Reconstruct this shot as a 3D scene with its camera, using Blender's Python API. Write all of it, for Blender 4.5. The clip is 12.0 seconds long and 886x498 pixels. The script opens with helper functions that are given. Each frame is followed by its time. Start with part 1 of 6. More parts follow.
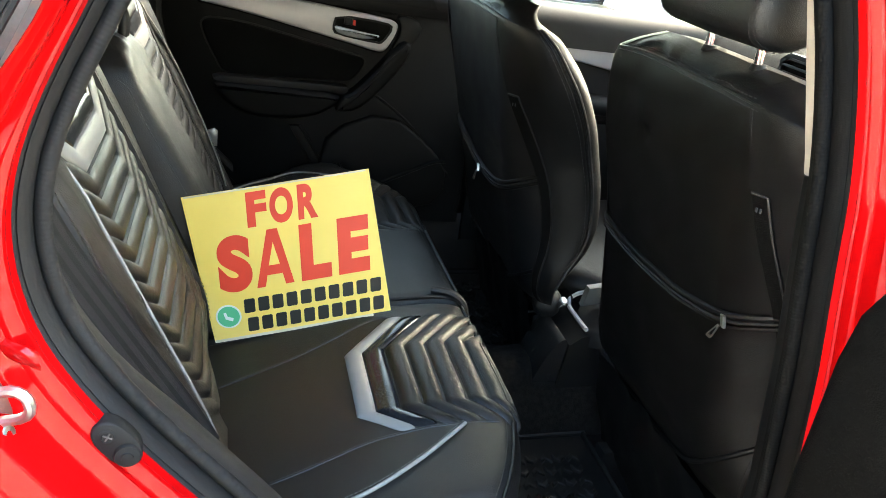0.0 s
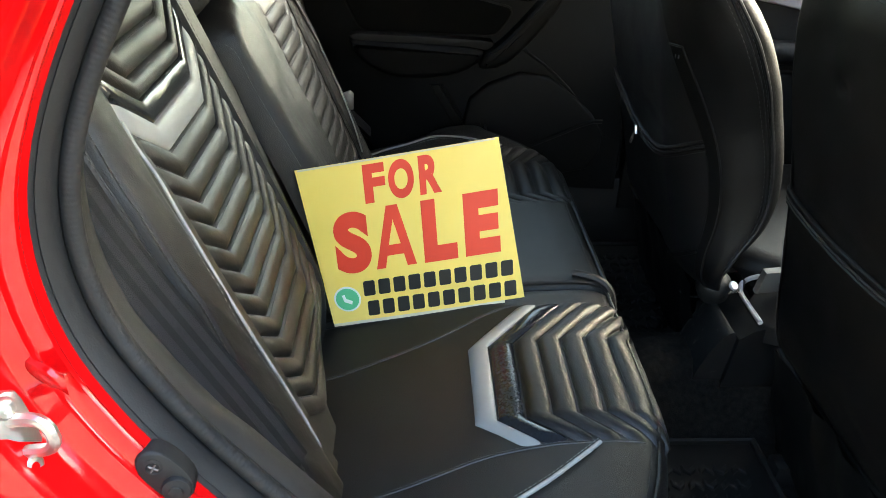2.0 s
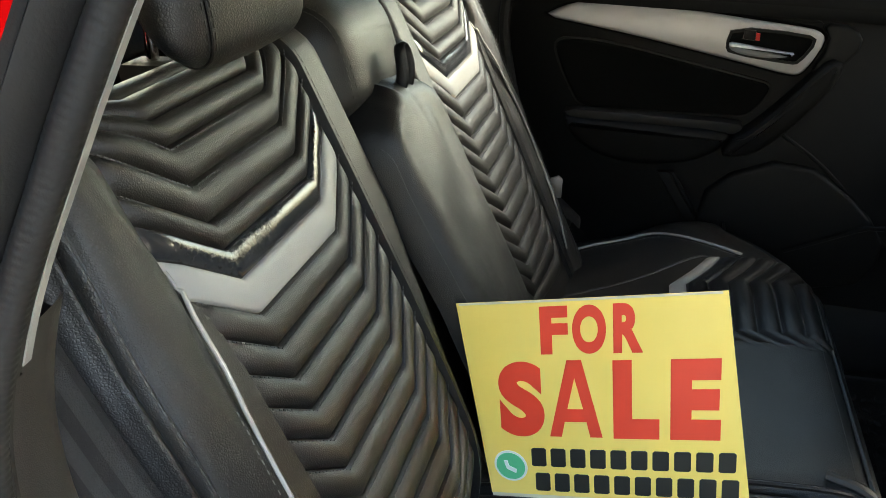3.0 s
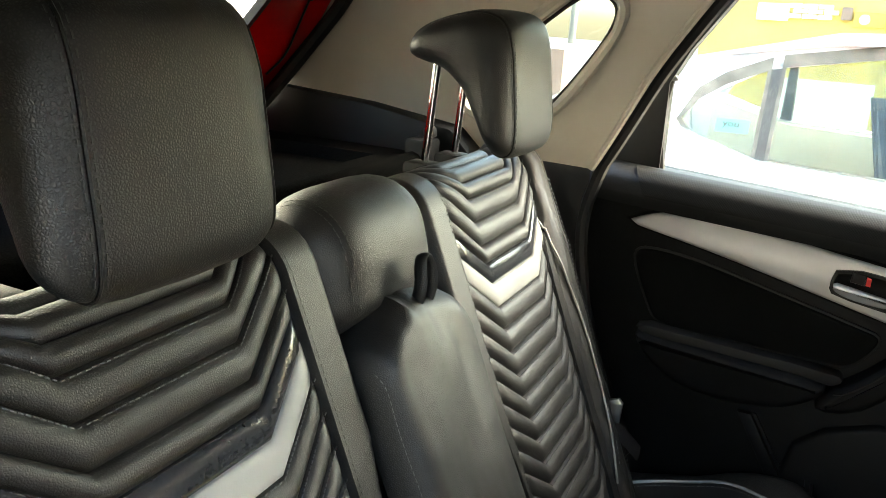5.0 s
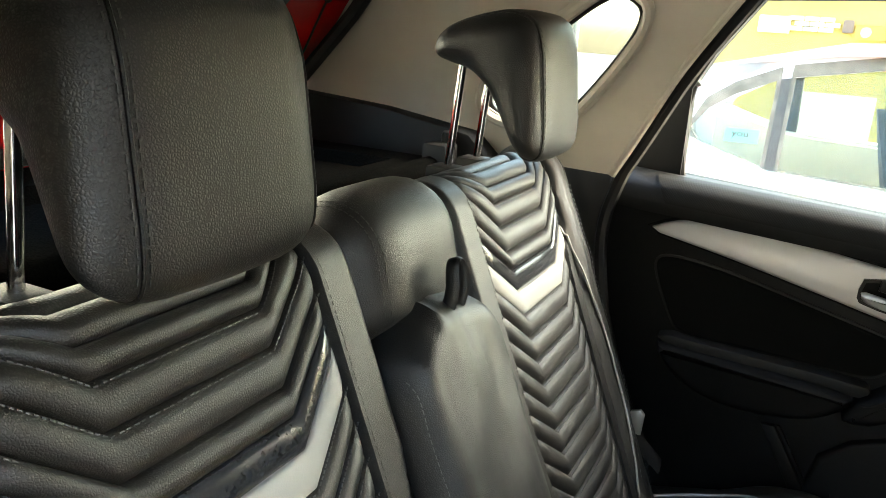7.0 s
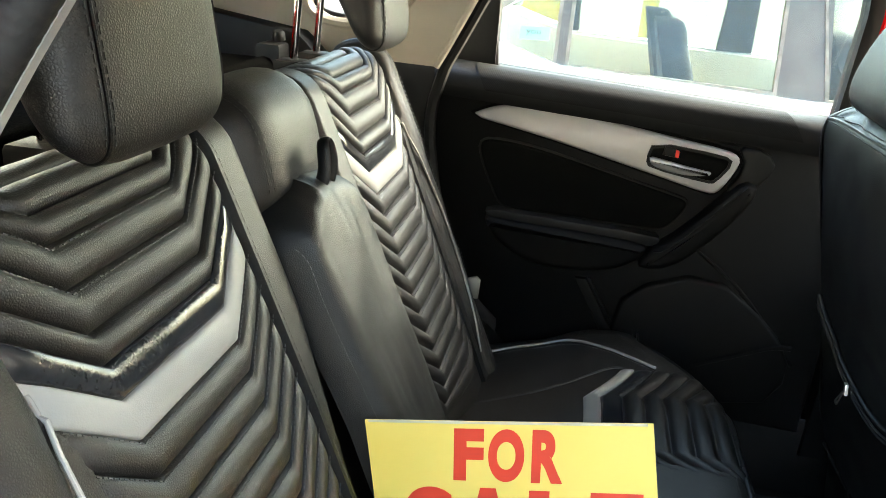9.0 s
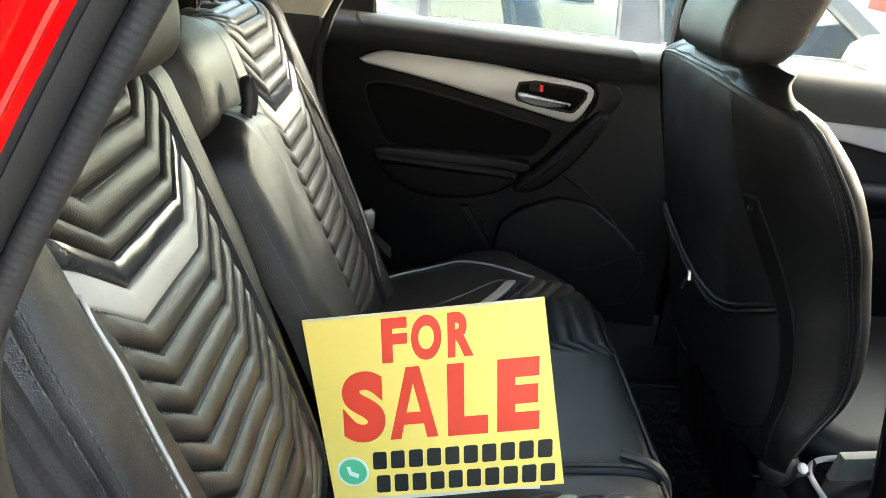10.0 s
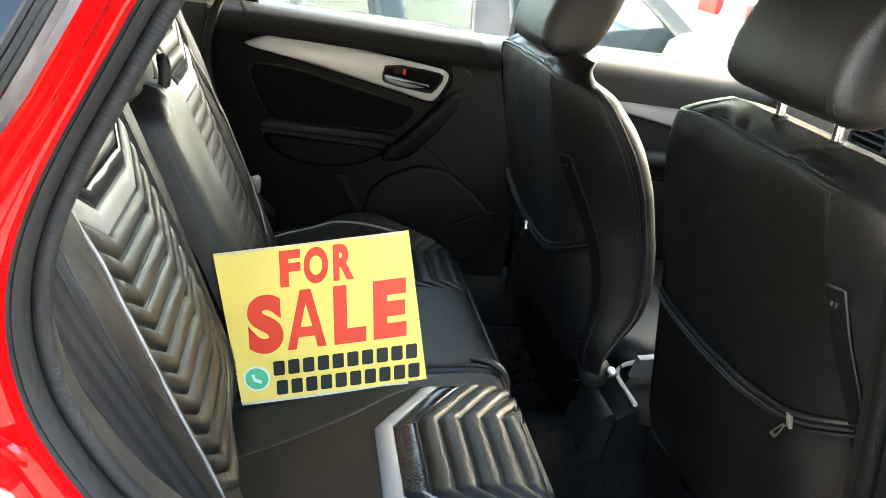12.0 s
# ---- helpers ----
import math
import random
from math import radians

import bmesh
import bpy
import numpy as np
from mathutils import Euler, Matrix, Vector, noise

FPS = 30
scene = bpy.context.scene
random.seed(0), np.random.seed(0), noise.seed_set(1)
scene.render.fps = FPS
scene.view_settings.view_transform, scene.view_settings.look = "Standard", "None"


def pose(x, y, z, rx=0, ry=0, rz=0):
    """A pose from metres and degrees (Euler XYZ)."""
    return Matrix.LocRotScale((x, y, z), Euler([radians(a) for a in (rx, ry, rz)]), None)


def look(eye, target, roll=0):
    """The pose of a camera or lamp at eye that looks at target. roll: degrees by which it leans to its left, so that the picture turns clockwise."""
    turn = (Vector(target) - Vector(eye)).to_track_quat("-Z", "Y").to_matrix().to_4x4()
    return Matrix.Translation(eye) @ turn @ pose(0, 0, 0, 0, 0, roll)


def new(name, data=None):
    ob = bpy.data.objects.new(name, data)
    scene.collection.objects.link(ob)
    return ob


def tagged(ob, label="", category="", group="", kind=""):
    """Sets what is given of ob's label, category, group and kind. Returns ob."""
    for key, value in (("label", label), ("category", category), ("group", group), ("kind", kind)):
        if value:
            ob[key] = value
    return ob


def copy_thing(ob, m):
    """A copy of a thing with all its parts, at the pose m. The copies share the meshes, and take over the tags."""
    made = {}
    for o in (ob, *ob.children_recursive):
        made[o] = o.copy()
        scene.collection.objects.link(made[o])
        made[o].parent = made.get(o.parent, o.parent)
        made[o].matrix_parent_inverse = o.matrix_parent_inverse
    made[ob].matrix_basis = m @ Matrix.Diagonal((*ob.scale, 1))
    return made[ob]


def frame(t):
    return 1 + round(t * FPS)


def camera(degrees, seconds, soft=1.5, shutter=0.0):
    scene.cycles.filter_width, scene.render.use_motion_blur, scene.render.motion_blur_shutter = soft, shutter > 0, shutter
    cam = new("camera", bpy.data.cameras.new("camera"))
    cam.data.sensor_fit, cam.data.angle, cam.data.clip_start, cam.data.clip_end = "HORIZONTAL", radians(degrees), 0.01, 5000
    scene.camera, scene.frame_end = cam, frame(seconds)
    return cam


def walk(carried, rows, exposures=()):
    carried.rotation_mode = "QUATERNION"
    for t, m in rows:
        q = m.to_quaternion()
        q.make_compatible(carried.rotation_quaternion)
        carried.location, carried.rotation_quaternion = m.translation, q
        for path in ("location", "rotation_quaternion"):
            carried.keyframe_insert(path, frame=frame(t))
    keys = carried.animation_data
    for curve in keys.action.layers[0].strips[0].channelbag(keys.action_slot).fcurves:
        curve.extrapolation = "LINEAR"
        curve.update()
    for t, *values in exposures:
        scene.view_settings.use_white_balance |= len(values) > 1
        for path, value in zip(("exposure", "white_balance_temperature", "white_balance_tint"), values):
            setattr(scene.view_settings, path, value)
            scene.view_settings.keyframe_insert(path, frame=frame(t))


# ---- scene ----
cam = camera(58.3, 12.0, 0.8)
PATH = [
    (0, (0.058, -1.347, 1.389), (0.563, 0.397, 0.549), 6.7),
    (0.3, (0.04, -1.328, 1.388), (0.551, 0.403, 0.536), 6.7),
    (0.5, (0.024, -1.318, 1.389), (0.533, 0.41, 0.52), 6.7),
    (0.7, (0.015, -1.314, 1.384), (0.522, 0.422, 0.505), 6.6),
    (1, (0.033, -1.279, 1.375), (0.547, 0.428, 0.469), 6.7),
    (1.2, (0.08, -1.245, 1.368), (0.569, 0.445, 0.444), 6.9),
    (1.5, (0.14, -1.211, 1.365), (0.533, 0.503, 0.411), 6.3),
    (1.7, (0.15, -1.213, 1.364), (0.431, 0.532, 0.4), 4.7),
    (2, (0.149, -1.183, 1.354), (0.231, 0.565, 0.384), 1.4),
    (2.2, (0.137, -1.144, 1.355), (0.087, 0.61, 0.4), -0.2),
    (2.5, (0.11, -1.066, 1.358), (-0.114, 0.696, 0.437), -2.2),
    (2.7, (0.119, -0.997, 1.351), (-0.153, 0.769, 0.443), -1.9),
    (3, (0.194, -0.858, 1.359), (-0.306, 0.86, 0.465), -2.2),
    (3.2, (0.215, -0.791, 1.365), (-0.376, 0.89, 0.476), -0.6),
    (3.5, (0.225, -0.734, 1.382), (-0.421, 0.945, 0.508), 1.3),
    (3.7, (0.223, -0.719, 1.396), (-0.485, 0.974, 0.599), 1.1),
    (5.5, (0.248, -0.656, 1.409), (-0.564, 1.083, 0.847), 4.2),
    (6, (0.234, -0.655, 1.414), (-0.577, 1.091, 0.871), 4.7),
    (6.5, (0.215, -0.657, 1.411), (-0.604, 1.092, 0.89), 4.8),
    (6.7, (0.207, -0.656, 1.402), (-0.608, 1.093, 0.876), 4.6),
    (8.3, (0.184, -0.715, 1.361), (-0.348, 1.091, 0.685), 4.4),
    (8.5, (0.182, -0.735, 1.361), (-0.271, 1.087, 0.672), 4.6),
    (8.7, (0.179, -0.754, 1.368), (-0.199, 1.082, 0.672), 4.5),
    (9, (0.167, -0.793, 1.369), (-0.131, 1.052, 0.657), 4.2),
    (9.2, (0.156, -0.815, 1.368), (-0.098, 1.031, 0.651), 4.0),
    (9.5, (0.144, -0.862, 1.371), (-0.011, 0.988, 0.627), 4.3),
    (9.7, (0.139, -0.899, 1.373), (0.075, 0.949, 0.612), 4.5),
    (10, (0.123, -0.967, 1.366), (0.173, 0.874, 0.586), 4.2),
    (10.2, (0.121, -1.012, 1.369), (0.251, 0.83, 0.588), 4.5),
    (10.5, (0.127, -1.065, 1.374), (0.296, 0.769, 0.596), 4.9),
    (10.7, (0.135, -1.102, 1.387), (0.313, 0.718, 0.597), 5.3),
    (11, (0.129, -1.166, 1.408), (0.304, 0.662, 0.617), 5.5),
    (11.2, (0.123, -1.193, 1.404), (0.296, 0.638, 0.617), 5.3),
    (11.5, (0.106, -1.221, 1.399), (0.336, 0.603, 0.611), 6.1),
    (11.7, (0.091, -1.243, 1.398), (0.383, 0.578, 0.613), 6.8),
    (12, (0.089, -1.259, 1.407), (0.47, 0.546, 0.634), 7.2),
]
EXPOSURES = [(0.0, 4.7, 6950, 2), (1.0, 4.7, 6950, 2), (1.9, 4.65, 6950, 2), (2.5, 4.3, 6950, 2), (3.2, 4.45, 6950, 2), (3.7, 4.65, 6950, 2), (8.5, 4.75, 6950, 2), (9.3, 4.82, 6950, 2), (10.3, 5.0, 6950, 2), (12.0, 5.0, 6950, 2)]
walk(cam, [(t, look(eye, target, roll)) for t, eye, target, roll in PATH], EXPOSURES)

# ---- world, sun and exposure ----
world = bpy.data.worlds.new("overcast_day")
scene.world = world
world.use_nodes = True
wn, wl = world.node_tree.nodes, world.node_tree.links
sky = wn.new("ShaderNodeTexSky")
sky.sky_type = "NISHITA"
sky.sun_disc = False
sky.sun_elevation = radians(26)
sky.sun_rotation = radians(62)
sky.air_density, sky.dust_density, sky.ozone_density = 1.0, 4.0, 1.5
wn["Background"].inputs["Strength"].default_value = 0.15
wl.new(sky.outputs["Color"], wn["Background"].inputs["Color"])

sun_data = bpy.data.lights.new("sun", "SUN")
sun_data.energy, sun_data.angle, sun_data.color = 0.72, radians(50), (1.0, 0.985, 0.97)
sun = new("sun", sun_data)
sun.matrix_world = look((3.4, 1.8, 1.9), (0, 0, 0))


# ---- materials ----
def nodes_of(name):
    m = bpy.data.materials.new(name)
    m.use_nodes = True
    nt = m.node_tree
    return m, nt, nt.nodes["Principled BSDF"]


def coords(nt, scale=(1, 1, 1)):
    tc = nt.nodes.new("ShaderNodeTexCoord")
    mp = nt.nodes.new("ShaderNodeMapping")
    mp.inputs["Scale"].default_value = scale
    nt.links.new(tc.outputs["Object"], mp.inputs["Vector"])
    return mp.outputs["Vector"]


def tex_noise(nt, vec, scale, detail=3.0, rough=0.55):
    n = nt.nodes.new("ShaderNodeTexNoise")
    n.inputs["Scale"].default_value, n.inputs["Detail"].default_value, n.inputs["Roughness"].default_value = scale, detail, rough
    nt.links.new(vec, n.inputs["Vector"])
    return n.outputs["Fac"]


def ramp(nt, fac, stops):
    r = nt.nodes.new("ShaderNodeValToRGB")
    els = r.color_ramp.elements
    while len(els) < len(stops):
        els.new(0.5)
    for e, (p, c) in zip(els, stops):
        e.position, e.color = p, (*c, 1) if len(c) == 3 else c
    nt.links.new(fac, r.inputs["Fac"])
    return r.outputs["Color"]


def span(nt, fac, lo, hi):
    r = nt.nodes.new("ShaderNodeMapRange")
    r.inputs["To Min"].default_value, r.inputs["To Max"].default_value = lo, hi
    nt.links.new(fac, r.inputs["Value"])
    return r.outputs["Result"]


def bump(nt, bs, height, strength, dist=0.001, after=None, invert=False):
    b = nt.nodes.new("ShaderNodeBump")
    b.invert = invert
    b.inputs["Strength"].default_value, b.inputs["Distance"].default_value = strength, dist
    nt.links.new(height, b.inputs["Height"])
    if after is not None:
        nt.links.new(after, b.inputs["Normal"])
    nt.links.new(b.outputs["Normal"], bs.inputs["Normal"])
    return b.outputs["Normal"]


def surface(name, lo, hi, rough=(0.4, 0.55), grain=0.0, grain_scale=900, wave=0.0, wave_scale=14, metal=0.0, coat=0.0, spec=0.5,
            voronoi=False, var_scale=7.0, sheen=0.0, pebble=1.0):
    """Colour that wanders between lo and hi, uneven gloss, fine grain and soft waves."""
    m, nt, bs = nodes_of(name)
    vec = coords(nt)
    big = tex_noise(nt, vec, var_scale, 4.0)
    col = ramp(nt, big, [(0.3, lo), (0.7, hi)])
    nt.links.new(col, bs.inputs["Base Color"])
    fine = tex_noise(nt, vec, var_scale * 9, 3.0)
    nt.links.new(span(nt, fine, *rough), bs.inputs["Roughness"])
    bs.inputs["Metallic"].default_value = metal
    bs.inputs["Specular IOR Level"].default_value = spec
    bs.inputs["Coat Weight"].default_value = coat
    bs.inputs["Coat Roughness"].default_value = 0.06
    bs.inputs["Sheen Weight"].default_value = sheen
    nrm = None
    if wave:
        nrm = bump(nt, bs, tex_noise(nt, vec, wave_scale, 2.0), wave, 0.01)
    if grain:
        if voronoi:
            v = nt.nodes.new("ShaderNodeTexVoronoi")
            v.feature = "F1"
            v.inputs["Scale"].default_value = grain_scale
            warp = nt.nodes.new("ShaderNodeVectorMath")
            warp.operation = "ADD"
            nz = nt.nodes.new("ShaderNodeTexNoise")
            nz.inputs["Scale"].default_value = grain_scale * 0.4
            nt.links.new(vec, nz.inputs["Vector"])
            sc = nt.nodes.new("ShaderNodeVectorMath")
            sc.operation = "SCALE"
            sc.inputs["Scale"].default_value = 0.4 / grain_scale
            nt.links.new(nz.outputs["Color"], sc.inputs[0])
            nt.links.new(vec, warp.inputs[0])
            nt.links.new(sc.outputs[0], warp.inputs[1])
            nt.links.new(warp.outputs[0], v.inputs["Vector"])
            height = v.outputs["Distance"]
            if pebble < 1.0:
                tone = nt.nodes.new("ShaderNodeMix")
                tone.data_type, tone.blend_type = "RGBA", "MULTIPLY"
                tone.inputs["Factor"].default_value = 1.0
                nt.links.new(col, tone.inputs["A"])
                nt.links.new(ramp(nt, height, [(0.15, (1, 1, 1)), (0.75, (pebble, pebble, pebble))]), tone.inputs["B"])
                nt.links.new(tone.outputs["Result"], bs.inputs["Base Color"])
                # the pebble tops are worn smoother than the crevices
                worn = nt.nodes.new("ShaderNodeMath")
                worn.operation = "MULTIPLY_ADD"
                worn.use_clamp = True
                nt.links.new(height, worn.inputs[0])
                worn.inputs[1].default_value = 0.25
                worn.inputs[2].default_value = sum(rough) / 2 - 0.06
                nt.links.new(worn.outputs[0], bs.inputs["Roughness"])
                # dull dirt in the crevices takes the shine off them
                dull = nt.nodes.new("ShaderNodeMapRange")
                dull.inputs["From Min"].default_value, dull.inputs["From Max"].default_value = 0.45, 0.85
                dull.inputs["To Min"].default_value, dull.inputs["To Max"].default_value = spec, spec * 0.6
                nt.links.new(height, dull.inputs["Value"])
                nt.links.new(dull.outputs["Result"], bs.inputs["Specular IOR Level"])
        else:
            height = tex_noise(nt, vec, grain_scale, 2.0)
        bump(nt, bs, height, grain, 0.0007, nrm, voronoi)
    return m


def leather(name, lo, hi, rough, spec, cell=820, depth=0.6, tone=0.7, crease=0.25, crease_scale=26, wear=None):
    """Coated leather: rounded pebbles between dark crevices, soft hollows and fine creases, tops worn smoother."""
    m, nt, bs = nodes_of(name)
    vec = coords(nt)
    nz = nt.nodes.new("ShaderNodeTexNoise")
    nz.inputs["Scale"].default_value, nz.inputs["Detail"].default_value = cell * 0.35, 2.0
    nt.links.new(vec, nz.inputs["Vector"])
    off = nt.nodes.new("ShaderNodeVectorMath")
    off.operation = "MULTIPLY_ADD"
    off.inputs[1].default_value = (0.45 / cell,) * 3
    nt.links.new(nz.outputs["Color"], off.inputs[0])
    nt.links.new(vec, off.inputs[2])
    v = nt.nodes.new("ShaderNodeTexVoronoi")
    v.feature = "DISTANCE_TO_EDGE"
    v.inputs["Scale"].default_value = cell * 0.55
    nt.links.new(off.outputs[0], v.inputs["Vector"])
    hole = nt.nodes.new("ShaderNodeMapRange")
    hole.interpolation_type = "SMOOTHSTEP"
    hole.inputs["From Min"].default_value, hole.inputs["From Max"].default_value = 0.0, 0.40
    hole.inputs["To Min"].default_value, hole.inputs["To Max"].default_value = 1.0, 0.0
    nt.links.new(v.outputs["Distance"], hole.inputs["Value"])
    hole = hole.outputs["Result"]
    big = tex_noise(nt, vec, 6.0, 4.0)
    col = ramp(nt, big, [(0.3, lo), (0.7, hi)])
    dark = nt.nodes.new("ShaderNodeMix")
    dark.data_type, dark.blend_type = "RGBA", "MULTIPLY"
    dark.inputs["Factor"].default_value = 1.0
    nt.links.new(col, dark.inputs["A"])
    nt.links.new(ramp(nt, hole, [(0.0, (1, 1, 1)), (1.0, (tone, tone, tone))]), dark.inputs["B"])
    nt.links.new(dark.outputs["Result"], bs.inputs["Base Color"])
    patch = span(nt, tex_noise(nt, vec, 38.0, 3.0), *rough)
    rg = nt.nodes.new("ShaderNodeMath")
    rg.operation, rg.use_clamp = "MULTIPLY_ADD", True
    rg.inputs[1].default_value = 0.05
    nt.links.new(hole, rg.inputs[0])
    nt.links.new(patch, rg.inputs[2])
    nt.links.new(rg.outputs[0], bs.inputs["Roughness"])
    nt.links.new(span(nt, hole, spec, spec * 0.8), bs.inputs["Specular IOR Level"])
    n1 = bump(nt, bs, tex_noise(nt, vec, crease_scale, 5.0, 0.6), crease, 0.006)
    bump(nt, bs, hole, depth, 0.0008, n1, True)
    return m


LEATHER = leather("black_leather", (0.0023, 0.0025, 0.0028), (0.0037, 0.0040, 0.0044), (0.37, 0.45), 0.56, depth=0.30, crease=0.06)
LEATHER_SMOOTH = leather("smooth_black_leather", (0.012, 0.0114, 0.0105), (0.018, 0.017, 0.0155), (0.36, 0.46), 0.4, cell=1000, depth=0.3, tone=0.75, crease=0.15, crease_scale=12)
VINYL = leather("black_seat_vinyl", (0.0032, 0.0032, 0.0032), (0.0055, 0.0055, 0.0054), (0.36, 0.46), 0.26, cell=800, depth=0.22, crease=0.06)
LEATHER_DULL = leather("dull_black_vinyl", (0.0018, 0.0018, 0.0018), (0.0032, 0.0032, 0.0031), (0.32, 0.42), 0.32, cell=900, depth=0.3, tone=0.7, crease=0.14, crease_scale=9)
GREY_LEATHER = surface("grey_leather_accent", (0.19, 0.19, 0.182), (0.225, 0.225, 0.214), (0.42, 0.52), 0.15, 700, voronoi=True, spec=0.35)
PIANO = surface("glossy_black_accent", (0.008, 0.009, 0.011), (0.016, 0.018, 0.021), (0.10, 0.18), 0.1, 1400, 0.05, 30, spec=0.3, var_scale=240)
THREAD = surface("dark_thread", (0.022, 0.022, 0.022), (0.036, 0.036, 0.035), (0.5, 0.65))
EDGE_GREY = surface("pale_grey_edge_plastic", (0.19, 0.185, 0.17), (0.23, 0.225, 0.205), (0.5, 0.62), 0.15, 900)
EDGE_DARK = surface("grey_glass_channel", (0.02, 0.0195, 0.018), (0.032, 0.031, 0.029), (0.4, 0.5))
GREY_TRIM = surface("pale_seat_trim", (0.05, 0.05, 0.046), (0.07, 0.07, 0.064), (0.4, 0.5), 0.3, 600, voronoi=True)
THREAD_GREY = surface("grey_thread", (0.03, 0.031, 0.032), (0.05, 0.05, 0.052), (0.5, 0.65))
THREAD_SEAT = surface("worn_grey_thread", (0.022, 0.022, 0.023), (0.036, 0.036, 0.037), (0.5, 0.65))
THREAD_LIGHT = surface("pale_thread", (0.13, 0.13, 0.125), (0.2, 0.2, 0.19), (0.6, 0.8))
PIPING = surface("cream_piping", (0.22, 0.215, 0.20), (0.30, 0.295, 0.275), (0.2, 0.32))
PLASTIC = surface("black_moulded_plastic", (0.0028, 0.0029, 0.0029), (0.005, 0.005, 0.005), (0.46, 0.58), 0.35, 1100, spec=0.24)
DOOR_BLACK = surface("black_door_moulding", (0.0019, 0.002, 0.0019), (0.0032, 0.0033, 0.0031), (0.5, 0.62), 0.35, 900, spec=0.16)
PLASTIC_DARK = surface("dark_door_cloth", (0.0022, 0.0025, 0.0024), (0.004, 0.0042, 0.004), (0.75, 0.9), 0.4, 1500, spec=0.08)
PAD, _pad_nt, _pad_bs = nodes_of("dimpled_black_pad")
_pad_sep = _pad_nt.nodes.new("ShaderNodeSeparateXYZ")
_pad_nt.links.new(coords(_pad_nt, (1500, 1500, 1500)), _pad_sep.inputs[0])
_pad_waves = []
for _axis in ("X", "Z"):
    _wave = _pad_nt.nodes.new("ShaderNodeMath")
    _wave.operation = "SINE"
    _pad_nt.links.new(_pad_sep.outputs[_axis], _wave.inputs[0])
    _pad_waves.append(_wave.outputs[0])
_pad_mul = _pad_nt.nodes.new("ShaderNodeMath")
_pad_mul.operation = "MULTIPLY"
_pad_nt.links.new(_pad_waves[0], _pad_mul.inputs[0])
_pad_nt.links.new(_pad_waves[1], _pad_mul.inputs[1])
_pad_fac = span(_pad_nt, _pad_mul.outputs[0], 0.5, 1.0)
_pad_nt.links.new(ramp(_pad_nt, _pad_fac, [(0.3, (0.0030, 0.0030, 0.0028)), (0.7, (0.0062, 0.0062, 0.0058))]), _pad_bs.inputs["Base Color"])
_pad_bs.inputs["Roughness"].default_value, _pad_bs.inputs["Specular IOR Level"].default_value = 0.6, 0.13
bump(_pad_nt, _pad_bs, _pad_fac, 0.4, 0.001)
RUBBER = surface("black_rubber", (0.008, 0.0078, 0.0075), (0.013, 0.0125, 0.012), (0.5, 0.68), 0.25, 500, spec=0.26)
DOOR_CARD = surface("grained_door_plastic", (0.0016, 0.0016, 0.0015), (0.003, 0.003, 0.0028), (0.7, 0.85), 0.7, 420, spec=0.06, voronoi=True)
# darker, duller copy of RUBBER: the front pillar run's shade as colour
RUBBER_SHADED = surface("black_rubber_shaded", (0.0022, 0.0022, 0.0021), (0.004, 0.004, 0.0038), (0.65, 0.8), 0.4, 500, spec=0.1)
SILVER = surface("silver_painted_plastic", (0.40, 0.39, 0.392), (0.46, 0.45, 0.45), (0.3, 0.42), 0.05, 900, metal=0.2)
CHROME = surface("chrome", (0.55, 0.55, 0.55), (0.62, 0.62, 0.62), (0.06, 0.16), metal=1.0)
BRIGHT = surface("bright_plated_plastic", (0.62, 0.63, 0.64), (0.70, 0.71, 0.72), (0.16, 0.26), 0.1, 500, metal=0.5)
SCUFFED = surface("scuffed_black_plastic", (0.003, 0.003, 0.003), (0.006, 0.006, 0.0058), (0.4, 0.6), 0.4, 500, spec=0.3)
_sc_nt = SCUFFED.node_tree
_sc_bs = _sc_nt.nodes["Principled BSDF"]
_sc_wear = tex_noise(_sc_nt, coords(_sc_nt), 42.0, 6.0, 0.7)
_sc_nt.links.new(ramp(_sc_nt, _sc_wear, [(0.0, (0.004, 0.004, 0.004)), (0.60, (0.005, 0.005, 0.005)), (0.68, (0.06, 0.057, 0.05)), (1.0, (0.10, 0.095, 0.085))]), _sc_bs.inputs["Base Color"])
DULL_STEEL = surface("dull_steel", (0.10, 0.095, 0.09), (0.18, 0.17, 0.16), (0.4, 0.55), 0.2, 300, metal=0.8)
DASH_GREY = surface("mid_grey_dash_plastic", (0.02, 0.0205, 0.021), (0.03, 0.0305, 0.031), (0.5, 0.62), 0.3, 900, spec=0.3)
DASH_BLACK = surface("dull_black_dash_skin", (0.0022, 0.0022, 0.0022), (0.004, 0.004, 0.0039), (0.8, 0.92), 0.5, 700, spec=0.06, voronoi=True)
TRIM_GREY = surface("grey_brown_trim_plastic", (0.010, 0.0095, 0.0085), (0.016, 0.015, 0.0135), (0.5, 0.62), 0.3, 1100, spec=0.35)
STEEL = surface("zinc_plated_steel", (0.5, 0.49, 0.46), (0.68, 0.66, 0.62), (0.25, 0.45), 0.2, 300, metal=1.0)
RED = surface("red_car_paint", (0.40, 0.0016, 0.003), (0.46, 0.0024, 0.004), (0.45, 0.55), 0.0, 200, 0.02, 9, coat=1.0, spec=0.0)
BEIGE = surface("beige_trim_plastic", (0.37, 0.335, 0.275), (0.43, 0.39, 0.325), (0.5, 0.62), 0.15, 900)
LINING = surface("beige_roof_cloth", (0.40, 0.36, 0.29), (0.46, 0.42, 0.34), (0.85, 0.95), 0.3, 1300, sheen=0.2)
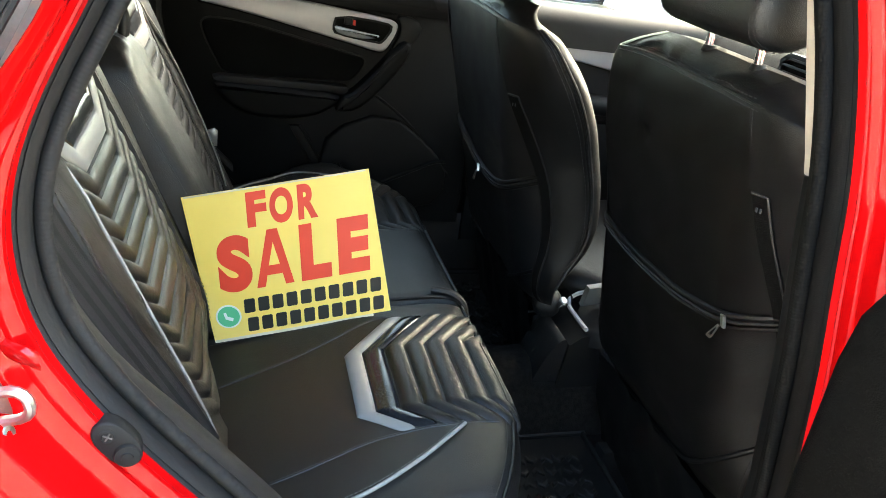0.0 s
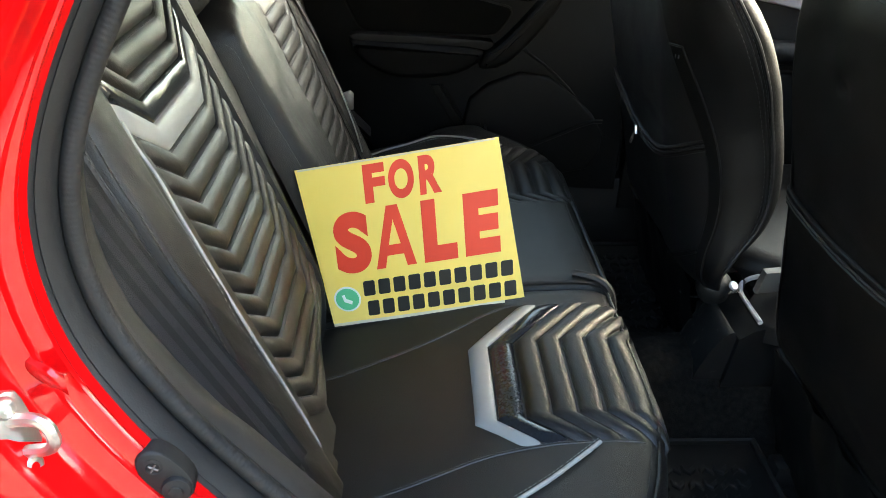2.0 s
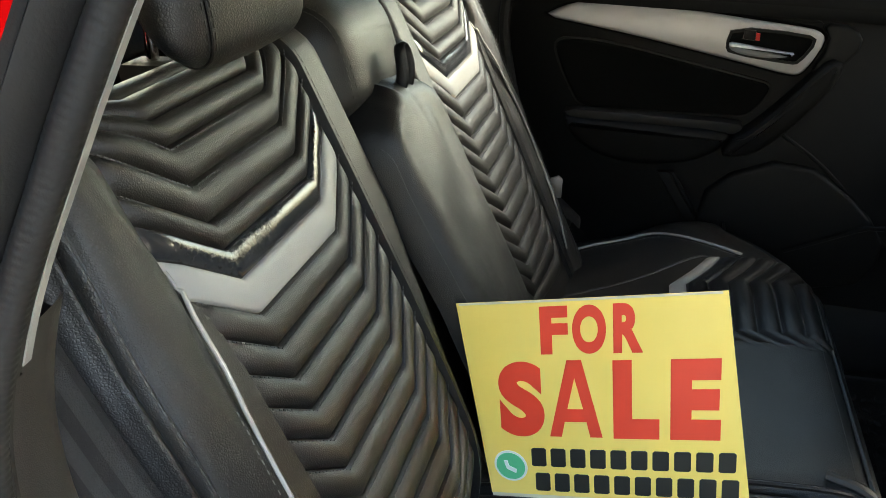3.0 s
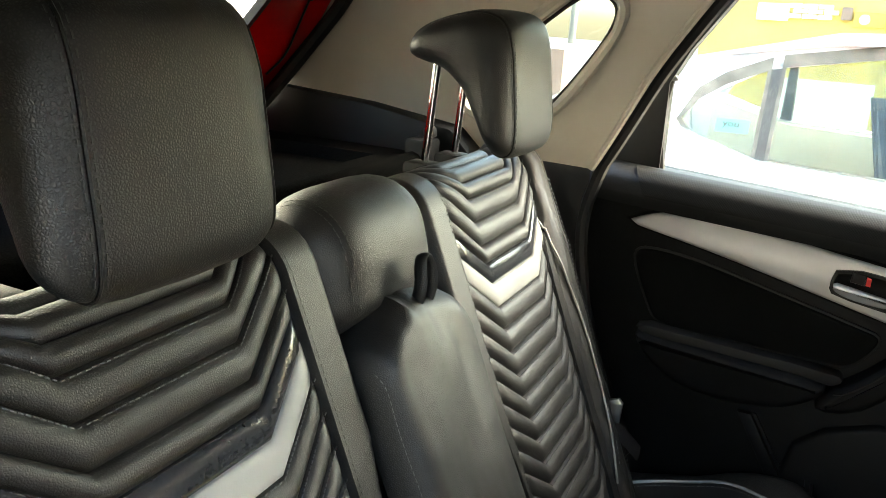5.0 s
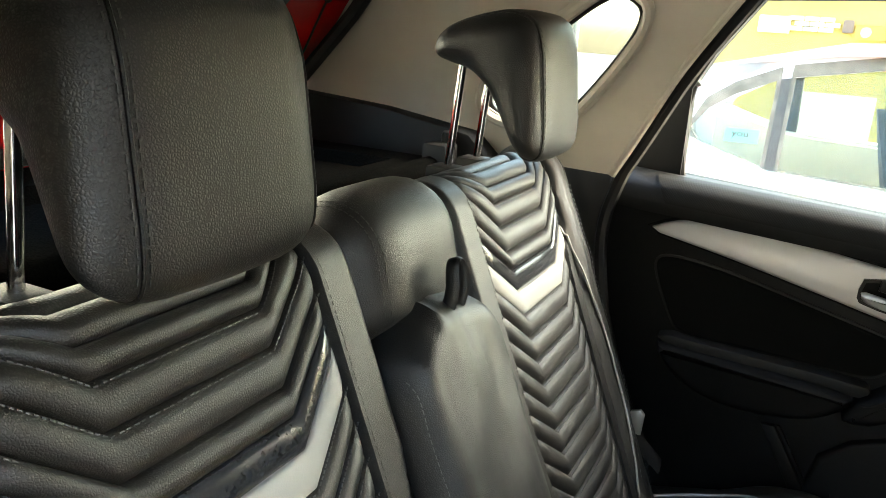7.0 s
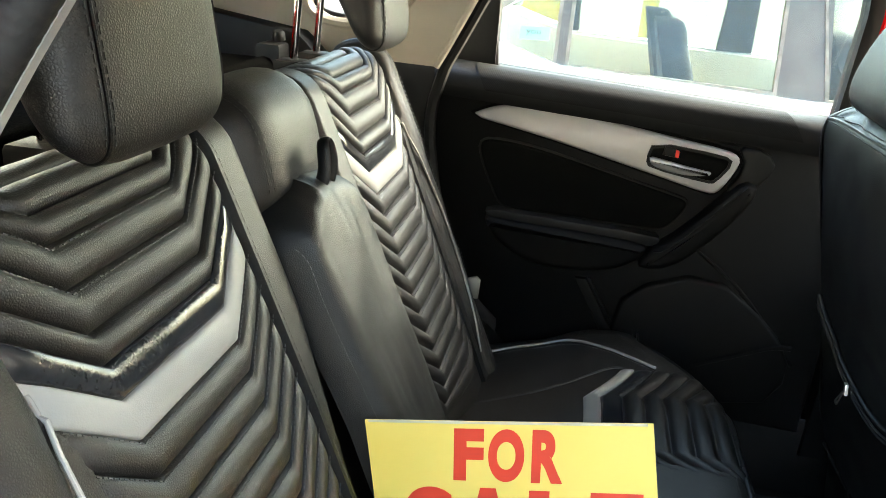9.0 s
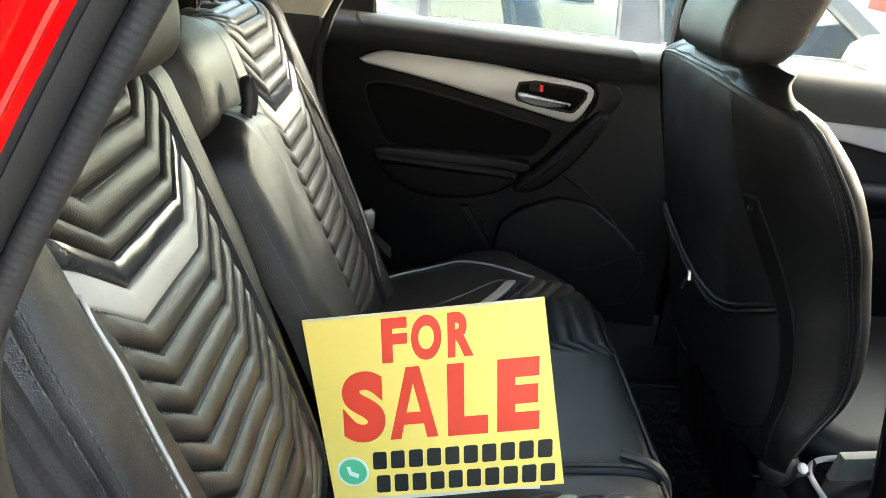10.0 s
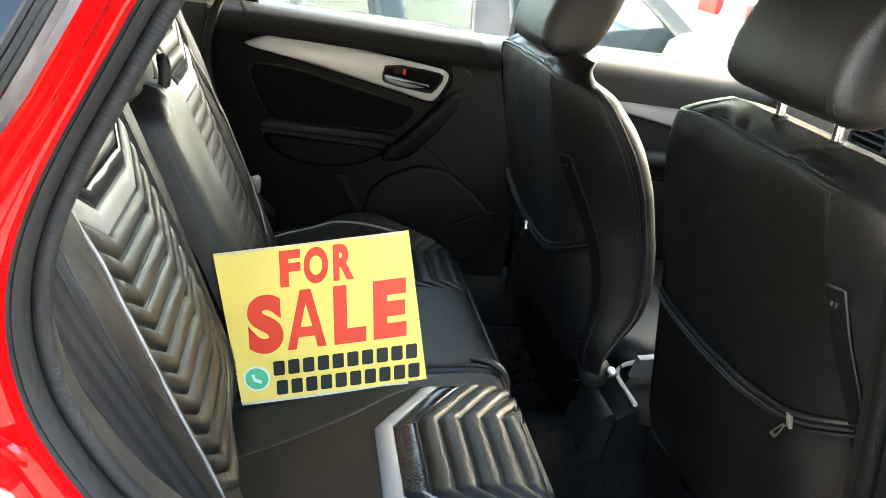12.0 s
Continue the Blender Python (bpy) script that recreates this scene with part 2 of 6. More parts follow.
CARPET = surface("charcoal_carpet", (0.0025, 0.0024, 0.0022), (0.010, 0.0093, 0.0085), (0.9, 1.0), 1.0, 420, var_scale=90, spec=0.05)
SHELF = surface("speckled_grey_carpet", (0.0014, 0.0014, 0.0012), (0.0098, 0.0094, 0.0086), (0.9, 1.0), 1.0, 380, var_scale=420, spec=0.0)
MAT = surface("black_rubber_mat", (0.003, 0.003, 0.003), (0.005, 0.005, 0.0045), (0.6, 0.75), 0.3, 500, spec=0.2)
WEBBING = surface("grey_belt_webbing", (0.0068, 0.0070, 0.0078), (0.0098, 0.0102, 0.0112), (0.6, 0.75), 0.8, 900, spec=0.3)
WEBBING_DARK = surface("dark_belt_stripe", (0.0022, 0.0023, 0.003), (0.004, 0.0042, 0.005), (0.6, 0.75), 0.6, 900, spec=0.2)
CARD = surface("yellow_card", (0.92, 0.665, 0.13), (0.95, 0.71, 0.18), (0.42, 0.55), 0.1, 60, 0.06, 5, var_scale=4)
CARD_EDGE = surface("pale_card_edge", (0.62, 0.54, 0.36), (0.72, 0.65, 0.48), (0.6, 0.8))
INK_RED = surface("red_ink", (0.78, 0.055, 0.025), (0.84, 0.07, 0.035), (0.4, 0.5))
INK_BLACK = surface("black_ink", (0.015, 0.015, 0.012), (0.025, 0.024, 0.02), (0.4, 0.5))
INK_GREEN = surface("green_ink", (0.10, 0.50, 0.22), (0.13, 0.55, 0.26), (0.4, 0.5))
INK_WHITE = surface("white_ink", (0.75, 0.76, 0.70), (0.82, 0.82, 0.78), (0.4, 0.5))
RED_MARK = surface("red_lock_mark", (0.7, 0.02, 0.01), (0.75, 0.03, 0.02), (0.4, 0.5))
WHITE_PAINT = surface("white_car_paint", (0.74, 0.75, 0.76), (0.8, 0.8, 0.8), (0.2, 0.3), coat=0.8)
GREY_FRAME = surface("grey_window_frame", (0.062, 0.058, 0.05), (0.10, 0.093, 0.08), (0.35, 0.5))
DUSTY_FRAME = surface("dust_covered_window_frame", (0.10, 0.092, 0.075), (0.22, 0.20, 0.165), (0.6, 0.8), 0.2, 200, var_scale=18)
BLUE_CLOTH = surface("blue_grey_seat_cloth", (0.06, 0.068, 0.088), (0.09, 0.10, 0.125), (0.8, 0.95), 0.3, 800)
YELLOW_WALL = surface("yellow_painted_wall", (0.46, 0.31, 0.07), (0.56, 0.39, 0.10), (0.6, 0.8), 0.2, 30, var_scale=1.5)
REAR_WALL_PLASTER = surface("rear_wall_white_plaster", (0.44, 0.43, 0.41), (0.52, 0.51, 0.48), (0.75, 0.9), 0.2, 40, var_scale=1.2)
PALE_WALL = surface("pale_plaster", (0.6, 0.56, 0.48), (0.7, 0.66, 0.58), (0.75, 0.9), 0.2, 40, var_scale=1.2)
OCHRE = surface("grey_plaster", (0.118, 0.122, 0.112), (0.16, 0.165, 0.152), (0.75, 0.9), 0.2, 40, var_scale=1.2)
DUST = surface("dusty_concrete", (0.095, 0.096, 0.091), (0.16, 0.161, 0.152), (0.8, 0.95), 0.5, 60, 0.2, 5, var_scale=1.1)
DUSTY_RUBBER = surface("dusty_grey_rubber", (0.05, 0.048, 0.044), (0.13, 0.12, 0.105), (0.5, 0.8), 0.3, 400, var_scale=30)
AMBER = surface("orange_print", (0.42, 0.22, 0.04), (0.5, 0.28, 0.06), (0.5, 0.7))
PINK = surface("faded_pink_paint", (0.15, 0.105, 0.085), (0.19, 0.135, 0.11), (0.6, 0.8), 0.1, 60)
TEAL = surface("pale_teal_print", (0.16, 0.36, 0.31), (0.22, 0.42, 0.37), (0.5, 0.7))


def glass(name, tint, gloss=0.1):
    m, nt, bs = nodes_of(name)
    tr = nt.nodes.new("ShaderNodeBsdfTransparent")
    tr.inputs["Color"].default_value = (*tint, 1)
    gl = nt.nodes.new("ShaderNodeBsdfGlossy")
    gl.inputs["Roughness"].default_value = 0.02
    mx = nt.nodes.new("ShaderNodeMixShader")
    fr = nt.nodes.new("ShaderNodeFresnel")
    fr.inputs["IOR"].default_value = 1.45
    nt.links.new(fr.outputs["Fac"], mx.inputs["Fac"])
    nt.links.new(tr.outputs[0], mx.inputs[1])
    nt.links.new(gl.outputs[0], mx.inputs[2])
    nt.links.new(mx.outputs[0], nt.nodes["Material Output"].inputs["Surface"])
    return m


GLASS = glass("window_glass", (0.82, 0.86, 0.83))
GLASS_DARK = glass("tinted_glass", (0.10, 0.12, 0.11))


# ---- mesh helpers ----
BASE = {}


def thing(name, at, label, category, group="", kind=""):
    ob = new(name)
    ob.location = at
    ob.empty_display_size = 0.05
    BASE[ob.name] = Vector(at)
    return tagged(ob, label, category, group, kind)


def part(name, data, mat, parent=None, label="", smooth=True):
    """One mesh object from (verts, faces) in world places, under a thing or a part."""
    verts, faces = data
    base = BASE[parent.name] if parent else Vector((0, 0, 0))
    me = bpy.data.meshes.new(name)
    me.from_pydata([tuple(Vector(v) - base) for v in verts], [], faces)
    me.update()
    bm = bmesh.new()
    bm.from_mesh(me)
    bmesh.ops.recalc_face_normals(bm, faces=bm.faces)
    for f in bm.faces:
        f.smooth = smooth
    if smooth:
        for e in bm.edges:
            if len(e.link_faces) == 2 and e.calc_face_angle(0.0) > 0.75:
                e.smooth = False
    bm.to_mesh(me)
    bm.free()
    me.materials.append(mat)
    ob = new(name, me)
    if parent:
        ob.parent = parent
    BASE[ob.name] = base
    if label:
        tagged(ob, label)
    if name.endswith("stitching"):
        tagged(ob, kind="stuff")
    return ob


def join(*datas):
    verts, faces = [], []
    for v, f in datas:
        n = len(verts)
        verts += list(v)
        faces += [tuple(i + n for i in q) for q in f]
    return verts, faces


def grid(fn, us, vs, close_u=False, cap=False):
    verts = [fn(u, v) for u in us for v in vs]
    nu, nv = len(us), len(vs)
    faces = []
    for i in range(nu if close_u else nu - 1):
        for j in range(nv - 1):
            a, b = i * nv + j, ((i + 1) % nu) * nv + j
            faces.append((a, b, b + 1, a + 1))
    if cap and close_u:
        faces.append(tuple(i * nv for i in range(nu)))
        faces.append(tuple(i * nv + nv - 1 for i in reversed(range(nu))))
    return verts, faces


def steps(a, b, n):
    return [a + (b - a) * i / (n - 1) for i in range(n)]


def smooth_line(pts, rounds=2, closed=False):
    pts = [Vector(p) for p in pts]
    for _ in range(rounds):
        out = [] if closed else [pts[0]]
        m = len(pts)
        for i in range(m if closed else m - 1):
            p, q = pts[i], pts[(i + 1) % m]
            out += [p * 0.75 + q * 0.25, p * 0.25 + q * 0.75]
        if not closed:
            out.append(pts[-1])
        pts = out
    return pts


def tube(pts, r, n=8, closed=False, flat=1.0, up=None):
    """A round (or flattened) rod along a line of points."""
    pts = [Vector(p) for p in pts]
    m = len(pts)
    verts, faces = [], []
    side = None
    for i, p in enumerate(pts):
        d = (pts[(i + 1) % m] - pts[i - 1]) if closed else (pts[min(i + 1, m - 1)] - pts[max(i - 1, 0)])
        d.normalize()
        ref = Vector(up) if up else (side if side else (Vector((0, 0, 1)) if abs(d.z) < 0.9 else Vector((1, 0, 0))))
        side = (ref - d * ref.dot(d)).normalized()
        other = d.cross(side)
        rr = r[i] if isinstance(r, (list, tuple)) else r
        for k in range(n):
            a = 2 * math.pi * k / n
            verts.append(p + side * math.cos(a) * rr * flat + other * math.sin(a) * rr)
    for i in range(m if closed else m - 1):
        for k in range(n):
            a, b = i * n + k, i * n + (k + 1) % n
            c, d2 = ((i + 1) % m) * n + (k + 1) % n, ((i + 1) % m) * n + k
            faces.append((a, b, c, d2))
    if not closed:
        faces.append(tuple(reversed(range(n))))
        faces.append(tuple((m - 1) * n + k for k in range(n)))
    return verts, faces


def inset(poly, d):
    """The 2D outline moved inwards by d (counter-clockwise or clockwise alike)."""
    n = len(poly)
    area = sum(poly[i][0] * poly[(i + 1) % n][1] - poly[(i + 1) % n][0] * poly[i][1] for i in range(n))
    sg = 1 if area > 0 else -1
    out = []
    for i in range(n):
        p, q, r = (Vector((*poly[j % n][:2], 0)) for j in (i - 1, i, i + 1))
        a, b = (q - p).normalized(), (r - q).normalized()
        na, nb = Vector((-a.y, a.x, 0)) * sg, Vector((-b.y, b.x, 0)) * sg
        bis = na + nb
        k = d / max(0.35, 1 + na.dot(nb)) if bis.length > 1e-6 else d
        out.append(((q + bis * k).x, (q + bis * k).y))
    return out


def slab(poly, to, h0, h1, bevel=0.003, steps_n=2, back=True):
    """A plate with a rounded rim: outline poly in (u, v), to(u, v, h) into the world, from h0 up to h1."""
    n = len(poly)
    rings = [(poly, h0)]
    for k in range(steps_n + 1):
        a = math.pi / 2 * k / steps_n
        rings.append((inset(poly, bevel * (1 - math.cos(a))), h1 - bevel * (1 - math.sin(a)) * (1 if h1 > h0 else -1)))
    verts = [to(u, v, h) for ring, h in rings for u, v in ring]
    faces = []
    for r in range(len(rings) - 1):
        for i in range(n):
            faces.append((r * n + i, r * n + (i + 1) % n, (r + 1) * n + (i + 1) % n, (r + 1) * n + i))
    faces.append(tuple((len(rings) - 1) * n + i for i in range(n)))
    if back:
        faces.append(tuple(reversed(range(n))))
    return verts, faces


def box(x0, x1, y0, y1, z0, z1, bevel=0.004):
    return slab([(x0, y0), (x1, y0), (x1, y1), (x0, y1)], lambda u, v, h: (u, v, h), z0, z1, min(bevel, (x1 - x0) / 3, (y1 - y0) / 3), 2)


def ring_plate(outer, inner, to, h0, h1):
    """A frame between two outlines with equally many corners."""
    n = len(outer)
    verts = [to(u, v, h) for poly, h in ((outer, h0), (outer, h1), (inner, h1), (inner, h0)) for u, v in poly]
    faces = []
    for r in range(4):
        s = (r + 1) % 4
        for i in range(n):
            faces.append((r * n + i, r * n + (i + 1) % n, s * n + (i + 1) % n, s * n + i))
    return verts, faces


def dashes(pts, length=0.0045, gap=0.0022, r=0.0006, lift=(0, 0, 0)):
    """Stitches along a line."""
    pts = [Vector(p) + Vector(lift) for p in pts]
    out, carry = [], 0.0
    for p, q in zip(pts, pts[1:]):
        d = q - p
        ln = d.length
        if ln < 1e-6:
            continue
        d /= ln
        at = carry
        while at + length < ln:
            a, b = p + d * at, p + d * (at + length)
            side = d.cross(Vector((0.3, 0.2, 1))).normalized() * r
            up = d.cross(side).normalized() * r
            vs = [a + side, a + up, a - side, a - up, b + side, b + up, b - side, b - up]
            out.append((vs, [(0, 1, 5, 4), (1, 2, 6, 5), (2, 3, 7, 6), (3, 0, 4, 7), (3, 2, 1, 0), (4, 5, 6, 7)]))
            at += length + gap
        carry = max(0.0, at - ln)
    return join(*out) if out else ([], [])


def interp(x, table):
    if x <= table[0][0]:
        return table[0][1]
    for (a, va), (b, vb) in zip(table, table[1:]):
        if x <= b:
            t = (x - a) / (b - a)
            return va + (vb - va) * t
    return table[-1][1]


def ease(x, table):
    """Smooth curve through the table's pairs."""
    if x <= table[0][0]:
        return table[0][1]
    if x >= table[-1][0]:
        return table[-1][1]
    n = len(table)
    sl = [(table[k + 1][1] - table[k][1]) / (table[k + 1][0] - table[k][0]) for k in range(n - 1)]
    m = [sl[0]] + [0.0 if sl[k - 1] * sl[k] <= 0 else 2 * sl[k - 1] * sl[k] / (sl[k - 1] + sl[k]) for k in range(1, n - 1)] + [sl[-1]]
    for k in range(n - 1):
        x0, y0 = table[k]
        x1, y1 = table[k + 1]
        if x <= x1:
            h = x1 - x0
            u = (x - x0) / h
            return y0 * (1 + 2 * u) * (1 - u) ** 2 + m[k] * h * u * (1 - u) ** 2 + y1 * u * u * (3 - 2 * u) + m[k + 1] * h * u * u * (u - 1)


def lathe(profile, at, axis, n=16):
    """A turned shape: profile of (radius, along), axis a direction."""
    ax = Vector(axis).normalized()
    s = ax.orthogonal().normalized()
    o = ax.cross(s)
    at = Vector(at)
    return grid(lambda a, k: at + ax * profile[k][1] + (s * math.cos(a) + o * math.sin(a)) * profile[k][0],
                [2 * math.pi * i / n for i in range(n)], range(len(profile)), close_u=True, cap=True)


# ---- the car's body round the open rear door ----
def side_y(z):
    return interp(z, [(0.3, -0.66), (0.7, -0.65), (0.9, -0.64), (1.1, -0.62), (1.27, -0.59), (1.42, -0.555), (1.55, -0.52)])


APERTURE = [(0.60, 1.455), (0.30, 1.485), (0.13, 1.475), (0.05, 1.415), (-0.003, 1.335), (-0.045, 1.255), (-0.085, 1.18), (-0.108, 1.115), (-0.113, 1.05),
            (-0.099, 0.985), (-0.066, 0.925), (-0.02, 0.86), (0.037, 0.79), (0.10, 0.715), (0.17, 0.62), (0.24, 0.50), (0.34, 0.42),
            (0.50, 0.395), (0.70, 0.40), (0.745, 0.48), (0.742, 0.69), (0.725, 0.88), (0.706, 1.055), (0.698, 1.17), (0.668, 1.315), (0.645, 1.40)]
LOOP = [(p.x, p.y) for p in smooth_line([Vector(p) for p in APERTURE], 2, True)]


def loop_normals(loop):
    n = len(loop)
    out = []
    for i in range(n):
        (ax, az), (bx, bz) = loop[i - 1], loop[(i + 1) % n]
        d = Vector((bx - ax, bz - az)).normalized()
        out.append((-d.y, d.x))
    cx, cz = sum(p[0] for p in loop) / n, sum(p[1] for p in loop) / n
    k = sum((p[0] - cx) * q[0] + (p[1] - cz) * q[1] for p, q in zip(loop, out))
    return [(q[0] * (1 if k > 0 else -1), q[1] * (1 if k > 0 else -1)) for q in out]


NORMALS = loop_normals(LOOP)


def rim(offset, dy, grow=lambda z: 1.0):
    out = []
    for (x, z), (nx, nz) in zip(LOOP, NORMALS):
        o = offset * grow(z)
        out.append(Vector((x + nx * o, side_y(z + nz * o) + dy, z + nz * o)))
    return out


def ring_loft(rings):
    n = len(rings[0])
    verts = [v for r in rings for v in r]
    faces = [(r * n + i, r * n + (i + 1) % n, (r + 1) * n + (i + 1) % n, (r + 1) * n + i) for r in range(len(rings) - 1) for i in range(n)]
    return verts, faces


car = thing("car_body", (0, 0.08, 0), "glossy red painted compact car body with its rear door open", "car body", kind="structure")


def jamb(offset, dy):
    """A line of the painted door jamb; it narrows and steepens up the rear pillar."""
    out = []
    for (x, z), (nx, nz) in zip(LOOP, NORMALS):
        k = interp(z, [(1.06, 1.0), (1.17, 0.30), (1.24, 0.20), (1.5, 0.16)]) if x < 0.3 else 1.0
        kd = interp(z, [(1.06, 1.0), (1.20, 0.74), (1.5, 0.7)]) if x < 0.3 else 1.0
        o = offset if offset < 0.02 else 0.02 + (offset - 0.02) * k
        d = dy if dy > -0.046 else -0.046 + (dy + 0.046) * kd
        out.append(Vector((x + nx * o, side_y(z + nz * o) + d, z + nz * o)))
    return out


JAMB = [(0.010, -0.020), (0.016, -0.030), (0.020, -0.046), (0.0225, -0.0495), (0.034, -0.051), (0.0362, -0.0535), (0.0375, -0.057), (0.052, -0.0615), (0.0545, -0.0635),
        (0.060, -0.074), (0.065, -0.092), (0.068, -0.100), (0.074, -0.1045), (0.088, -0.109), (0.0905, -0.1105), (0.092, -0.1135), (0.108, -0.120), (0.114, -0.125), (0.118, -0.137)]
part("door_opening_panel", ring_loft([jamb(o, d) for o, d in JAMB]), RED, car, "glossy red painted door jamb")


def quarter(u, v):
    """The outer skin behind the door opening, from the shut line rearwards."""
    z = v
    edge = interp(z, [(0.35, 0.23), (0.5, 0.13), (0.62, 0.055), (0.72, -0.01), (0.79, -0.065), (0.86, -0.115), (0.925, -0.16), (0.985, -0.195), (1.05, -0.205),
                      (1.10, -0.180), (1.15, -0.145), (1.185, -0.125)])
    x = edge - u
    bulge = interp(z, [(0.3, -0.775), (0.55, -0.80), (0.8, -0.825), (0.95, -0.83), (1.08, -0.805), (1.13, -0.79), (1.165, -0.77), (1.185, -0.745)])
    return (x, bulge + 0.03 * max(0, 1 - u / 0.03) ** 2, z)


part("quarter_panel", grid(quarter, [0, 0.008, 0.02, 0.04, 0.1, 0.3, 0.6, 0.95], steps(0.35, 1.13, 24) + [1.145, 1.157, 1.167, 1.176, 1.182, 1.186]), RED, car)
part("sill_panel", grid(lambda u, v: (u, -0.79 + 0.10 * max(0, (v - 0.30) / 0.1) ** 2, v), steps(0.2, 2.6, 12), steps(0.20, 0.40, 6)), RED, car)
part("front_side_panel", grid(lambda u, v: (u, -0.80 + 0.09 * max(0, (v - 0.9) / 0.25) ** 2, v), steps(0.83, 2.6, 12), steps(0.2, 1.12, 10)), RED, car)

# rubber seal: a ribbed bulb with a flat lip on the paint
def even(pts, gap):
    """The closed line cut into an even number of equal steps."""
    pts = list(pts) + [pts[0]]
    run = [0.0]
    for p, q in zip(pts, pts[1:]):
        run.append(run[-1] + (q - p).length)
    n = 2 * int(run[-1] / gap / 2)
    out, k = [], 0
    for i in range(n):
        at = run[-1] * i / n
        while run[k + 1] < at:
            k += 1
        out.append(pts[k].lerp(pts[k + 1], (at - run[k]) / max(1e-9, run[k + 1] - run[k])))
    return out


def split(data, test):
    """The faces of a mesh in two meshes, by where their first corner lies."""
    out = []
    for want in (True, False):
        keep = [f for f in data[1] if test(data[0][f[0]]) == want]
        used = sorted({i for f in keep for i in f})
        at = {i: n for n, i in enumerate(used)}
        out.append(([data[0][i] for i in used], [tuple(at[i] for i in f) for f in keep]))
    return out


def seal(name, data, label=""):
    """A piece of the seal round the opening; by the front pillar shade is put into its colour."""
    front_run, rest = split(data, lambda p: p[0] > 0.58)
    part(name, rest, RUBBER, car, label)
    part(name, front_run, RUBBER_SHADED, car, "black rubber pillar seal, darkened to look shaded")


BULB = even(rim(-0.0015, -0.0085), 0.00115)
seal("door_seal", tube(BULB, [0.0081 + (0.0, 0.0002, 0.0003, 0.0002)[i % 4] for i in range(len(BULB))], 9, True), "black ribbed rubber door seal")
seal("seal_base", ring_loft([rim(0.004, -0.008), rim(-0.0035, -0.004), rim(-0.0055, 0.0), rim(-0.002, 0.009)]))
seal("seal_lip", ring_loft([rim(0.0055, -0.009), rim(0.0055, -0.019), rim(0.0075, -0.0255), rim(0.0110, -0.0310), rim(0.0140, -0.0335), rim(0.0150, -0.0325), rim(0.0160, -0.0345), rim(0.0195, -0.0395), rim(0.0220, -0.0430), rim(0.0225, -0.0455), rim(0.0200, -0.047)]), "smooth black rubber seal lip")

# exterior quarter glass with its ridged black surround
def outer_side(u, v, h):
    return (u, interp(v, [(1.18, -0.705), (1.30, -0.69), (1.45, -0.645)]) - h, v)


EDGE_A = [(1.186, -0.139), (1.20, -0.130), (1.246, -0.103), (1.295, -0.076), (1.42, -0.012)]
EDGE_B = [(1.186, -0.176), (1.243, -0.137), (1.296, -0.102), (1.42, -0.034)]


def surround(t, z, lift=0.0):
    return outer_side(interp(z, EDGE_A) * (1 - t) + interp(z, EDGE_B) * t, z, lift)


part("quarter_window_trim", grid(lambda t, z: surround(t, z, 0.004 - 0.006 * (t < 0.3)), [0, 0.02, 0.30, 0.32, 0.6, 0.98, 1.0], steps(1.18, 1.42, 12)), DUSTY_RUBBER, car, "dusty black window surround")
for t in (0.36, 0.58, 0.84):
    part("surround_ridge", tube([surround(t, z, 0.005) for z in steps(1.18, 1.42, 12)], 0.0032, 6), RUBBER, car, "grey rubber ridge")
part("window_ledge", grid(lambda u, v: (u, -0.748 + 0.055 * v, 1.184 + 0.006 * v), steps(-0.62, -0.125, 8), steps(0, 1, 4)), RED, car)
pane = part("quarter_window_pane", slab([(-0.168, 1.182), (-0.133, 1.243), (-0.10, 1.296), (-0.03, 1.42), (-0.30, 1.44), (-0.52, 1.39), (-0.56, 1.182)], outer_side, -0.012, -0.008, 0.001, 1), GLASS_DARK, car, "dark tinted glass")
part("pressed_bead", grid(lambda u, v: Vector((-0.128 + 0.020 * u, -0.6935 - 0.006 * max(0.0, 1 - (u * u + v * v)) ** 0.5 - 0.010 * u, 0.975 + 0.010 * v - 0.004 * u)), steps(-1, 1, 15), steps(-1, 1, 13)), RED, car)

# roof and the far side's outer skin
part("roof_skin", grid(lambda u, v: (u, 0.08 + v * 0.60, 1.60 - 0.10 * abs(v) ** 3 - 0.05 * max(0, -0.2 - u) ** 2 - 0.10 * max(0, u - 1.0) ** 2), steps(-0.75, 1.5, 12), steps(-1, 1, 13)), RED, car)

# latch striker and bump stop on the red jamb
striker = thing("door_striker", (-0.136, -0.735, 0.90), "zinc-plated steel door striker with two cross-head screws", "door striker")
SN = Vector((0.84, -0.48, 0.26)).normalized()
plate = [(-0.013, -0.036), (0.013, -0.036), (0.017, -0.02), (0.017, 0.02), (0.013, 0.036), (-0.013, 0.036), (-0.017, 0.02), (-0.017, -0.02)]
SV = Vector((-0.12, 0.05, 0.99))
SV = (SV - SN * SV.dot(SN)).normalized()
SU = SV.cross(SN)
SC = Vector((-0.148, -0.720, 0.936))
part("plate", slab([(p.x, p.y) for p in smooth_line([Vector(q) for q in plate], 1, True)], lambda u, v, h: SC + SU * u + SV * v + SN * h, -0.004, 0.005, 0.002), STEEL, striker)
part("loop", tube(smooth_line([SC + SV * 0.014 + SN * 0.0, SC + SV * 0.014 + SN * 0.034 + SU * 0.01, SC - SV * 0.014 + SN * 0.034 + SU * 0.01, SC - SV * 0.014 + SN * 0.0], 2), 0.0052, 8), STEEL, striker)
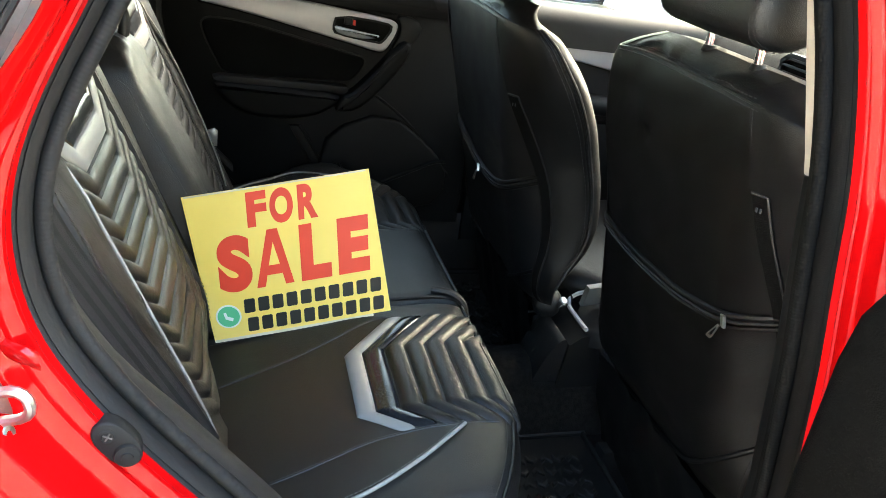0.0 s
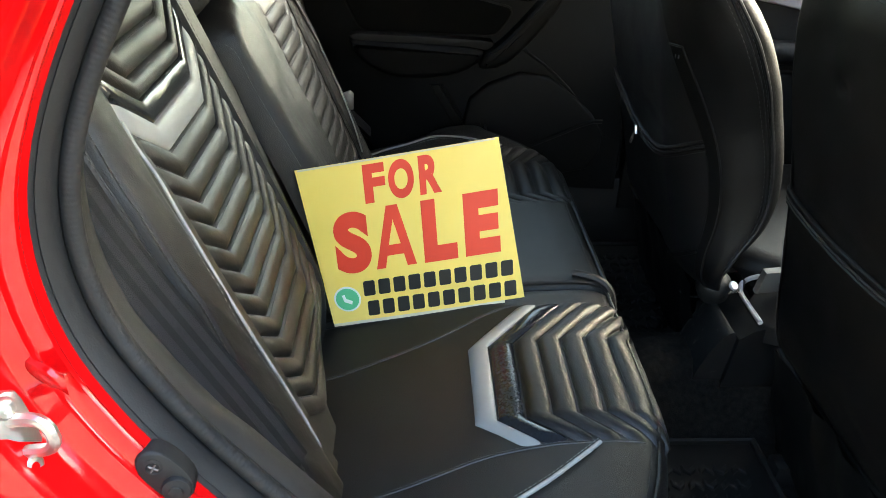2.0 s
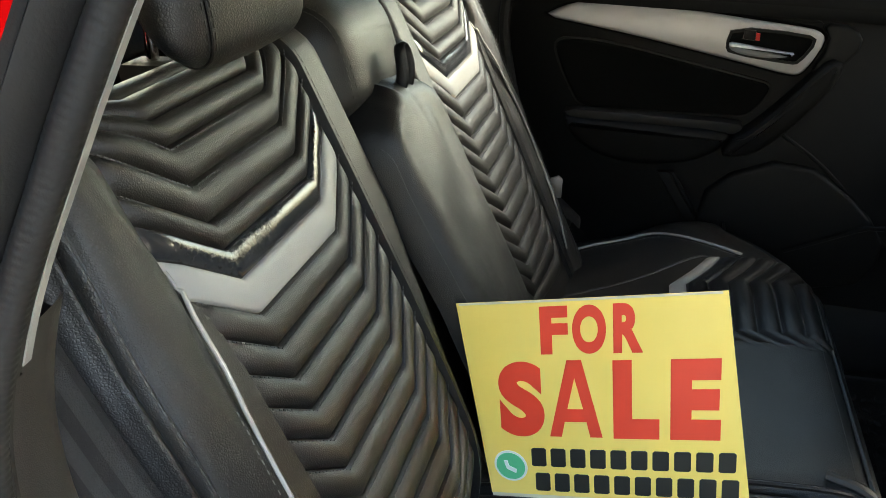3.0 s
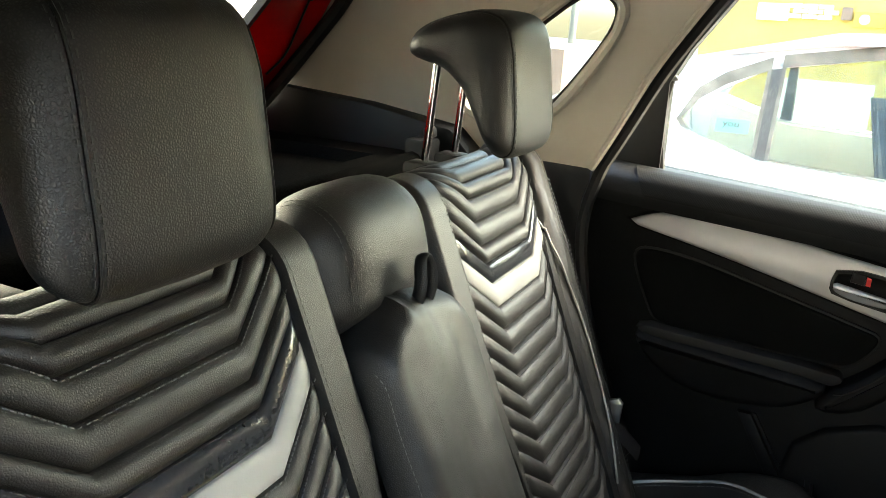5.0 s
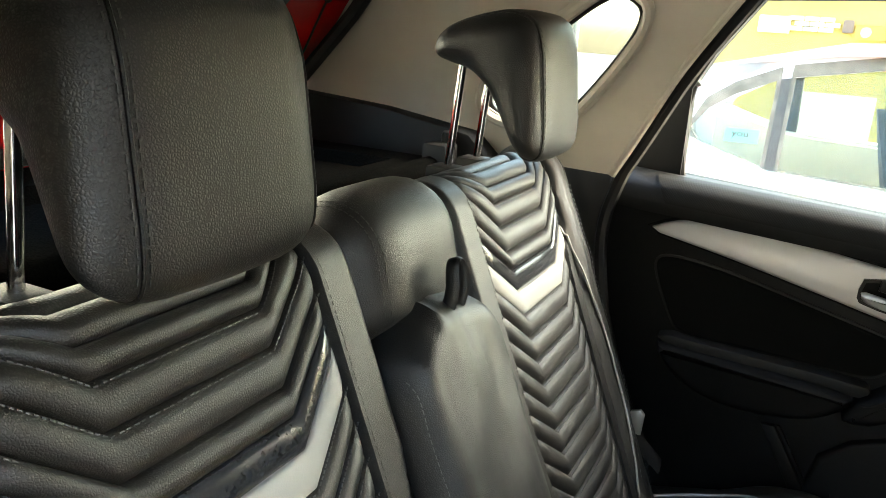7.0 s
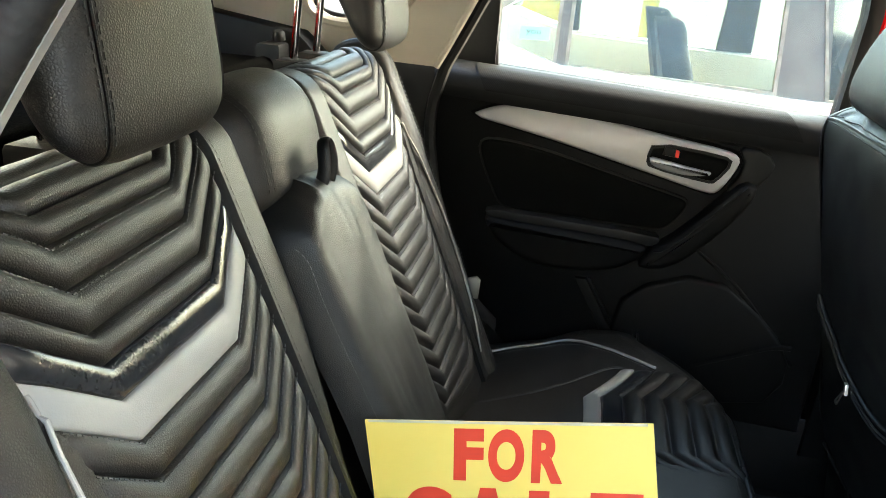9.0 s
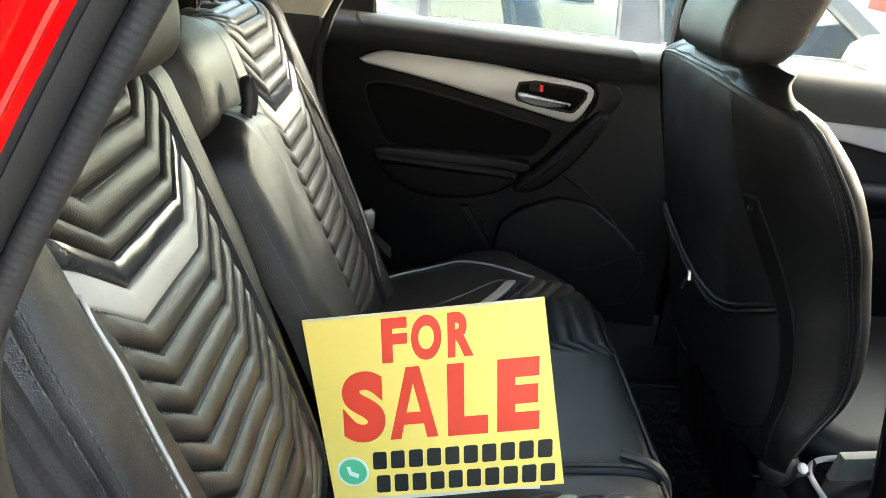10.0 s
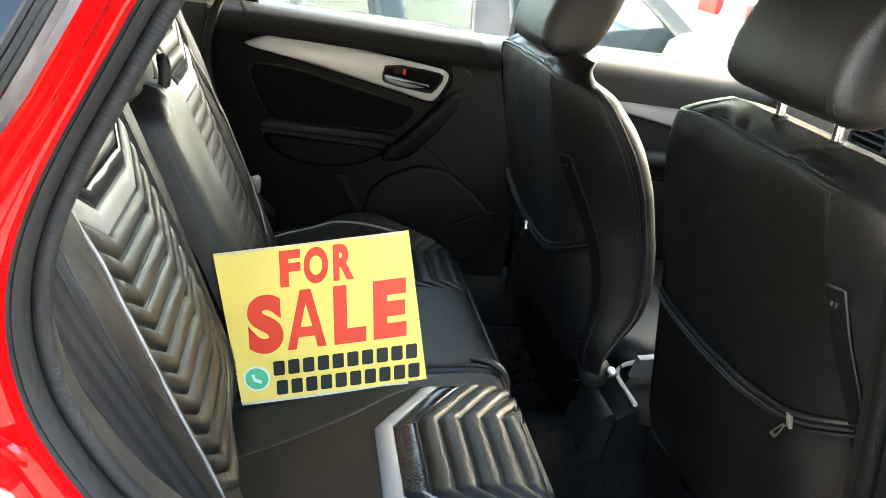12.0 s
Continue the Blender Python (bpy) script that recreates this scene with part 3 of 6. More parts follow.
for k in (-1, 1):
    part("screw", lathe([(0.009, 0.0), (0.009, 0.004), (0.007, 0.0065), (0.0035, 0.007), (0.003, 0.0045)], SC + SV * 0.026 * k + SN * 0.004, SN, 14), STEEL, striker)
stop = thing("door_bump_stop", (-0.055, -0.69, 0.855), "black rubber door switch and bump stop", "bump stop")
BC, BU_, BV_ = Vector((-0.053, -0.690, 0.868)), Vector((0.62, -0.05, -0.78)).normalized(), Vector((0.78, 0.12, 0.6)).normalized()
BN_ = Vector((0.1, -0.99, 0.05)).normalized()
oval = [(0.029 * math.cos(a) * (1.0), 0.0165 * math.sin(a)) for a in [2 * math.pi * i / 24 for i in range(24)]]
oval = [(math.copysign(abs(u) ** 0.8 * 0.029 ** 0.2, u), v) for u, v in oval]
part("base", slab(oval, lambda u, v, h: BC + BU_ * u + BV_ * v + BN_ * h, -0.012, 0.006, 0.003), RUBBER, stop)
part("screw", lathe([(0.0085, 0.0), (0.0085, 0.003), (0.006, 0.004), (0.004, 0.002)], BC - BU_ * 0.013 + BN_ * 0.003, BN_, 14), RUBBER, stop, "dull dark screw head")
for turn in (0.4, 0.4 + math.pi / 2):
    arm = (BU_ * math.cos(turn) + BV_ * math.sin(turn)) * 0.0045
    part("screw_slot", tube([BC - BU_ * 0.013 + BN_ * 0.0068 - arm, BC - BU_ * 0.013 + BN_ * 0.0068 + arm], 0.0009, 6), DULL_STEEL, stop)
part("plunger", lathe([(0.0125, 0.0), (0.0125, 0.004), (0.0115, 0.006), (0.006, 0.007), (0.0055, 0.0085), (0.002, 0.009)], BC + BU_ * 0.014 + BN_ * 0.004, BN_, 16), RUBBER, stop)

# ---- inside trim ----
headliner = thing("headliner", (0.3, 0.08, 1.48), "pale beige cloth roof lining", "roof lining", kind="structure")
part("lining", grid(lambda u, v: (u, 0.08 + v * 0.62, 1.53 - 0.05 * abs(v) ** 4 - 0.07 * max(0, -0.25 - u) - 0.12 * max(0, u - 1.0) ** 2), steps(-0.72, 1.55, 16), steps(-1, 1, 17)), LINING, headliner)


# far C-pillar trim with the small quarter window
def pillar_y(x, z):
    return interp(z, [(1.1, 0.735), (1.25, 0.705), (1.48, 0.63)]) - 0.06 * max(0.0, -0.3 - x)


QW = [(-0.235, 1.236), (-0.192, 1.262), (-0.132, 1.337), (-0.092, 1.395), (-0.083, 1.432), (-0.110, 1.452), (-0.145, 1.449), (-0.225, 1.390), (-0.34, 1.30), (-0.36, 1.25), (-0.32, 1.228)]
QO = [(-0.121, 1.152), (-0.100, 1.190), (-0.059, 1.270), (-0.019, 1.346), (0.064, 1.466), (0.04, 1.55), (-0.30, 1.54), (-0.52, 1.52), (-0.66, 1.42), (-0.82, 1.22), (-0.40, 1.16)]
pillar_left = thing("c_pillar_trim", (-0.3, 0.7, 1.2), "beige plastic rear pillar trim round a small quarter window", "pillar trim", kind="structure")
part("panel", ring_plate(QO, QW, lambda u, v, h: (u, pillar_y(u, v) - h, v), -0.02, 0.0), BEIGE, pillar_left)
QM = [(p.x, p.y) for p in smooth_line([Vector(q) for q in QW], 2, True)]
part("raised_rim", tube([(u, pillar_y(u, v) - 0.002, v) for u, v in [(p.x, p.y) for p in smooth_line([Vector(q) for q in inset(QW, -0.012)], 2, True)]], 0.010, 8, True), BEIGE, pillar_left)
part("window_seal", tube([(u, pillar_y(u, v) + 0.012, v) for u, v in QM], 0.006, 6, True), RUBBER, pillar_left, "black rubber window seal")
qp = part("pane", slab(QM, lambda u, v, h: (u, pillar_y(u, v) + 0.03 - h, v), 0, 0.004, 0.001, 1), GLASS, pillar_left, "clear quarter glass")
qp.visible_shadow = False
part("seal_lip", tube([(u + 0.004, pillar_y(u, v) + 0.0, v) for u, v in [(p.x, p.y) for p in smooth_line([Vector(q) for q in QO[:5]], 2)]], 0.007, 8), BEIGE, pillar_left)
part("door_seal", tube([(u + 0.018, pillar_y(u, v) + 0.012, v) for u, v in [(p.x, p.y) for p in smooth_line([Vector(q) for q in [(-0.06, 0.60), (-0.09, 0.75), (-0.13, 0.92), (-0.15, 1.05)] + QO[:5]], 2)]], 0.012, 8), RUBBER, pillar_left, "black rubber door seal")
part("lower_panel", slab([(-0.09, 0.45), (0.02, 0.60), (-0.06, 0.75), (-0.10, 0.9), (-0.125, 1.05), (-0.112, 1.165), (-0.40, 1.185), (-0.80, 1.235), (-0.80, 0.45)],
                         lambda u, v, h: (u, 0.76 - h - 0.06 * max(0.0, -0.3 - u), v), -0.03, 0.0, 0.006), PLASTIC, pillar_left, "black lower side trim")

part("inner_skin", slab([(-0.80, 0.28), (0.75, 0.28), (0.75, 1.08), (-0.10, 1.13), (-0.80, 1.16)], lambda u, v, h: (u, 0.835 - h, v), -0.012, 0.012, 0.004), RUBBER, pillar_left, "black inner side skin")

# near C-pillar trim behind the seal
part("near_pillar_trim", slab([(-0.095, 1.195), (-0.055, 1.265), (-0.002, 1.355), (0.11, 1.455), (0.0, 1.52), (-0.3, 1.52), (-0.6, 1.40), (-0.70, 1.20)],
                              lambda u, v, h: (u, side_y(v) + 0.012 + 0.10 * max(0.0, min(1.0, (0.02 - u) * 1.2)) + h, v), -0.01, 0.006, 0.004), BEIGE, car, "beige pillar trim")
part("near_side_trim", slab([(-0.10, 1.19), (-0.122, 1.115), (-0.127, 1.05), (-0.113, 0.985), (-0.08, 0.92), (-0.034, 0.85), (0.02, 0.78), (0.085, 0.70), (0.15, 0.60), (0.0, 0.5), (-0.7, 0.5), (-0.7, 1.19)],
                            lambda u, v, h: (u, side_y(v) + 0.018 + h, v), -0.01, 0.006, 0.004), PLASTIC, car, "black lower side trim")
part("b_pillar_trim", slab([(0.708, 1.12), (0.700, 1.17), (0.672, 1.32), (0.64, 1.44), (0.76, 1.47), (0.82, 1.12)],
                           lambda u, v, h: (u, side_y(v) + 0.014 + h, v), -0.01, 0.02, 0.006), BEIGE, car, "beige door pillar trim")
part("b_pillar_base", slab([(0.708, 1.12), (0.82, 1.12), (0.83, 0.42), (0.75, 0.42), (0.744, 0.69), (0.728, 0.88), (0.712, 1.05)],
                           lambda u, v, h: (u, side_y(v) + 0.012 + h, v), -0.01, 0.02, 0.006), PLASTIC, car, "black lower pillar trim")

def rear_run(offset, dy):
    out = []
    for p, (x, z) in zip(rim(offset, dy), LOOP):
        if x < 0.25 and z > 1.13:
            out.append(p)
    return sorted(out, key=lambda p: p.z + p.x * 0.5)


def lower_run(offset, dy):
    out = []
    for (x, z), (nx, nz) in zip(LOOP, NORMALS):
        if x < 0.22 and 0.60 < z < 1.14:
            k = interp(z, [(0.84, 1.0), (0.98, 0.0)])
            o = offset if offset > -0.004 else -0.004 + (offset + 0.004) * k
            out.append(Vector((x + nx * o, side_y(z + nz * o) + min(dy, 0.008 + (dy - 0.008) * k), z + nz * o)))
    return sorted(out, key=lambda p: p.z)


SIDE = [lower_run(0.004, -0.002), lower_run(-0.006, 0.001), lower_run(-0.0085, 0.006), lower_run(-0.0095, 0.018), lower_run(-0.007, 0.034), lower_run(0.002, 0.046), lower_run(0.03, 0.052)]
part("side_trim_return", grid(lambda i, k: SIDE[k][i], range(len(SIDE[0])), range(7)), TRIM_GREY, car, "grey-brown moulded side trim")
TURN = [[p for p in rim(o, d) if p.x < 0.22 and 0.80 < p.z < 1.16] for o, d in ((0.005, 0.004), (0.003, 0.012), (0.004, 0.024), (0.006, 0.038), (0.009, 0.050), (0.016, 0.056), (0.045, 0.058))]
COUNT = min(len(r) for r in TURN)
part("side_trim_inner", grid(lambda i, k: TURN[k][i], range(COUNT), range(7)), TRIM_GREY, car, "grey-brown moulded side trim")
EDGES = [rear_run(0.010, 0.008), rear_run(0.0015, 0.010), rear_run(-0.001, 0.012), rear_run(-0.0005, 0.018), rear_run(0.012, 0.026)]
part("pillar_trim_edge", grid(lambda i, k: EDGES[k][i], range(len(EDGES[0])), range(5)), EDGE_GREY, car, "pale grey pillar trim edge")
# tailgate opening: black seal, red hatch flange, rear glass
tail = thing("tailgate", (-0.75, 0.08, 1.2), "red tailgate frame seen from inside with clear rear glass", "tailgate", kind="structure")
TO = [(-0.505, 1.17), (0.505, 1.17), (0.535, 1.28), (0.56, 1.46), (0.42, 1.54), (-0.42, 1.54), (-0.56, 1.46), (-0.535, 1.28)]
TI = [(-0.34, 1.245), (0.34, 1.245), (0.365, 1.32), (0.392, 1.46), (0.33, 1.505), (-0.33, 1.505), (-0.392, 1.46), (-0.365, 1.32)]


def tg(u, v, h):
    return (-0.765 + 0.80 * (v - 1.19) - h, 0.08 + u, v)


part("tailgate_seal", tube([tg(u, v, 0) for u, v in [(p.x, p.y) for p in smooth_line([Vector(q) for q in TO], 2, True)]], 0.014, 8, True), RUBBER, tail, "black rubber tailgate seal")
part("frame", ring_plate(inset(TO, -0.05), TI, tg, 0.03, 0.05), RED, tail)
part("glass_edge", ring_plate(TI, inset(TI, 0.012), tg, 0.028, 0.048), RUBBER, tail, "black glass edge")
part("lower_frame", slab([(-0.62, 0.45), (0.62, 0.45), (0.62, 1.21), (-0.62, 1.21)], lambda u, v, h: (-0.82 - h, 0.08 + u, v), 0, 0.03, 0.005), RED, tail)
gp = part("rear_window_pane", ([tg(u, v, 0.055) for u, v in inset(TI, -0.02)], [tuple(range(8))]), GLASS, tail, "clear rear glass")
gp.visible_shadow = False
part("stay_cable", tube(smooth_line([tg(0.495, 1.268, 0.02), tg(0.52, 1.305, 0.022), tg(0.498, 1.36, 0.024), tg(0.480, 1.412, 0.026)], 2), 0.0022, 6), RUBBER, tail, "thin black cable")
part("grommet", lathe([(0.009, 0), (0.009, 0.006), (0.005, 0.009)], tg(0.480, 1.414, 0.03), (0.85, 0, 0.5), 12), RUBBER, tail)

# floor and tunnel
floor = thing("floor", (0.8, 0.08, 0.3), "dark carpeted car floor", "car floor", kind="structure")
part("floor_pan", box(-0.8, 2.4, -0.66, 0.82, 0.26, 0.30, 0.01), CARPET, floor)
part("tunnel", grid(lambda u, v: (u, 0.08 + 0.13 * v, 0.30 + 0.14 * (1 - abs(v) ** 3)), steps(0.4, 2.4, 8), steps(-1, 1, 13)), CARPET, floor)
part("seat_riser", box(-0.75, 0.44, -0.62, 0.76, 0.30, 0.44, 0.02), CARPET, floor)
part("near_step", slab([(0.2, 0.40), (0.36, 0.38), (0.75, 0.385), (0.75, 0.3), (0.2, 0.3)], lambda u, v, h: (u, -0.64 + h, v), -0.02, 0.06, 0.008), PLASTIC, floor, "black sill cover")


def floor_mat(x0, x1, y0, y1, z):
    mat = thing("floor_mat", ((x0 + x1) / 2, (y0 + y1) / 2, z), "black moulded rubber floor mat with a chunky tread", "floor mat", "floor mats")
    part("base", box(x0, x1, y0, y1, z, z + 0.008, 0.003), MAT, mat)
    part("rim", join(tube([(x0, y0, z + 0.012), (x1, y0, z + 0.012), (x1, y1, z + 0.012), (x0, y1, z + 0.012)], 0.008, 6, True)), MAT, mat)
    rows = []
    for i in range(int((x1 - x0 - 0.04) / 0.03)):
        for j in range(int((y1 - y0 - 0.04) / 0.036)):
            cx, cy = x0 + 0.035 + i * 0.03, y0 + 0.035 + j * 0.036
            k = 1 if (i + j) % 2 else -1
            poly = [(cx - 0.012, cy - 0.012 * k), (cx, cy - 0.002 * k), (cx + 0.012, cy - 0.012 * k), (cx + 0.012, cy + 0.002 * k), (cx, cy + 0.012 * k), (cx - 0.012, cy + 0.002 * k)]
            rows.append(slab(poly, lambda u, v, h: (u, v, h), z + 0.008, z + 0.015, 0.002, 1, back=False))
    tagged(part("tread", join(*rows), MAT, mat), kind="stuff")


floor_mat(0.44, 0.80, -0.60, -0.06, 0.302)
floor_mat(0.44, 0.80, 0.22, 0.72, 0.302)


# ---- rear seat ----
BP, BU, BN = Vector((0.037, 0, 0.62)), Vector((-0.379, 0, 0.925)), Vector((0.925, 0, 0.379))
S0, RT = 0.585, 0.05


def back_at(y, s, h=0.0):
    """A point of the backrest: y across, s up the cover, h proud of it."""
    if s <= S0:
        p = BP + BU * s + BN * h
    elif s <= S0 + RT * 2.6:
        a = (s - S0) / RT
        p = BP + BU * S0 - BN * RT + (BN * math.cos(a) + BU * math.sin(a)) * (RT + h)
    else:
        a = 2.6
        n = BN * math.cos(a) + BU * math.sin(a)
        d = BU * math.cos(a) - BN * math.sin(a)
        p = BP + BU * S0 - BN * RT + n * (RT + h) + d * (s - S0 - RT * 2.6)
    return Vector((p.x, y, p.z))


PANEL = 0.163
RIB_STEPS = [0, 0.02, 0.06, 0.12, 0.2, 0.32, 0.5, 0.68, 0.8, 0.88, 0.94, 0.98, 1]
RISE = 0.80
BACK_LINES = [0.668, 0.636, 0.605, 0.580, 0.546, 0.511, 0.485, 0.456, 0.422] + [0.422 - 0.0343 * i for i in range(1, 13)]


def back_f(a):
    return RISE * max(0.0, abs(a) - 0.083)


def quilt_edge(s):
    """Half width of the quilted field on its door side; a plain strip borders it lower down."""
    return interp(s, [(0.405, 0.137), (0.455, 0.142), (0.50, PANEL)])


def pull_in(b, s):
    """The cover narrows towards the cushion on the side of the armrest."""
    inner = interp(s, [(0.0, 0.141), (0.08, 0.147), (0.18, 0.157), (0.30, PANEL)])
    if b < -PANEL:
        return b + PANEL - inner
    return b * inner / PANEL if b < 0 else b


def tuck(b, s):
    """How far the foot of the cover draws back into the crease beside the armrest."""
    return 0.036 * max(0.0, min(1.5, (0.12 - s) / 0.12)) ** 2 * max(0.0, min(1.0, (0.06 - b) / 0.14))


BOLSTER = [(0.163, 0.004), (0.172, 0.011), (0.184, 0.015), (0.200, 0.014), (0.220, 0.009), (0.240, 0.0), (0.252, -0.008), (0.261, -0.020), (0.267, -0.040), (0.271, -0.08), (0.275, -0.14), (0.30, -0.18), (0.322, -0.19)]


def cover_h(a, s, out):
    """How proud the plain cover is; a across from the panel's middle, out = +1 towards the door."""
    b = a * out
    if quilt_edge(s) < b < PANEL:
        return 0.0035
    if b < -PANEL:
        w = interp(s, [(0.0, 0.170), (0.10, 0.173), (0.2, 0.181), (0.30, 0.200), (0.40, 0.228)])
        e = max(0.0, (b + w) / (w - 0.163))
        return 0.007 - 0.07 * max(0.0, 1 - e * 3.2) ** 2
    if b < PANEL:
        return -0.005
    return ease(b, BOLSTER)


bench = thing("rear_bench_seat", (0.15, 0.08, 0.44), "black leather rear bench with quilted chevrons and cream piping", "car seat")


def seat_back(c, out):
    a0, a1 = -0.228, 0.322
    cols = [a0, -0.227, -0.222, -0.218, -0.214, -0.210, -0.206, -0.202, -0.198, -0.194, -0.190, -0.187, -0.184, -0.181, -0.178, -0.176, -0.174, -0.172, -0.170, -0.168, -0.166, -0.164, -0.162] + steps(-0.15, 0.12, 6) + [0.132, 0.1368, 0.1375, 0.140, 0.143, 0.147, 0.151, 0.156, 0.160, 0.1625, 0.164] + steps(0.170, a1, 90)
    rows = steps(-0.07, S0, 110) + steps(S0 + 0.008, S0 + RT * 2.6, 12) + [S0 + RT * 2.6 + 0.15, S0 + RT * 2.6 + 0.5]

    def cover(b, s):
        shrink = 1 - 0.22 * max(0.0, min(1.0, (s - 0.42) / 0.22)) ** 1.5 if b > PANEL else 1
        bb = PANEL + (b - PANEL) * shrink if b > PANEL else pull_in(b, s)
        h = cover_h(b * out, s, out) - tuck(b, s)
        if b > PANEL:
            q = s + 0.6 * (b - 0.2)
            h += (0.003 * noise.noise((b * 26, s * 12, out * 3.1)) + 0.0035 * max(0.0, noise.noise((b * 60 - s * 22, q * 9, out * 1.7))) ** 1.2) * max(0.0, min(1.0, (0.3 - b) * 40))
            h = max(h, interp(s, [(0.40, -0.20), (0.48, -0.11), (0.565, -0.040)]))
            h += 0.0034 * (math.exp(-((b - 0.2330) / 0.0034) ** 2) + math.exp(-((b - 0.2440) / 0.0034) ** 2)) - 0.003 * math.exp(-((b - 0.2385) / 0.0016) ** 2) - 0.003 * math.exp(-((b - 0.2275) / 0.002) ** 2)
        return back_at(c + bb * out, s, h)

    th = part("backrest", grid(cover, cols, rows), LEATHER, bench)
    stitch = []
    for i in range(len(BACK_LINES) - 1):
        hi, lo = BACK_LINES[i], BACK_LINES[i + 1]
        kind = "gloss" if i == 6 else ("grey" if i == 7 else "rib")
        edge = quilt_edge((hi + lo) / 2 + 0.043)
        us = sorted(set([round(x, 4) for x in steps(-PANEL, PANEL, 27) if x * out < edge - 0.006] + [-0.083, 0.083, round(edge * out, 4), round((edge - 0.005) * out, 4), round(min(edge + 0.005, PANEL) * out, 4)]))
        amp = {"gloss": 0.0045, "grey": 0.0055, "rib": 0.006}[kind]

        def rib(a, t, hi=hi, lo=lo, amp=amp, kind=kind, edge=edge):
            f = back_f(a)
            s1, s0 = min(hi + f, S0 + 0.10), min(lo + f, S0 + 0.10)
            s = s0 + (s1 - s0) * t
            e = max(0.0, min(1.0, min(PANEL - abs(a), edge - 0.003 - a * out) / 0.014))
            prof = (1 - abs(2 * t - 1) ** 2.3) ** 0.62 if kind == "rib" else math.sin(math.pi * t) ** 0.2
            wob = 0.0012 * noise.noise((a * 22, hi * 40, c * 5 + t))
            return back_at(c + out * pull_in(a * out, s), s, -0.0045 - tuck(a * out, s) + (amp + 0.0045 + wob) * prof * (0.1 + 0.9 * e ** 0.6))

        part({"gloss": "gloss_band", "grey": "grey_band", "rib": "quilted_rib"}[kind], grid(rib, us, RIB_STEPS),
             {"gloss": PIANO, "grey": GREY_LEATHER, "rib": LEATHER}[kind], th,
             {"gloss": "shiny black accent band", "grey": "pale grey leather accent band", "rib": ""}[kind])
        if kind == "rib" and i > 0:
            stitch.append(dashes([back_at(c + out * pull_in(a * out, hi + back_f(a)), min(hi + back_f(a), S0 + 0.10) - 0.0035, 0.0015 - tuck(a * out, hi + back_f(a))) for a in us], 0.0035, 0.0018, 0.0008))
    part("quilt_stitching", join(*stitch), THREAD_GREY, th)
    pipe = [(0.154, 0.503), (0.162, 0.450), (0.170, 0.40), (0.180, 0.33), (0.184, 0.25), (0.182, 0.17), (0.173, 0.09), (0.162, 0.02)]
    pipe = [(p.x, p.y) for p in smooth_line([Vector(q) for q in pipe], 4)]
    hs = [cover_h(a * out, s, out) for a, s in pipe]
    hs = [max(hs[k], sum(hs[max(0, k - 9):k + 10]) / len(hs[max(0, k - 9):k + 10])) for k in range(len(hs))]
    part("piping", tube([back_at(c + a * out, s, h + 0.0022 + 0.003 * math.exp(-((s - 0.425) / 0.03) ** 2)) for (a, s), h in zip(pipe, hs)], 0.0021, 8), PIPING, th, "cream welt piping")
    part("seam_stitching", join(dashes([cover(a + 0.009, s) + BN * 0.0012 + Vector((0, out * 0.0006, 0)) for a, s in pipe], 0.004, 0.003, 0.0005)), THREAD_LIGHT, th)
    rows2 = []
    for off in (0.2325, 0.2445):
        pts = [cover(off, s) + BN * 0.0016 + Vector((0, out * 0.0020, 0)) for s in steps(0.0, 0.56, 130)]
        rows2.append(dashes(pts, 0.004, 0.0022, 0.0009))
    part("bolster_stitching", join(*rows2), THREAD, th)
    part("strip_stitching", join(dashes([cover(-0.168, s) + BN * 0.0012 for s in steps(0.03, 0.6, 40)], 0.004, 0.002, 0.0005)), THREAD, th)
    return th


CN, CF = -0.254, 0.412
seat_back(CN, -1)
seat_back(CF, 1)

# middle: bolster bar above, armrest pad below, pull loop
middle = bench


def bar(u, s):
    e = abs(u) ** 5
    h = 0.012 + 0.016 * math.sin(math.pi * max(0, min(1, (s - 0.50) / 0.2))) - 0.035 * e
    if s < 0.515:
        h -= 0.07 * ((0.515 - s) / 0.03) ** 1.5
    return back_at(0.078 + u * 0.109, s, h)


part("upper_bar", grid(bar, steps(-1, 1, 25), [0.485, 0.492, 0.50, 0.507, 0.515, 0.53] + steps(0.55, S0 + RT * 2.5, 16) + [S0 + 0.4]), LEATHER, middle)
part("bar_stitching", join(*[dashes([bar(u, s) + BN * 0.001 for s in steps(0.52, 0.66, 14)], 0.005, 0.002, 0.0006) for u in (-0.80, -0.74, 0.74, 0.80)]), THREAD, middle)


PAD_TOP = [(-1.0, 0.470), (-0.85, 0.490), (-0.6, 0.516), (-0.4, 0.531), (-0.1, 0.532), (0.3, 0.524), (0.6, 0.508), (0.85, 0.482), (1.0, 0.445)]


def armpad(u, s):
    lim = interp(u, PAD_TOP)
    e = abs(u) ** (14 if u < 0 else 7)
    top = max(0.0, (s - (lim - 0.05)) / 0.05)
    pucker = 0.004 * math.sin(u * 26) * max(0.0, top) * max(0.0, 1 - abs(u + 0.4) * 2.2)
    h = 0.048 - 0.055 * e - 0.05 * min(1.2, top) ** 2.6 + pucker + 0.005 * noise.noise((u * 2.2, s * 9, 1.7)) + 0.004 * math.sin(s * 9) + 0.0012 * noise.noise((u * 7 + s * 5, s * 25, 5.7))
    return back_at(0.082 + u * 0.112, min(s, lim), h)


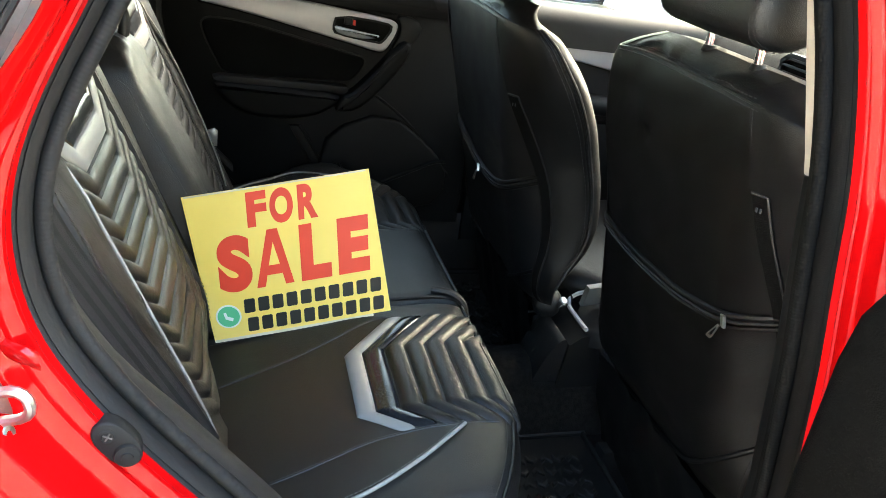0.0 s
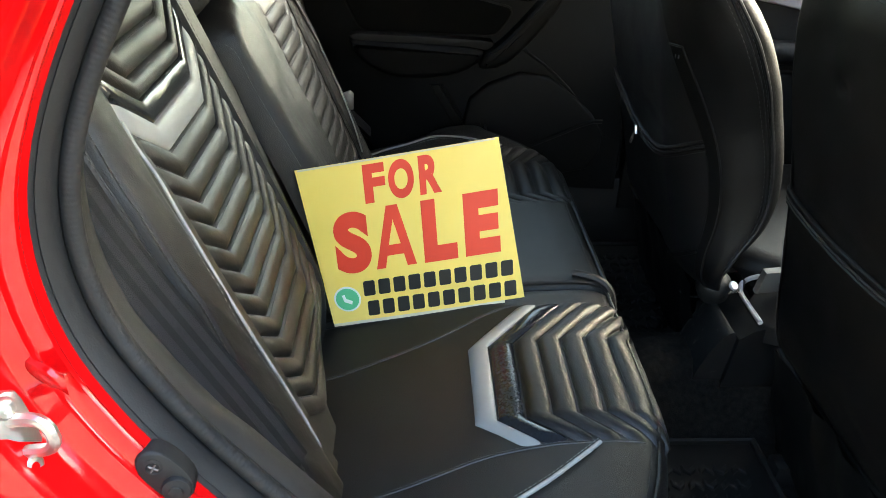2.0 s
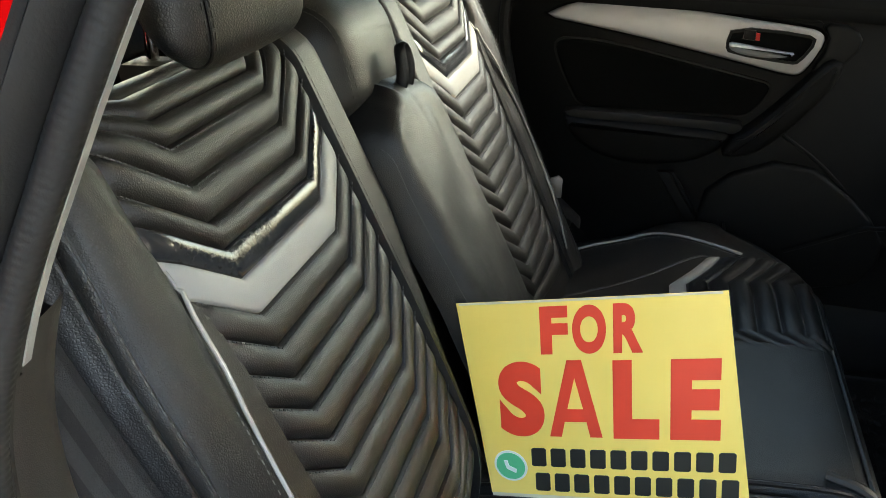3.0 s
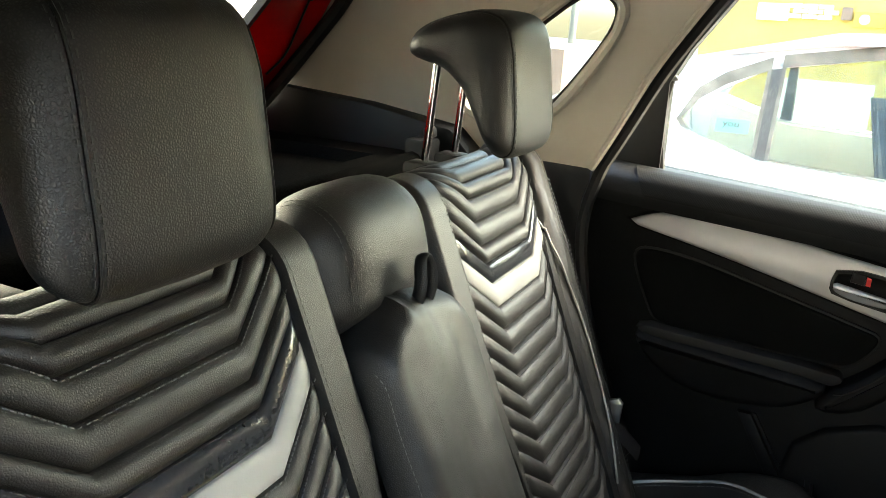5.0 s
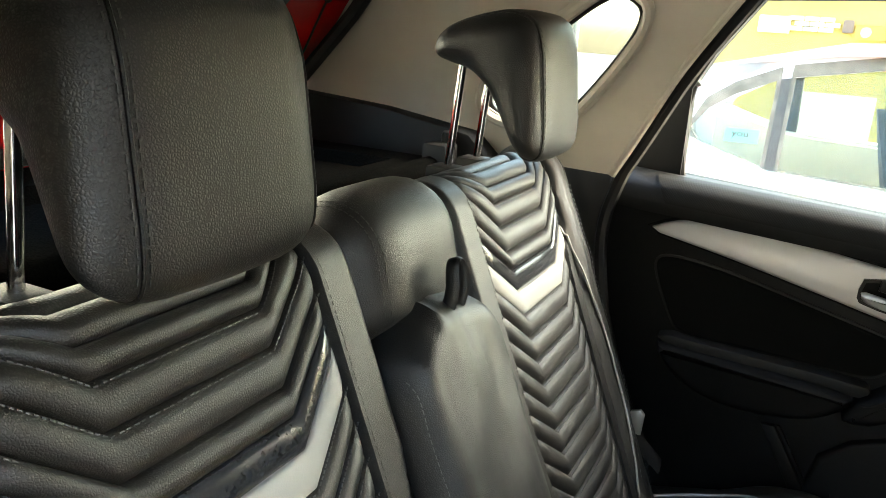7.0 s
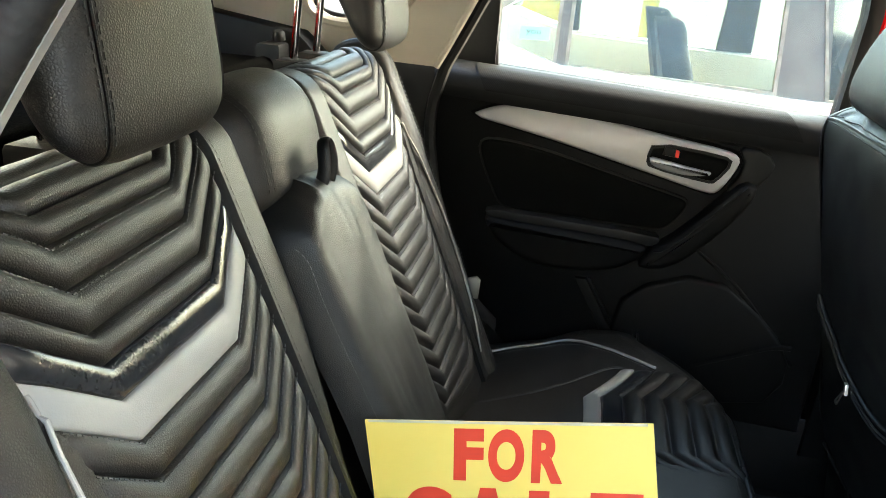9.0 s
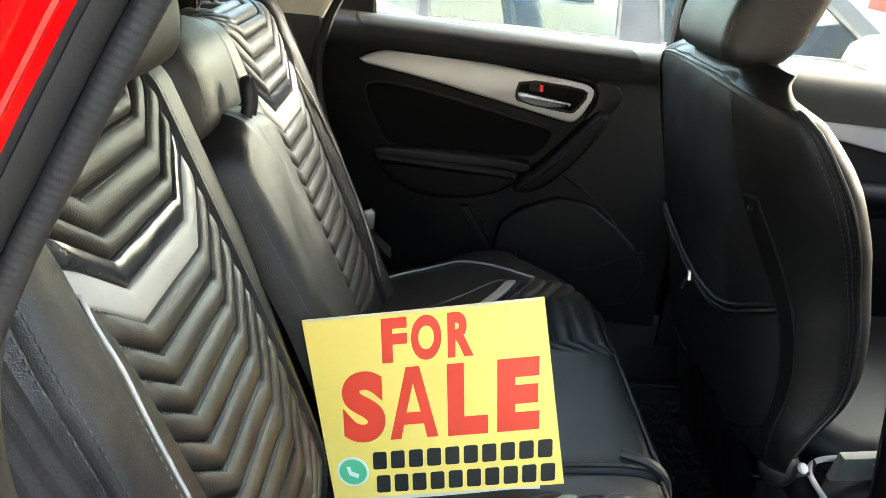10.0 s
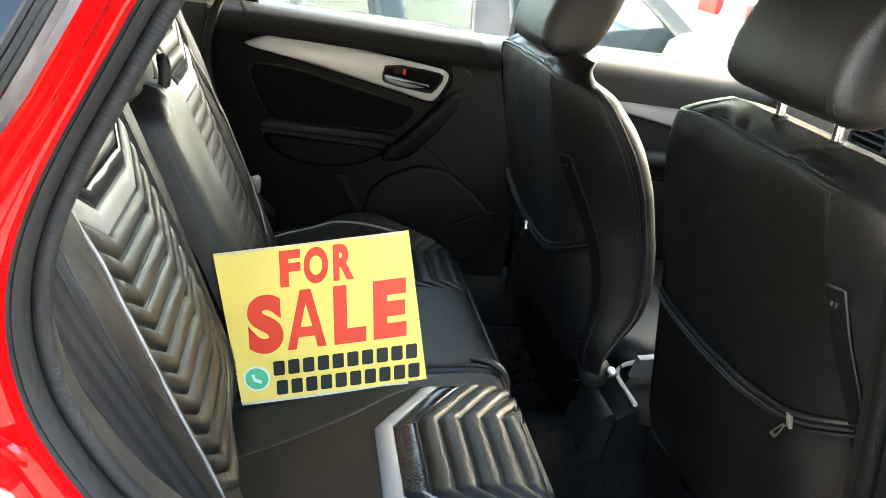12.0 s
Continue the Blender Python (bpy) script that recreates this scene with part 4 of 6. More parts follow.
part("armrest", grid(armpad, [-1, -0.995, -0.985, -0.97, -0.95, -0.925, -0.89, -0.85] + steps(-0.8, 0.8, 33) + [0.86, 0.91, 0.95, 0.98, 1], steps(-0.04, 0.42, 34) + steps(0.426, 0.54, 32)), LEATHER, middle, "folded-up black leather armrest")
part("armrest_stitching", join(*[dashes([armpad(u, s) + BN * 0.001 for s in steps(0.0, 0.46, 60)], 0.005, 0.002, 0.0006) for u in (-0.93, 0.86)]), THREAD, middle)
part("recess", grid(lambda u, s: back_at(0.078 + u * 0.115, s, -0.035), steps(-1, 1, 3), steps(-0.05, 0.6, 5)), LEATHER_DULL, middle)
lp = smooth_line([back_at(0.070, 0.488, 0.020), back_at(0.069, 0.515, 0.044), back_at(0.072, 0.543, 0.050), back_at(0.083, 0.552, 0.050), back_at(0.093, 0.542, 0.050), back_at(0.096, 0.515, 0.044), back_at(0.094, 0.488, 0.022)], 2)
part("pull_loop", tube(lp, 0.0034, 10, False, 2.4, up=BN), LEATHER, middle, "black leather pull loop")


# ---- rear cushion ----
def cush_z(x):
    return interp(x, [(-0.02, 0.573), (0.04, 0.586), (0.10, 0.602), (0.18, 0.622), (0.26, 0.641), (0.34, 0.654), (0.42, 0.659), (0.47, 0.655)])


CX, CR = 0.445, 0.05


def cush_at(x, y, h=0.0):
    """A point of the cushion: x is the way forward along the cover, which rolls down over the front edge."""
    back = 0.085 * (max(0.0, -0.33 - y) / 0.27) ** 2 + 0.085 * (max(0.0, y - 0.42) / 0.22) ** 2
    p = cush_flat(x, y, h)
    p.x -= min(0.14, back) * max(0.0, min(1.0, (x - 0.15) / 0.28))
    return p


def cush_flat(x, y, h=0.0):
    if x <= CX:
        return Vector((x, y, cush_z(x) + h))
    a = (x - CX) / CR
    zc = cush_z(CX) - CR
    if a < 1.5:
        return Vector((CX + (CR + h) * math.sin(a), y, zc + (CR + h) * math.cos(a)))
    d = x - CX - CR * 1.5
    return Vector((CX + (CR + h) * math.sin(1.5) - d * 0.12, y, zc + (CR + h) * math.cos(1.5) - d))


cushion = bench


def section(y0, y1, crown, edge0, edge1):
    cols = [0, 0.004, 0.012, 0.025, 0.05, 0.08] + steps(0.12, 0.88, 16) + [0.92, 0.95, 0.975, 0.988, 0.996, 1]

    def fn(u, x):
        y = y0 + (y1 - y0) * u
        d0, d1 = (y - y0), (y1 - y)
        h = crown
        if edge0:
            h -= edge0 * max(0.0, 1 - d0 / 0.06) ** 2.2
        if edge1:
            h -= edge1 * max(0.0, 1 - d1 / 0.06) ** 2.2
        h -= 0.02 * max(0.0, 1 - d0 / 0.012) ** 2 + 0.02 * max(0.0, 1 - d1 / 0.012) ** 2
        return cush_at(x, y, h + 0.0015 * noise.noise((x * 9, y * 9, 4.2)))

    return grid(fn, cols, steps(-0.03, CX, 30) + steps(CX + 0.008, CX + CR * 1.5, 12) + [CX + 0.12, CX + 0.28])


def cush_f(a):
    return 0.92 * max(0.0, a - 0.062) + 1.12 * max(0.0, -a - 0.105)


CUSH_LINES = [0.236, 0.266, 0.304, 0.339, 0.374, 0.410, 0.446, 0.482, 0.515]


def quilted_section(c, y0, y1, out, e0, e1):
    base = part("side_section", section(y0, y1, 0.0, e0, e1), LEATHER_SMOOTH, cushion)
    stitch = []
    us = sorted(set([round(x, 4) for x in steps(-PANEL, PANEL, 27)] + [-0.105, 0.062]))
    for i in range(len(CUSH_LINES) - 1):
        lo, hi = CUSH_LINES[i], CUSH_LINES[i + 1]
        kind = "grey" if i == 0 else ("gloss" if i == 1 else "rib")
        amp = {"gloss": 0.005, "grey": 0.006, "rib": 0.007}[kind]

        def rib(a, t, lo=lo, hi=hi, amp=amp, kind=kind):
            f = cush_f(a)
            end = 0.50
            x0, x1 = min(lo + f, end), min(hi + f, end)
            e = min(1.0, (PANEL - abs(a)) / 0.012)
            prof = (1 - abs(2 * t - 1) ** 2.3) ** 0.62 if kind == "rib" else math.sin(math.pi * t) ** 0.28
            wob = 0.0012 * noise.noise((a * 22, lo * 40, c * 5 + t))
            return cush_at(x0 + (x1 - x0) * t, c + a, -0.004 + (amp + 0.004 + wob) * prof * (0.25 + 0.75 * e ** 0.6))

        part({"gloss": "gloss_band", "grey": "grey_band", "rib": "quilted_rib"}[kind], grid(rib, us, RIB_STEPS),
             {"gloss": PIANO, "grey": GREY_LEATHER, "rib": LEATHER}[kind], base,
             {"gloss": "shiny black accent band", "grey": "pale grey leather accent band", "rib": ""}[kind])
        if kind == "rib":
            stitch.append(dashes([cush_at(min(lo + cush_f(a), 0.5) + 0.003, c + a, 0.001) for a in us], 0.0035, 0.0018, 0.0007))
    part("quilt_stitching", join(*stitch), THREAD_GREY, base)
    # seams that run forward on both sides of the plain rear field
    seam_in = smooth_line([Vector((0.0, c + 0.055, 0)), Vector((0.12, c + 0.08, 0)), Vector((0.20, c + 0.11, 0)), Vector((0.30, c + PANEL, 0)), Vector((0.33, c + PANEL, 0))], 2)
    seam_out = smooth_line([Vector((0.0, c - 0.222, 0)), Vector((0.066, c - 0.209, 0)), Vector((0.16, c - 0.192, 0)), Vector((0.273, c - PANEL, 0)), Vector((0.46, c - PANEL, 0))], 2)
    part("field_seam", join(*[tube([cush_at(p.x, p.y, 0.0002) for p in line], 0.0012, 6) for line in (seam_in, seam_out)]), THREAD_GREY, base)
    part("field_stitching", join(*[dashes([cush_at(p.x, p.y + 0.004, 0.001) for p in line], 0.004, 0.002, 0.0005) for line in (seam_in, seam_out)]), THREAD, base)
    pl = [(0.40, 0.166), (0.365, 0.20), (0.329, 0.232), (0.257, 0.271), (0.20, 0.281), (0.15, 0.283), (0.087, 0.278), (0.03, 0.262), (0.0, 0.25)]
    ppts = smooth_line([cush_at(x, c + a * out, 0.0035) for x, a in pl], 2)
    part("piping", tube(ppts, 0.0030, 8), PIPING, base, "cream welt piping")
    part("piping_stitching", dashes(smooth_line([cush_at(x, c + (a - 0.012) * out, 0.001) for x, a in pl], 2), 0.004, 0.003, 0.0006), THREAD_LIGHT, base)
    edge = [cush_at(CX + 0.035, y, 0.003) for y in steps(y0 + 0.03, y1 - 0.01, 30)]
    part("front_welt", tube(edge, 0.003, 6), LEATHER, base)
    part("front_stitching", dashes([p + Vector((-0.012, 0, 0.006)) for p in edge], 0.005, 0.002, 0.0006), THREAD, base)


CCN, CCF = -0.268, 0.407
quilted_section(CCN, -0.635, -0.055, -1, 0.10, 0.0)
quilted_section(CCF, 0.282, 0.775, 1, 0.0, 0.10)
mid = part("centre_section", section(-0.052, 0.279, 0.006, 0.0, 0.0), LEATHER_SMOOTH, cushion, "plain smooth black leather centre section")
part("front_welt", tube([cush_at(CX + 0.03, y, 0.010) for y in steps(-0.045, 0.27, 20)], 0.0035, 6), LEATHER, mid)
part("side_welt", tube([cush_at(x, -0.050, 0.003) for x in steps(0.0, CX + 0.05, 24)], 0.0035, 6), LEATHER, mid)
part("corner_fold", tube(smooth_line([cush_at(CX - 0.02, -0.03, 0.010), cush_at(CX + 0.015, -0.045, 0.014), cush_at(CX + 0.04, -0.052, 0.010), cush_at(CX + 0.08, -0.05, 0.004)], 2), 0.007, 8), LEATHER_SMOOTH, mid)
part("front_stitching", dashes([cush_at(CX + 0.015, y, 0.0075) for y in steps(-0.04, 0.27, 20)], 0.005, 0.002, 0.0006), THREAD, mid)

# ---- rear headrests ----
HR = [(-0.281, 1.345), (-0.280, 1.366), (-0.262, 1.386), (-0.22, 1.404), (-0.175, 1.413), (-0.140, 1.404), (-0.127, 1.372), (-0.120, 1.31), (-0.114, 1.25), (-0.118, 1.226), (-0.136, 1.219),
      (-0.156, 1.233), (-0.176, 1.268), (-0.200, 1.308), (-0.225, 1.331), (-0.258, 1.338)]


def soft_pad(prof, bones, half, t0):
    """A cushion with the side outline prof, rounded towards both ends by pulling it to its bones."""
    def pull(q):
        best = None
        for (ax, az), (bx, bz) in zip(bones, bones[1:]):
            d = Vector((bx - ax, bz - az))
            t = max(0, min(1, ((q[0] - ax) * d.x + (q[1] - az) * d.y) / d.length_squared))
            m = (ax + d.x * t, az + d.y * t)
            e = (m[0] - q[0]) ** 2 + (m[1] - q[1]) ** 2
            if best is None or e < best[0]:
                best = (e, m)
        return best[1]

    def at(q, y, lift=0.0):
        t = abs(y) / half
        k = 0.0 if t <= t0 else 1 - max(0.0, 1 - ((t - t0) / (1 - t0)) ** 2.3) ** (1 / 2.3)
        k = min(0.9, k) - 0.05 * (1 - t) - lift * 22
        m = pull(q)
        return (q[0] + (m[0] - q[0]) * k, y, q[1] + (m[1] - q[1]) * k)

    ts = [-1, -0.995, -0.98, -0.95, -0.91, -0.86, -0.80, -0.72, -0.62, -0.5, -0.25, 0, 0.25, 0.5, 0.62, 0.72, 0.80, 0.86, 0.91, 0.95, 0.98, 0.995, 1]
    return grid(lambda i, k: at(prof[i], ts[k] * half), range(len(prof)), range(len(ts)), close_u=True, cap=True), at


def headrest(c, label):
    th = thing("rear_headrest", (-0.255, c, 1.19), label, "headrest", "rear headrests")
    prof = [(p.x, p.y) for p in smooth_line([Vector(q) for q in HR], 2, True)]
    data, at = soft_pad(prof, [(-0.245, 1.362), (-0.185, 1.370), (-0.160, 1.335), (-0.142, 1.262)], 0.106, 0.42)
    part("pad", ([(p[0], c + p[1], p[2]) for p in data[0]], data[1]), LEATHER, th)
    st = []
    for off in (-0.0805, -0.0725, 0.092):
        ring = [at(q, off, 0.0008) for q in prof]
        st.append(dashes([(q[0], c + q[1], q[2]) for q in ring[4:38]], 0.005, 0.002, 0.0006))
    part("pad_stitching", join(*st), THREAD, th)
    for off in (-0.0765, 0.092):
        part("pad_seam", tube([(q[0], c + q[1], q[2]) for q in [at(p, off, 0.0001) for p in prof][2:42]], 0.0016, 6), LEATHER_DULL, th)
    for k in (-0.05, 0.05):
        part("post", tube([(-0.262, c + k, 1.17), (-0.255, c + k, 1.25), (-0.248, c + k, 1.345)], 0.0058, 10), CHROME, th, "chrome headrest post")
        part("post_guide", slab([(-0.285, c + k - 0.018), (-0.24, c + k - 0.018), (-0.236, c + k), (-0.24, c + k + 0.018), (-0.285, c + k + 0.018)], lambda u, v, h: (u, v, h), 1.172, 1.198, 0.006), PLASTIC, th, "black plastic post guide")
    return th


rear_rest = headrest(-0.276, "raised black leather headrest on chrome posts")
copy_thing(rear_rest, pose(-0.255, 0.392, 1.19))

def rounded(poly, n=2):
    return [(p.x, p.y) for p in smooth_line([Vector(q) for q in poly], n, True)]


# ---- the sign on the cushion ----
sign = thing("sale_sign", (0.17, -0.08, 0.62), "yellow cardboard sign with red sale lettering leaning on the rear seat", "sign")
SO = Vector((0.021, -0.071, 0.593))
SU2 = Vector((0.9757, -0.0669, 0.2085)).normalized()
SV2 = Vector((-0.1969, 0.1483, 0.9691))
SV2 = (SV2 - SU2 * SV2.dot(SU2)).normalized()
SN2 = SU2.cross(SV2) * 1.0
if SN2.y > 0:
    SN2 = -SN2
SW, SH, LEAN = 0.322, 0.270, 0.115


def on_sign(u, v, h):
    return SO + SU2 * u + SV2 * v + SN2 * (h + 0.0012 * math.sin(math.pi * u / SW))


def sheet(u0, u1, v0, v1, h0, h1):
    n = 12
    poly = [(u0 + (u1 - u0) * i / n, v0) for i in range(n + 1)] + [(u0 + (u1 - u0) * i / n, v1) for i in range(n, -1, -1)]
    return slab(poly, on_sign, h0, h1, 0.0005, 1)


part("board", grid(lambda u, v: on_sign(u, v, 0.0015), steps(0, SW, 17), steps(0, SH, 9)), CARD, sign)
part("backing", sheet(0.0, 0.289, -0.0060, SH - 0.002, -0.004, 0.0008), CARD_EDGE, sign, "pale card backing with worn edges")
part("top_strip", sheet(0.004, SW - 0.006, SH - 0.0035, SH - 0.0005, 0.0012, 0.0020), CARD_EDGE, sign)


def glyphs(text, weight):
    """The outline of a word, its width and height scaled to one."""
    cu = bpy.data.curves.new("word", "FONT")
    cu.body, cu.size, cu.offset = text, 1.0, weight
    tmp = bpy.data.objects.new("word", cu)
    scene.collection.objects.link(tmp)
    dg = bpy.context.evaluated_depsgraph_get()
    me = bpy.data.meshes.new_from_object(tmp.evaluated_get(dg))
    bpy.data.objects.remove(tmp)
    xs, ys = [q.co.x for q in me.vertices], [q.co.y for q in me.vertices]
    x0, x1, y0, y1 = min(xs), max(xs), min(ys), max(ys)
    out = [((q.co.x - x0) / (x1 - x0), (q.co.y - y0) / (y1 - y0)) for q in me.vertices]
    faces = [tuple(p.vertices) for p in me.polygons]
    bpy.data.meshes.remove(me)
    return out, faces


def lettering(name, text, u, v, width, height, mat, weight):
    at, faces = glyphs(text, weight)
    verts = [on_sign(u + a * width + LEAN * b * height, v + b * height, 0.0024) for a, b in at]
    return part(name, (verts, faces), mat, sign, smooth=False)


def letter_a(u, v, w, h):
    """A heavy capital A from its two legs and the bar."""
    leg = [(0, 0), (0.23, 0), (0.295, 0.2), (0.352, 0.37), (0.5, 0.77), (0.5, 1), (0.365, 1)]
    other = [(1 - a, b) for a, b in reversed(leg)]
    bar_ = [(0.295, 0.2), (0.705, 0.2), (0.648, 0.37), (0.352, 0.37)]
    data = join(*[([on_sign(u + a * w + LEAN * b * h, v + b * h, 0.0024) for a, b in poly], [tuple(range(len(poly)))]) for poly in (leg, other, bar_)])
    return part("letter", data, INK_RED, sign, smooth=False)


letter_a(0.0935, 0.0865, 0.0665, 0.1045)
for ch, u, w in (("F", 0.0993, 0.0345), ("O", 0.1390, 0.0405), ("R", 0.1877, 0.0345)):
    lettering("letter", ch, u, 0.1990, w, 0.0625, INK_RED, 0.05)
for ch, u, w in (("S", 0.0285, 0.0590), ("L", 0.1732, 0.0545), ("E", 0.2402, 0.0565)):
    lettering("letter", ch, u, 0.0855, w, 0.1045, INK_RED, 0.06)
for v in (0.0425, 0.0065):
    for k in range(10):
        u = 0.0625 + k * 0.02535
        bar_poly = [(u + a * 0.0195 + LEAN * b * 0.0265, v + b * 0.0265) for a, b in ((0.12, 0), (0.88, 0), (1, 0.08), (1, 0.92), (0.88, 1), (0.12, 1), (0, 0.92), (0, 0.08))]
        part("digit_bar", slab(bar_poly, on_sign, 0.001, 0.0025, 0.0004, 1, back=False), INK_BLACK, sign)
LX, LV = 0.0335, 0.0415
for rad, lift, ink in ((0.0225, 0.0022, INK_WHITE), (0.0195, 0.0028, INK_GREEN)):
    disc = [(LX + rad * math.cos(a), LV + rad * math.sin(a)) for a in [2 * math.pi * i / 28 for i in range(28)]]
    part("logo_disc", slab(disc, on_sign, 0.001, lift, 0.0003, 1, back=False), ink, sign)
part("logo_bar", slab([(LX - 0.008, LV + 0.008), (LX - 0.003, LV + 0.009), (LX - 0.002, LV + 0.001), (LX + 0.008, LV - 0.004), (LX + 0.006, LV - 0.010), (LX - 0.006, LV - 0.004)], on_sign, 0.0025, 0.0034, 0.0003, 1, back=False), INK_WHITE, sign)


# ---- seat belts ----
belt = thing("seat_belt", (-0.05, -0.575, 0.9), "grey woven seat belt with darker stripes beside the seat", "seat belt")
BL = smooth_line([Vector((-0.215, -0.562, 1.25)), Vector((-0.155, -0.562, 1.113)), Vector((-0.134, -0.562, 1.06)), Vector((-0.109, -0.562, 1.0)), Vector((-0.058, -0.562, 0.905)), Vector((0.0, -0.562, 0.80)), Vector((0.030, -0.562, 0.74))], 2)


def web(off, width, lift):
    rows = []
    for i, p in enumerate(BL):
        d = (BL[min(i + 1, len(BL) - 1)] - BL[max(i - 1, 0)]).normalized()
        across = Vector((-0.25, -0.95, -0.08)).normalized()
        nrm = across.cross(d).normalized()
        rows.append((p, across, nrm if nrm.x > 0 else -nrm))
    return grid(lambda i, k: rows[i][0] + rows[i][1] * (off + width * (k - 0.5)) + rows[i][2] * lift, range(len(rows)), [0, 0.5, 1])


part("webbing", web(0, 0.058, 0), WEBBING, belt)
for o in (-0.0265, -0.009, 0.009, 0.0265):
    part("stripe", web(o, 0.0085 if abs(o) < 0.02 else 0.005, 0.0008), WEBBING_DARK, belt)
part("buckle", slab(rounded([(-0.009, -0.032), (0.009, -0.032), (0.010, 0.016), (0.005, 0.024), (-0.005, 0.024), (-0.010, 0.016)], 1), lambda u, v, h: (0.004 + u - v * 0.42, -0.518 - h, 0.772 + v), -0.004, 0.006, 0.003), PLASTIC, belt, "black plastic buckle")
part("tongue_slot", tube([(0.004 - 0.42 * v, -0.5255, 0.772 + v) for v in (0.012, 0.0, -0.018)], 0.0022, 6), DULL_STEEL, belt, "steel tongue")

anchor = thing("belt_buckle", (0.0, 0.63, 0.75), "steel seat belt tongue hanging beside the seat back", "belt buckle")
part("tongue", slab([(-0.010, -0.02), (0.010, -0.02), (0.012, 0.018), (0.004, 0.026), (-0.012, 0.02)], lambda u, v, h: (0.004 + u, 0.625 - h, 0.748 + v), -0.004, 0.004, 0.002), STEEL, anchor)
part("strap", tube([(0.0, 0.628, 0.74), (0.012, 0.635, 0.71), (0.05, 0.66, 0.66)], 0.018, 8, False, 0.15), WEBBING_DARK, anchor, "dark webbing strap")

# ---- parcel shelf behind the seat ----
shelf = thing("parcel_shelf", (-0.5, 0.08, 1.12), "charcoal carpeted parcel shelf with a shallow tray", "parcel shelf")
part("board", grid(lambda u, v: (u, 0.08 + v * 0.57, 1.150 - 0.022 * (1 if (-0.69 < u < -0.48 and abs(v) < 0.86) else 0)), [-0.80, -0.72, -0.698, -0.685, -0.6, -0.54, -0.49, -0.475, -0.43, -0.41], [-1, -0.9, -0.865, -0.85, -0.5, 0, 0.5, 0.85, 0.865, 0.9, 1]), SHELF, shelf)
part("front_lip", tube([(-0.415, y, 1.138) for y in steps(-0.47, 0.63, 9)], 0.022, 10), SHELF, shelf)
part("side_ledge", slab([(-0.80, 1.10), (-0.34, 1.06), (-0.33, 1.16), (-0.37, 1.20), (-0.55, 1.228), (-0.80, 1.248)], lambda u, v, h: (u, 0.72 - h, v), 0.0, 0.06, 0.012), PLASTIC, shelf, "black plastic shelf support")
part("side_block", box(-0.40, -0.34, 0.66, 0.72, 1.05, 1.16, 0.008), PLASTIC, shelf)
part("hinge_block", box(-0.43, -0.385, 0.60, 0.65, 1.12, 1.182, 0.006), PLASTIC, shelf)
part("pivot_pin", lathe([(0.012, 0), (0.012, 0.012), (0.008, 0.018)], (-0.40, 0.64, 1.185), (0, -0.2, 1), 14), PLASTIC, shelf)


# ---- front seats ----
SEAT_W = [(0.02, 0.212), (0.06, 0.25), (0.11, 0.274), (0.2, 0.284), (0.35, 0.28), (0.5, 0.278), (0.66, 0.294), (0.77, 0.308), (0.85, 0.307), (0.92, 0.29), (0.955, 0.267), (0.98, 0.237), (1.0, 0.192)]
SEAT_D = [(0.02, 0.033), (0.12, 0.051), (0.19, 0.084), (0.26, 0.126), (0.34, 0.147), (0.45, 0.153), (0.6, 0.145), (0.75, 0.119), (0.85, 0.091), (0.92, 0.069), (0.96, 0.052), (1.0, 0.028)]
SEAT_ROLL = [(0.02, 0.05), (0.06, 0.022), (0.12, 0.006), (0.25, 0.0), (0.9, 0.0), (0.955, 0.004), (0.975, 0.014), (0.99, 0.030), (1.0, 0.055)]
SEAT_SEAM = [(0.05, 0.235), (0.35, 0.236), (0.58, 0.222), (0.8, 0.188), (0.92, 0.165), (0.985, 0.150)]


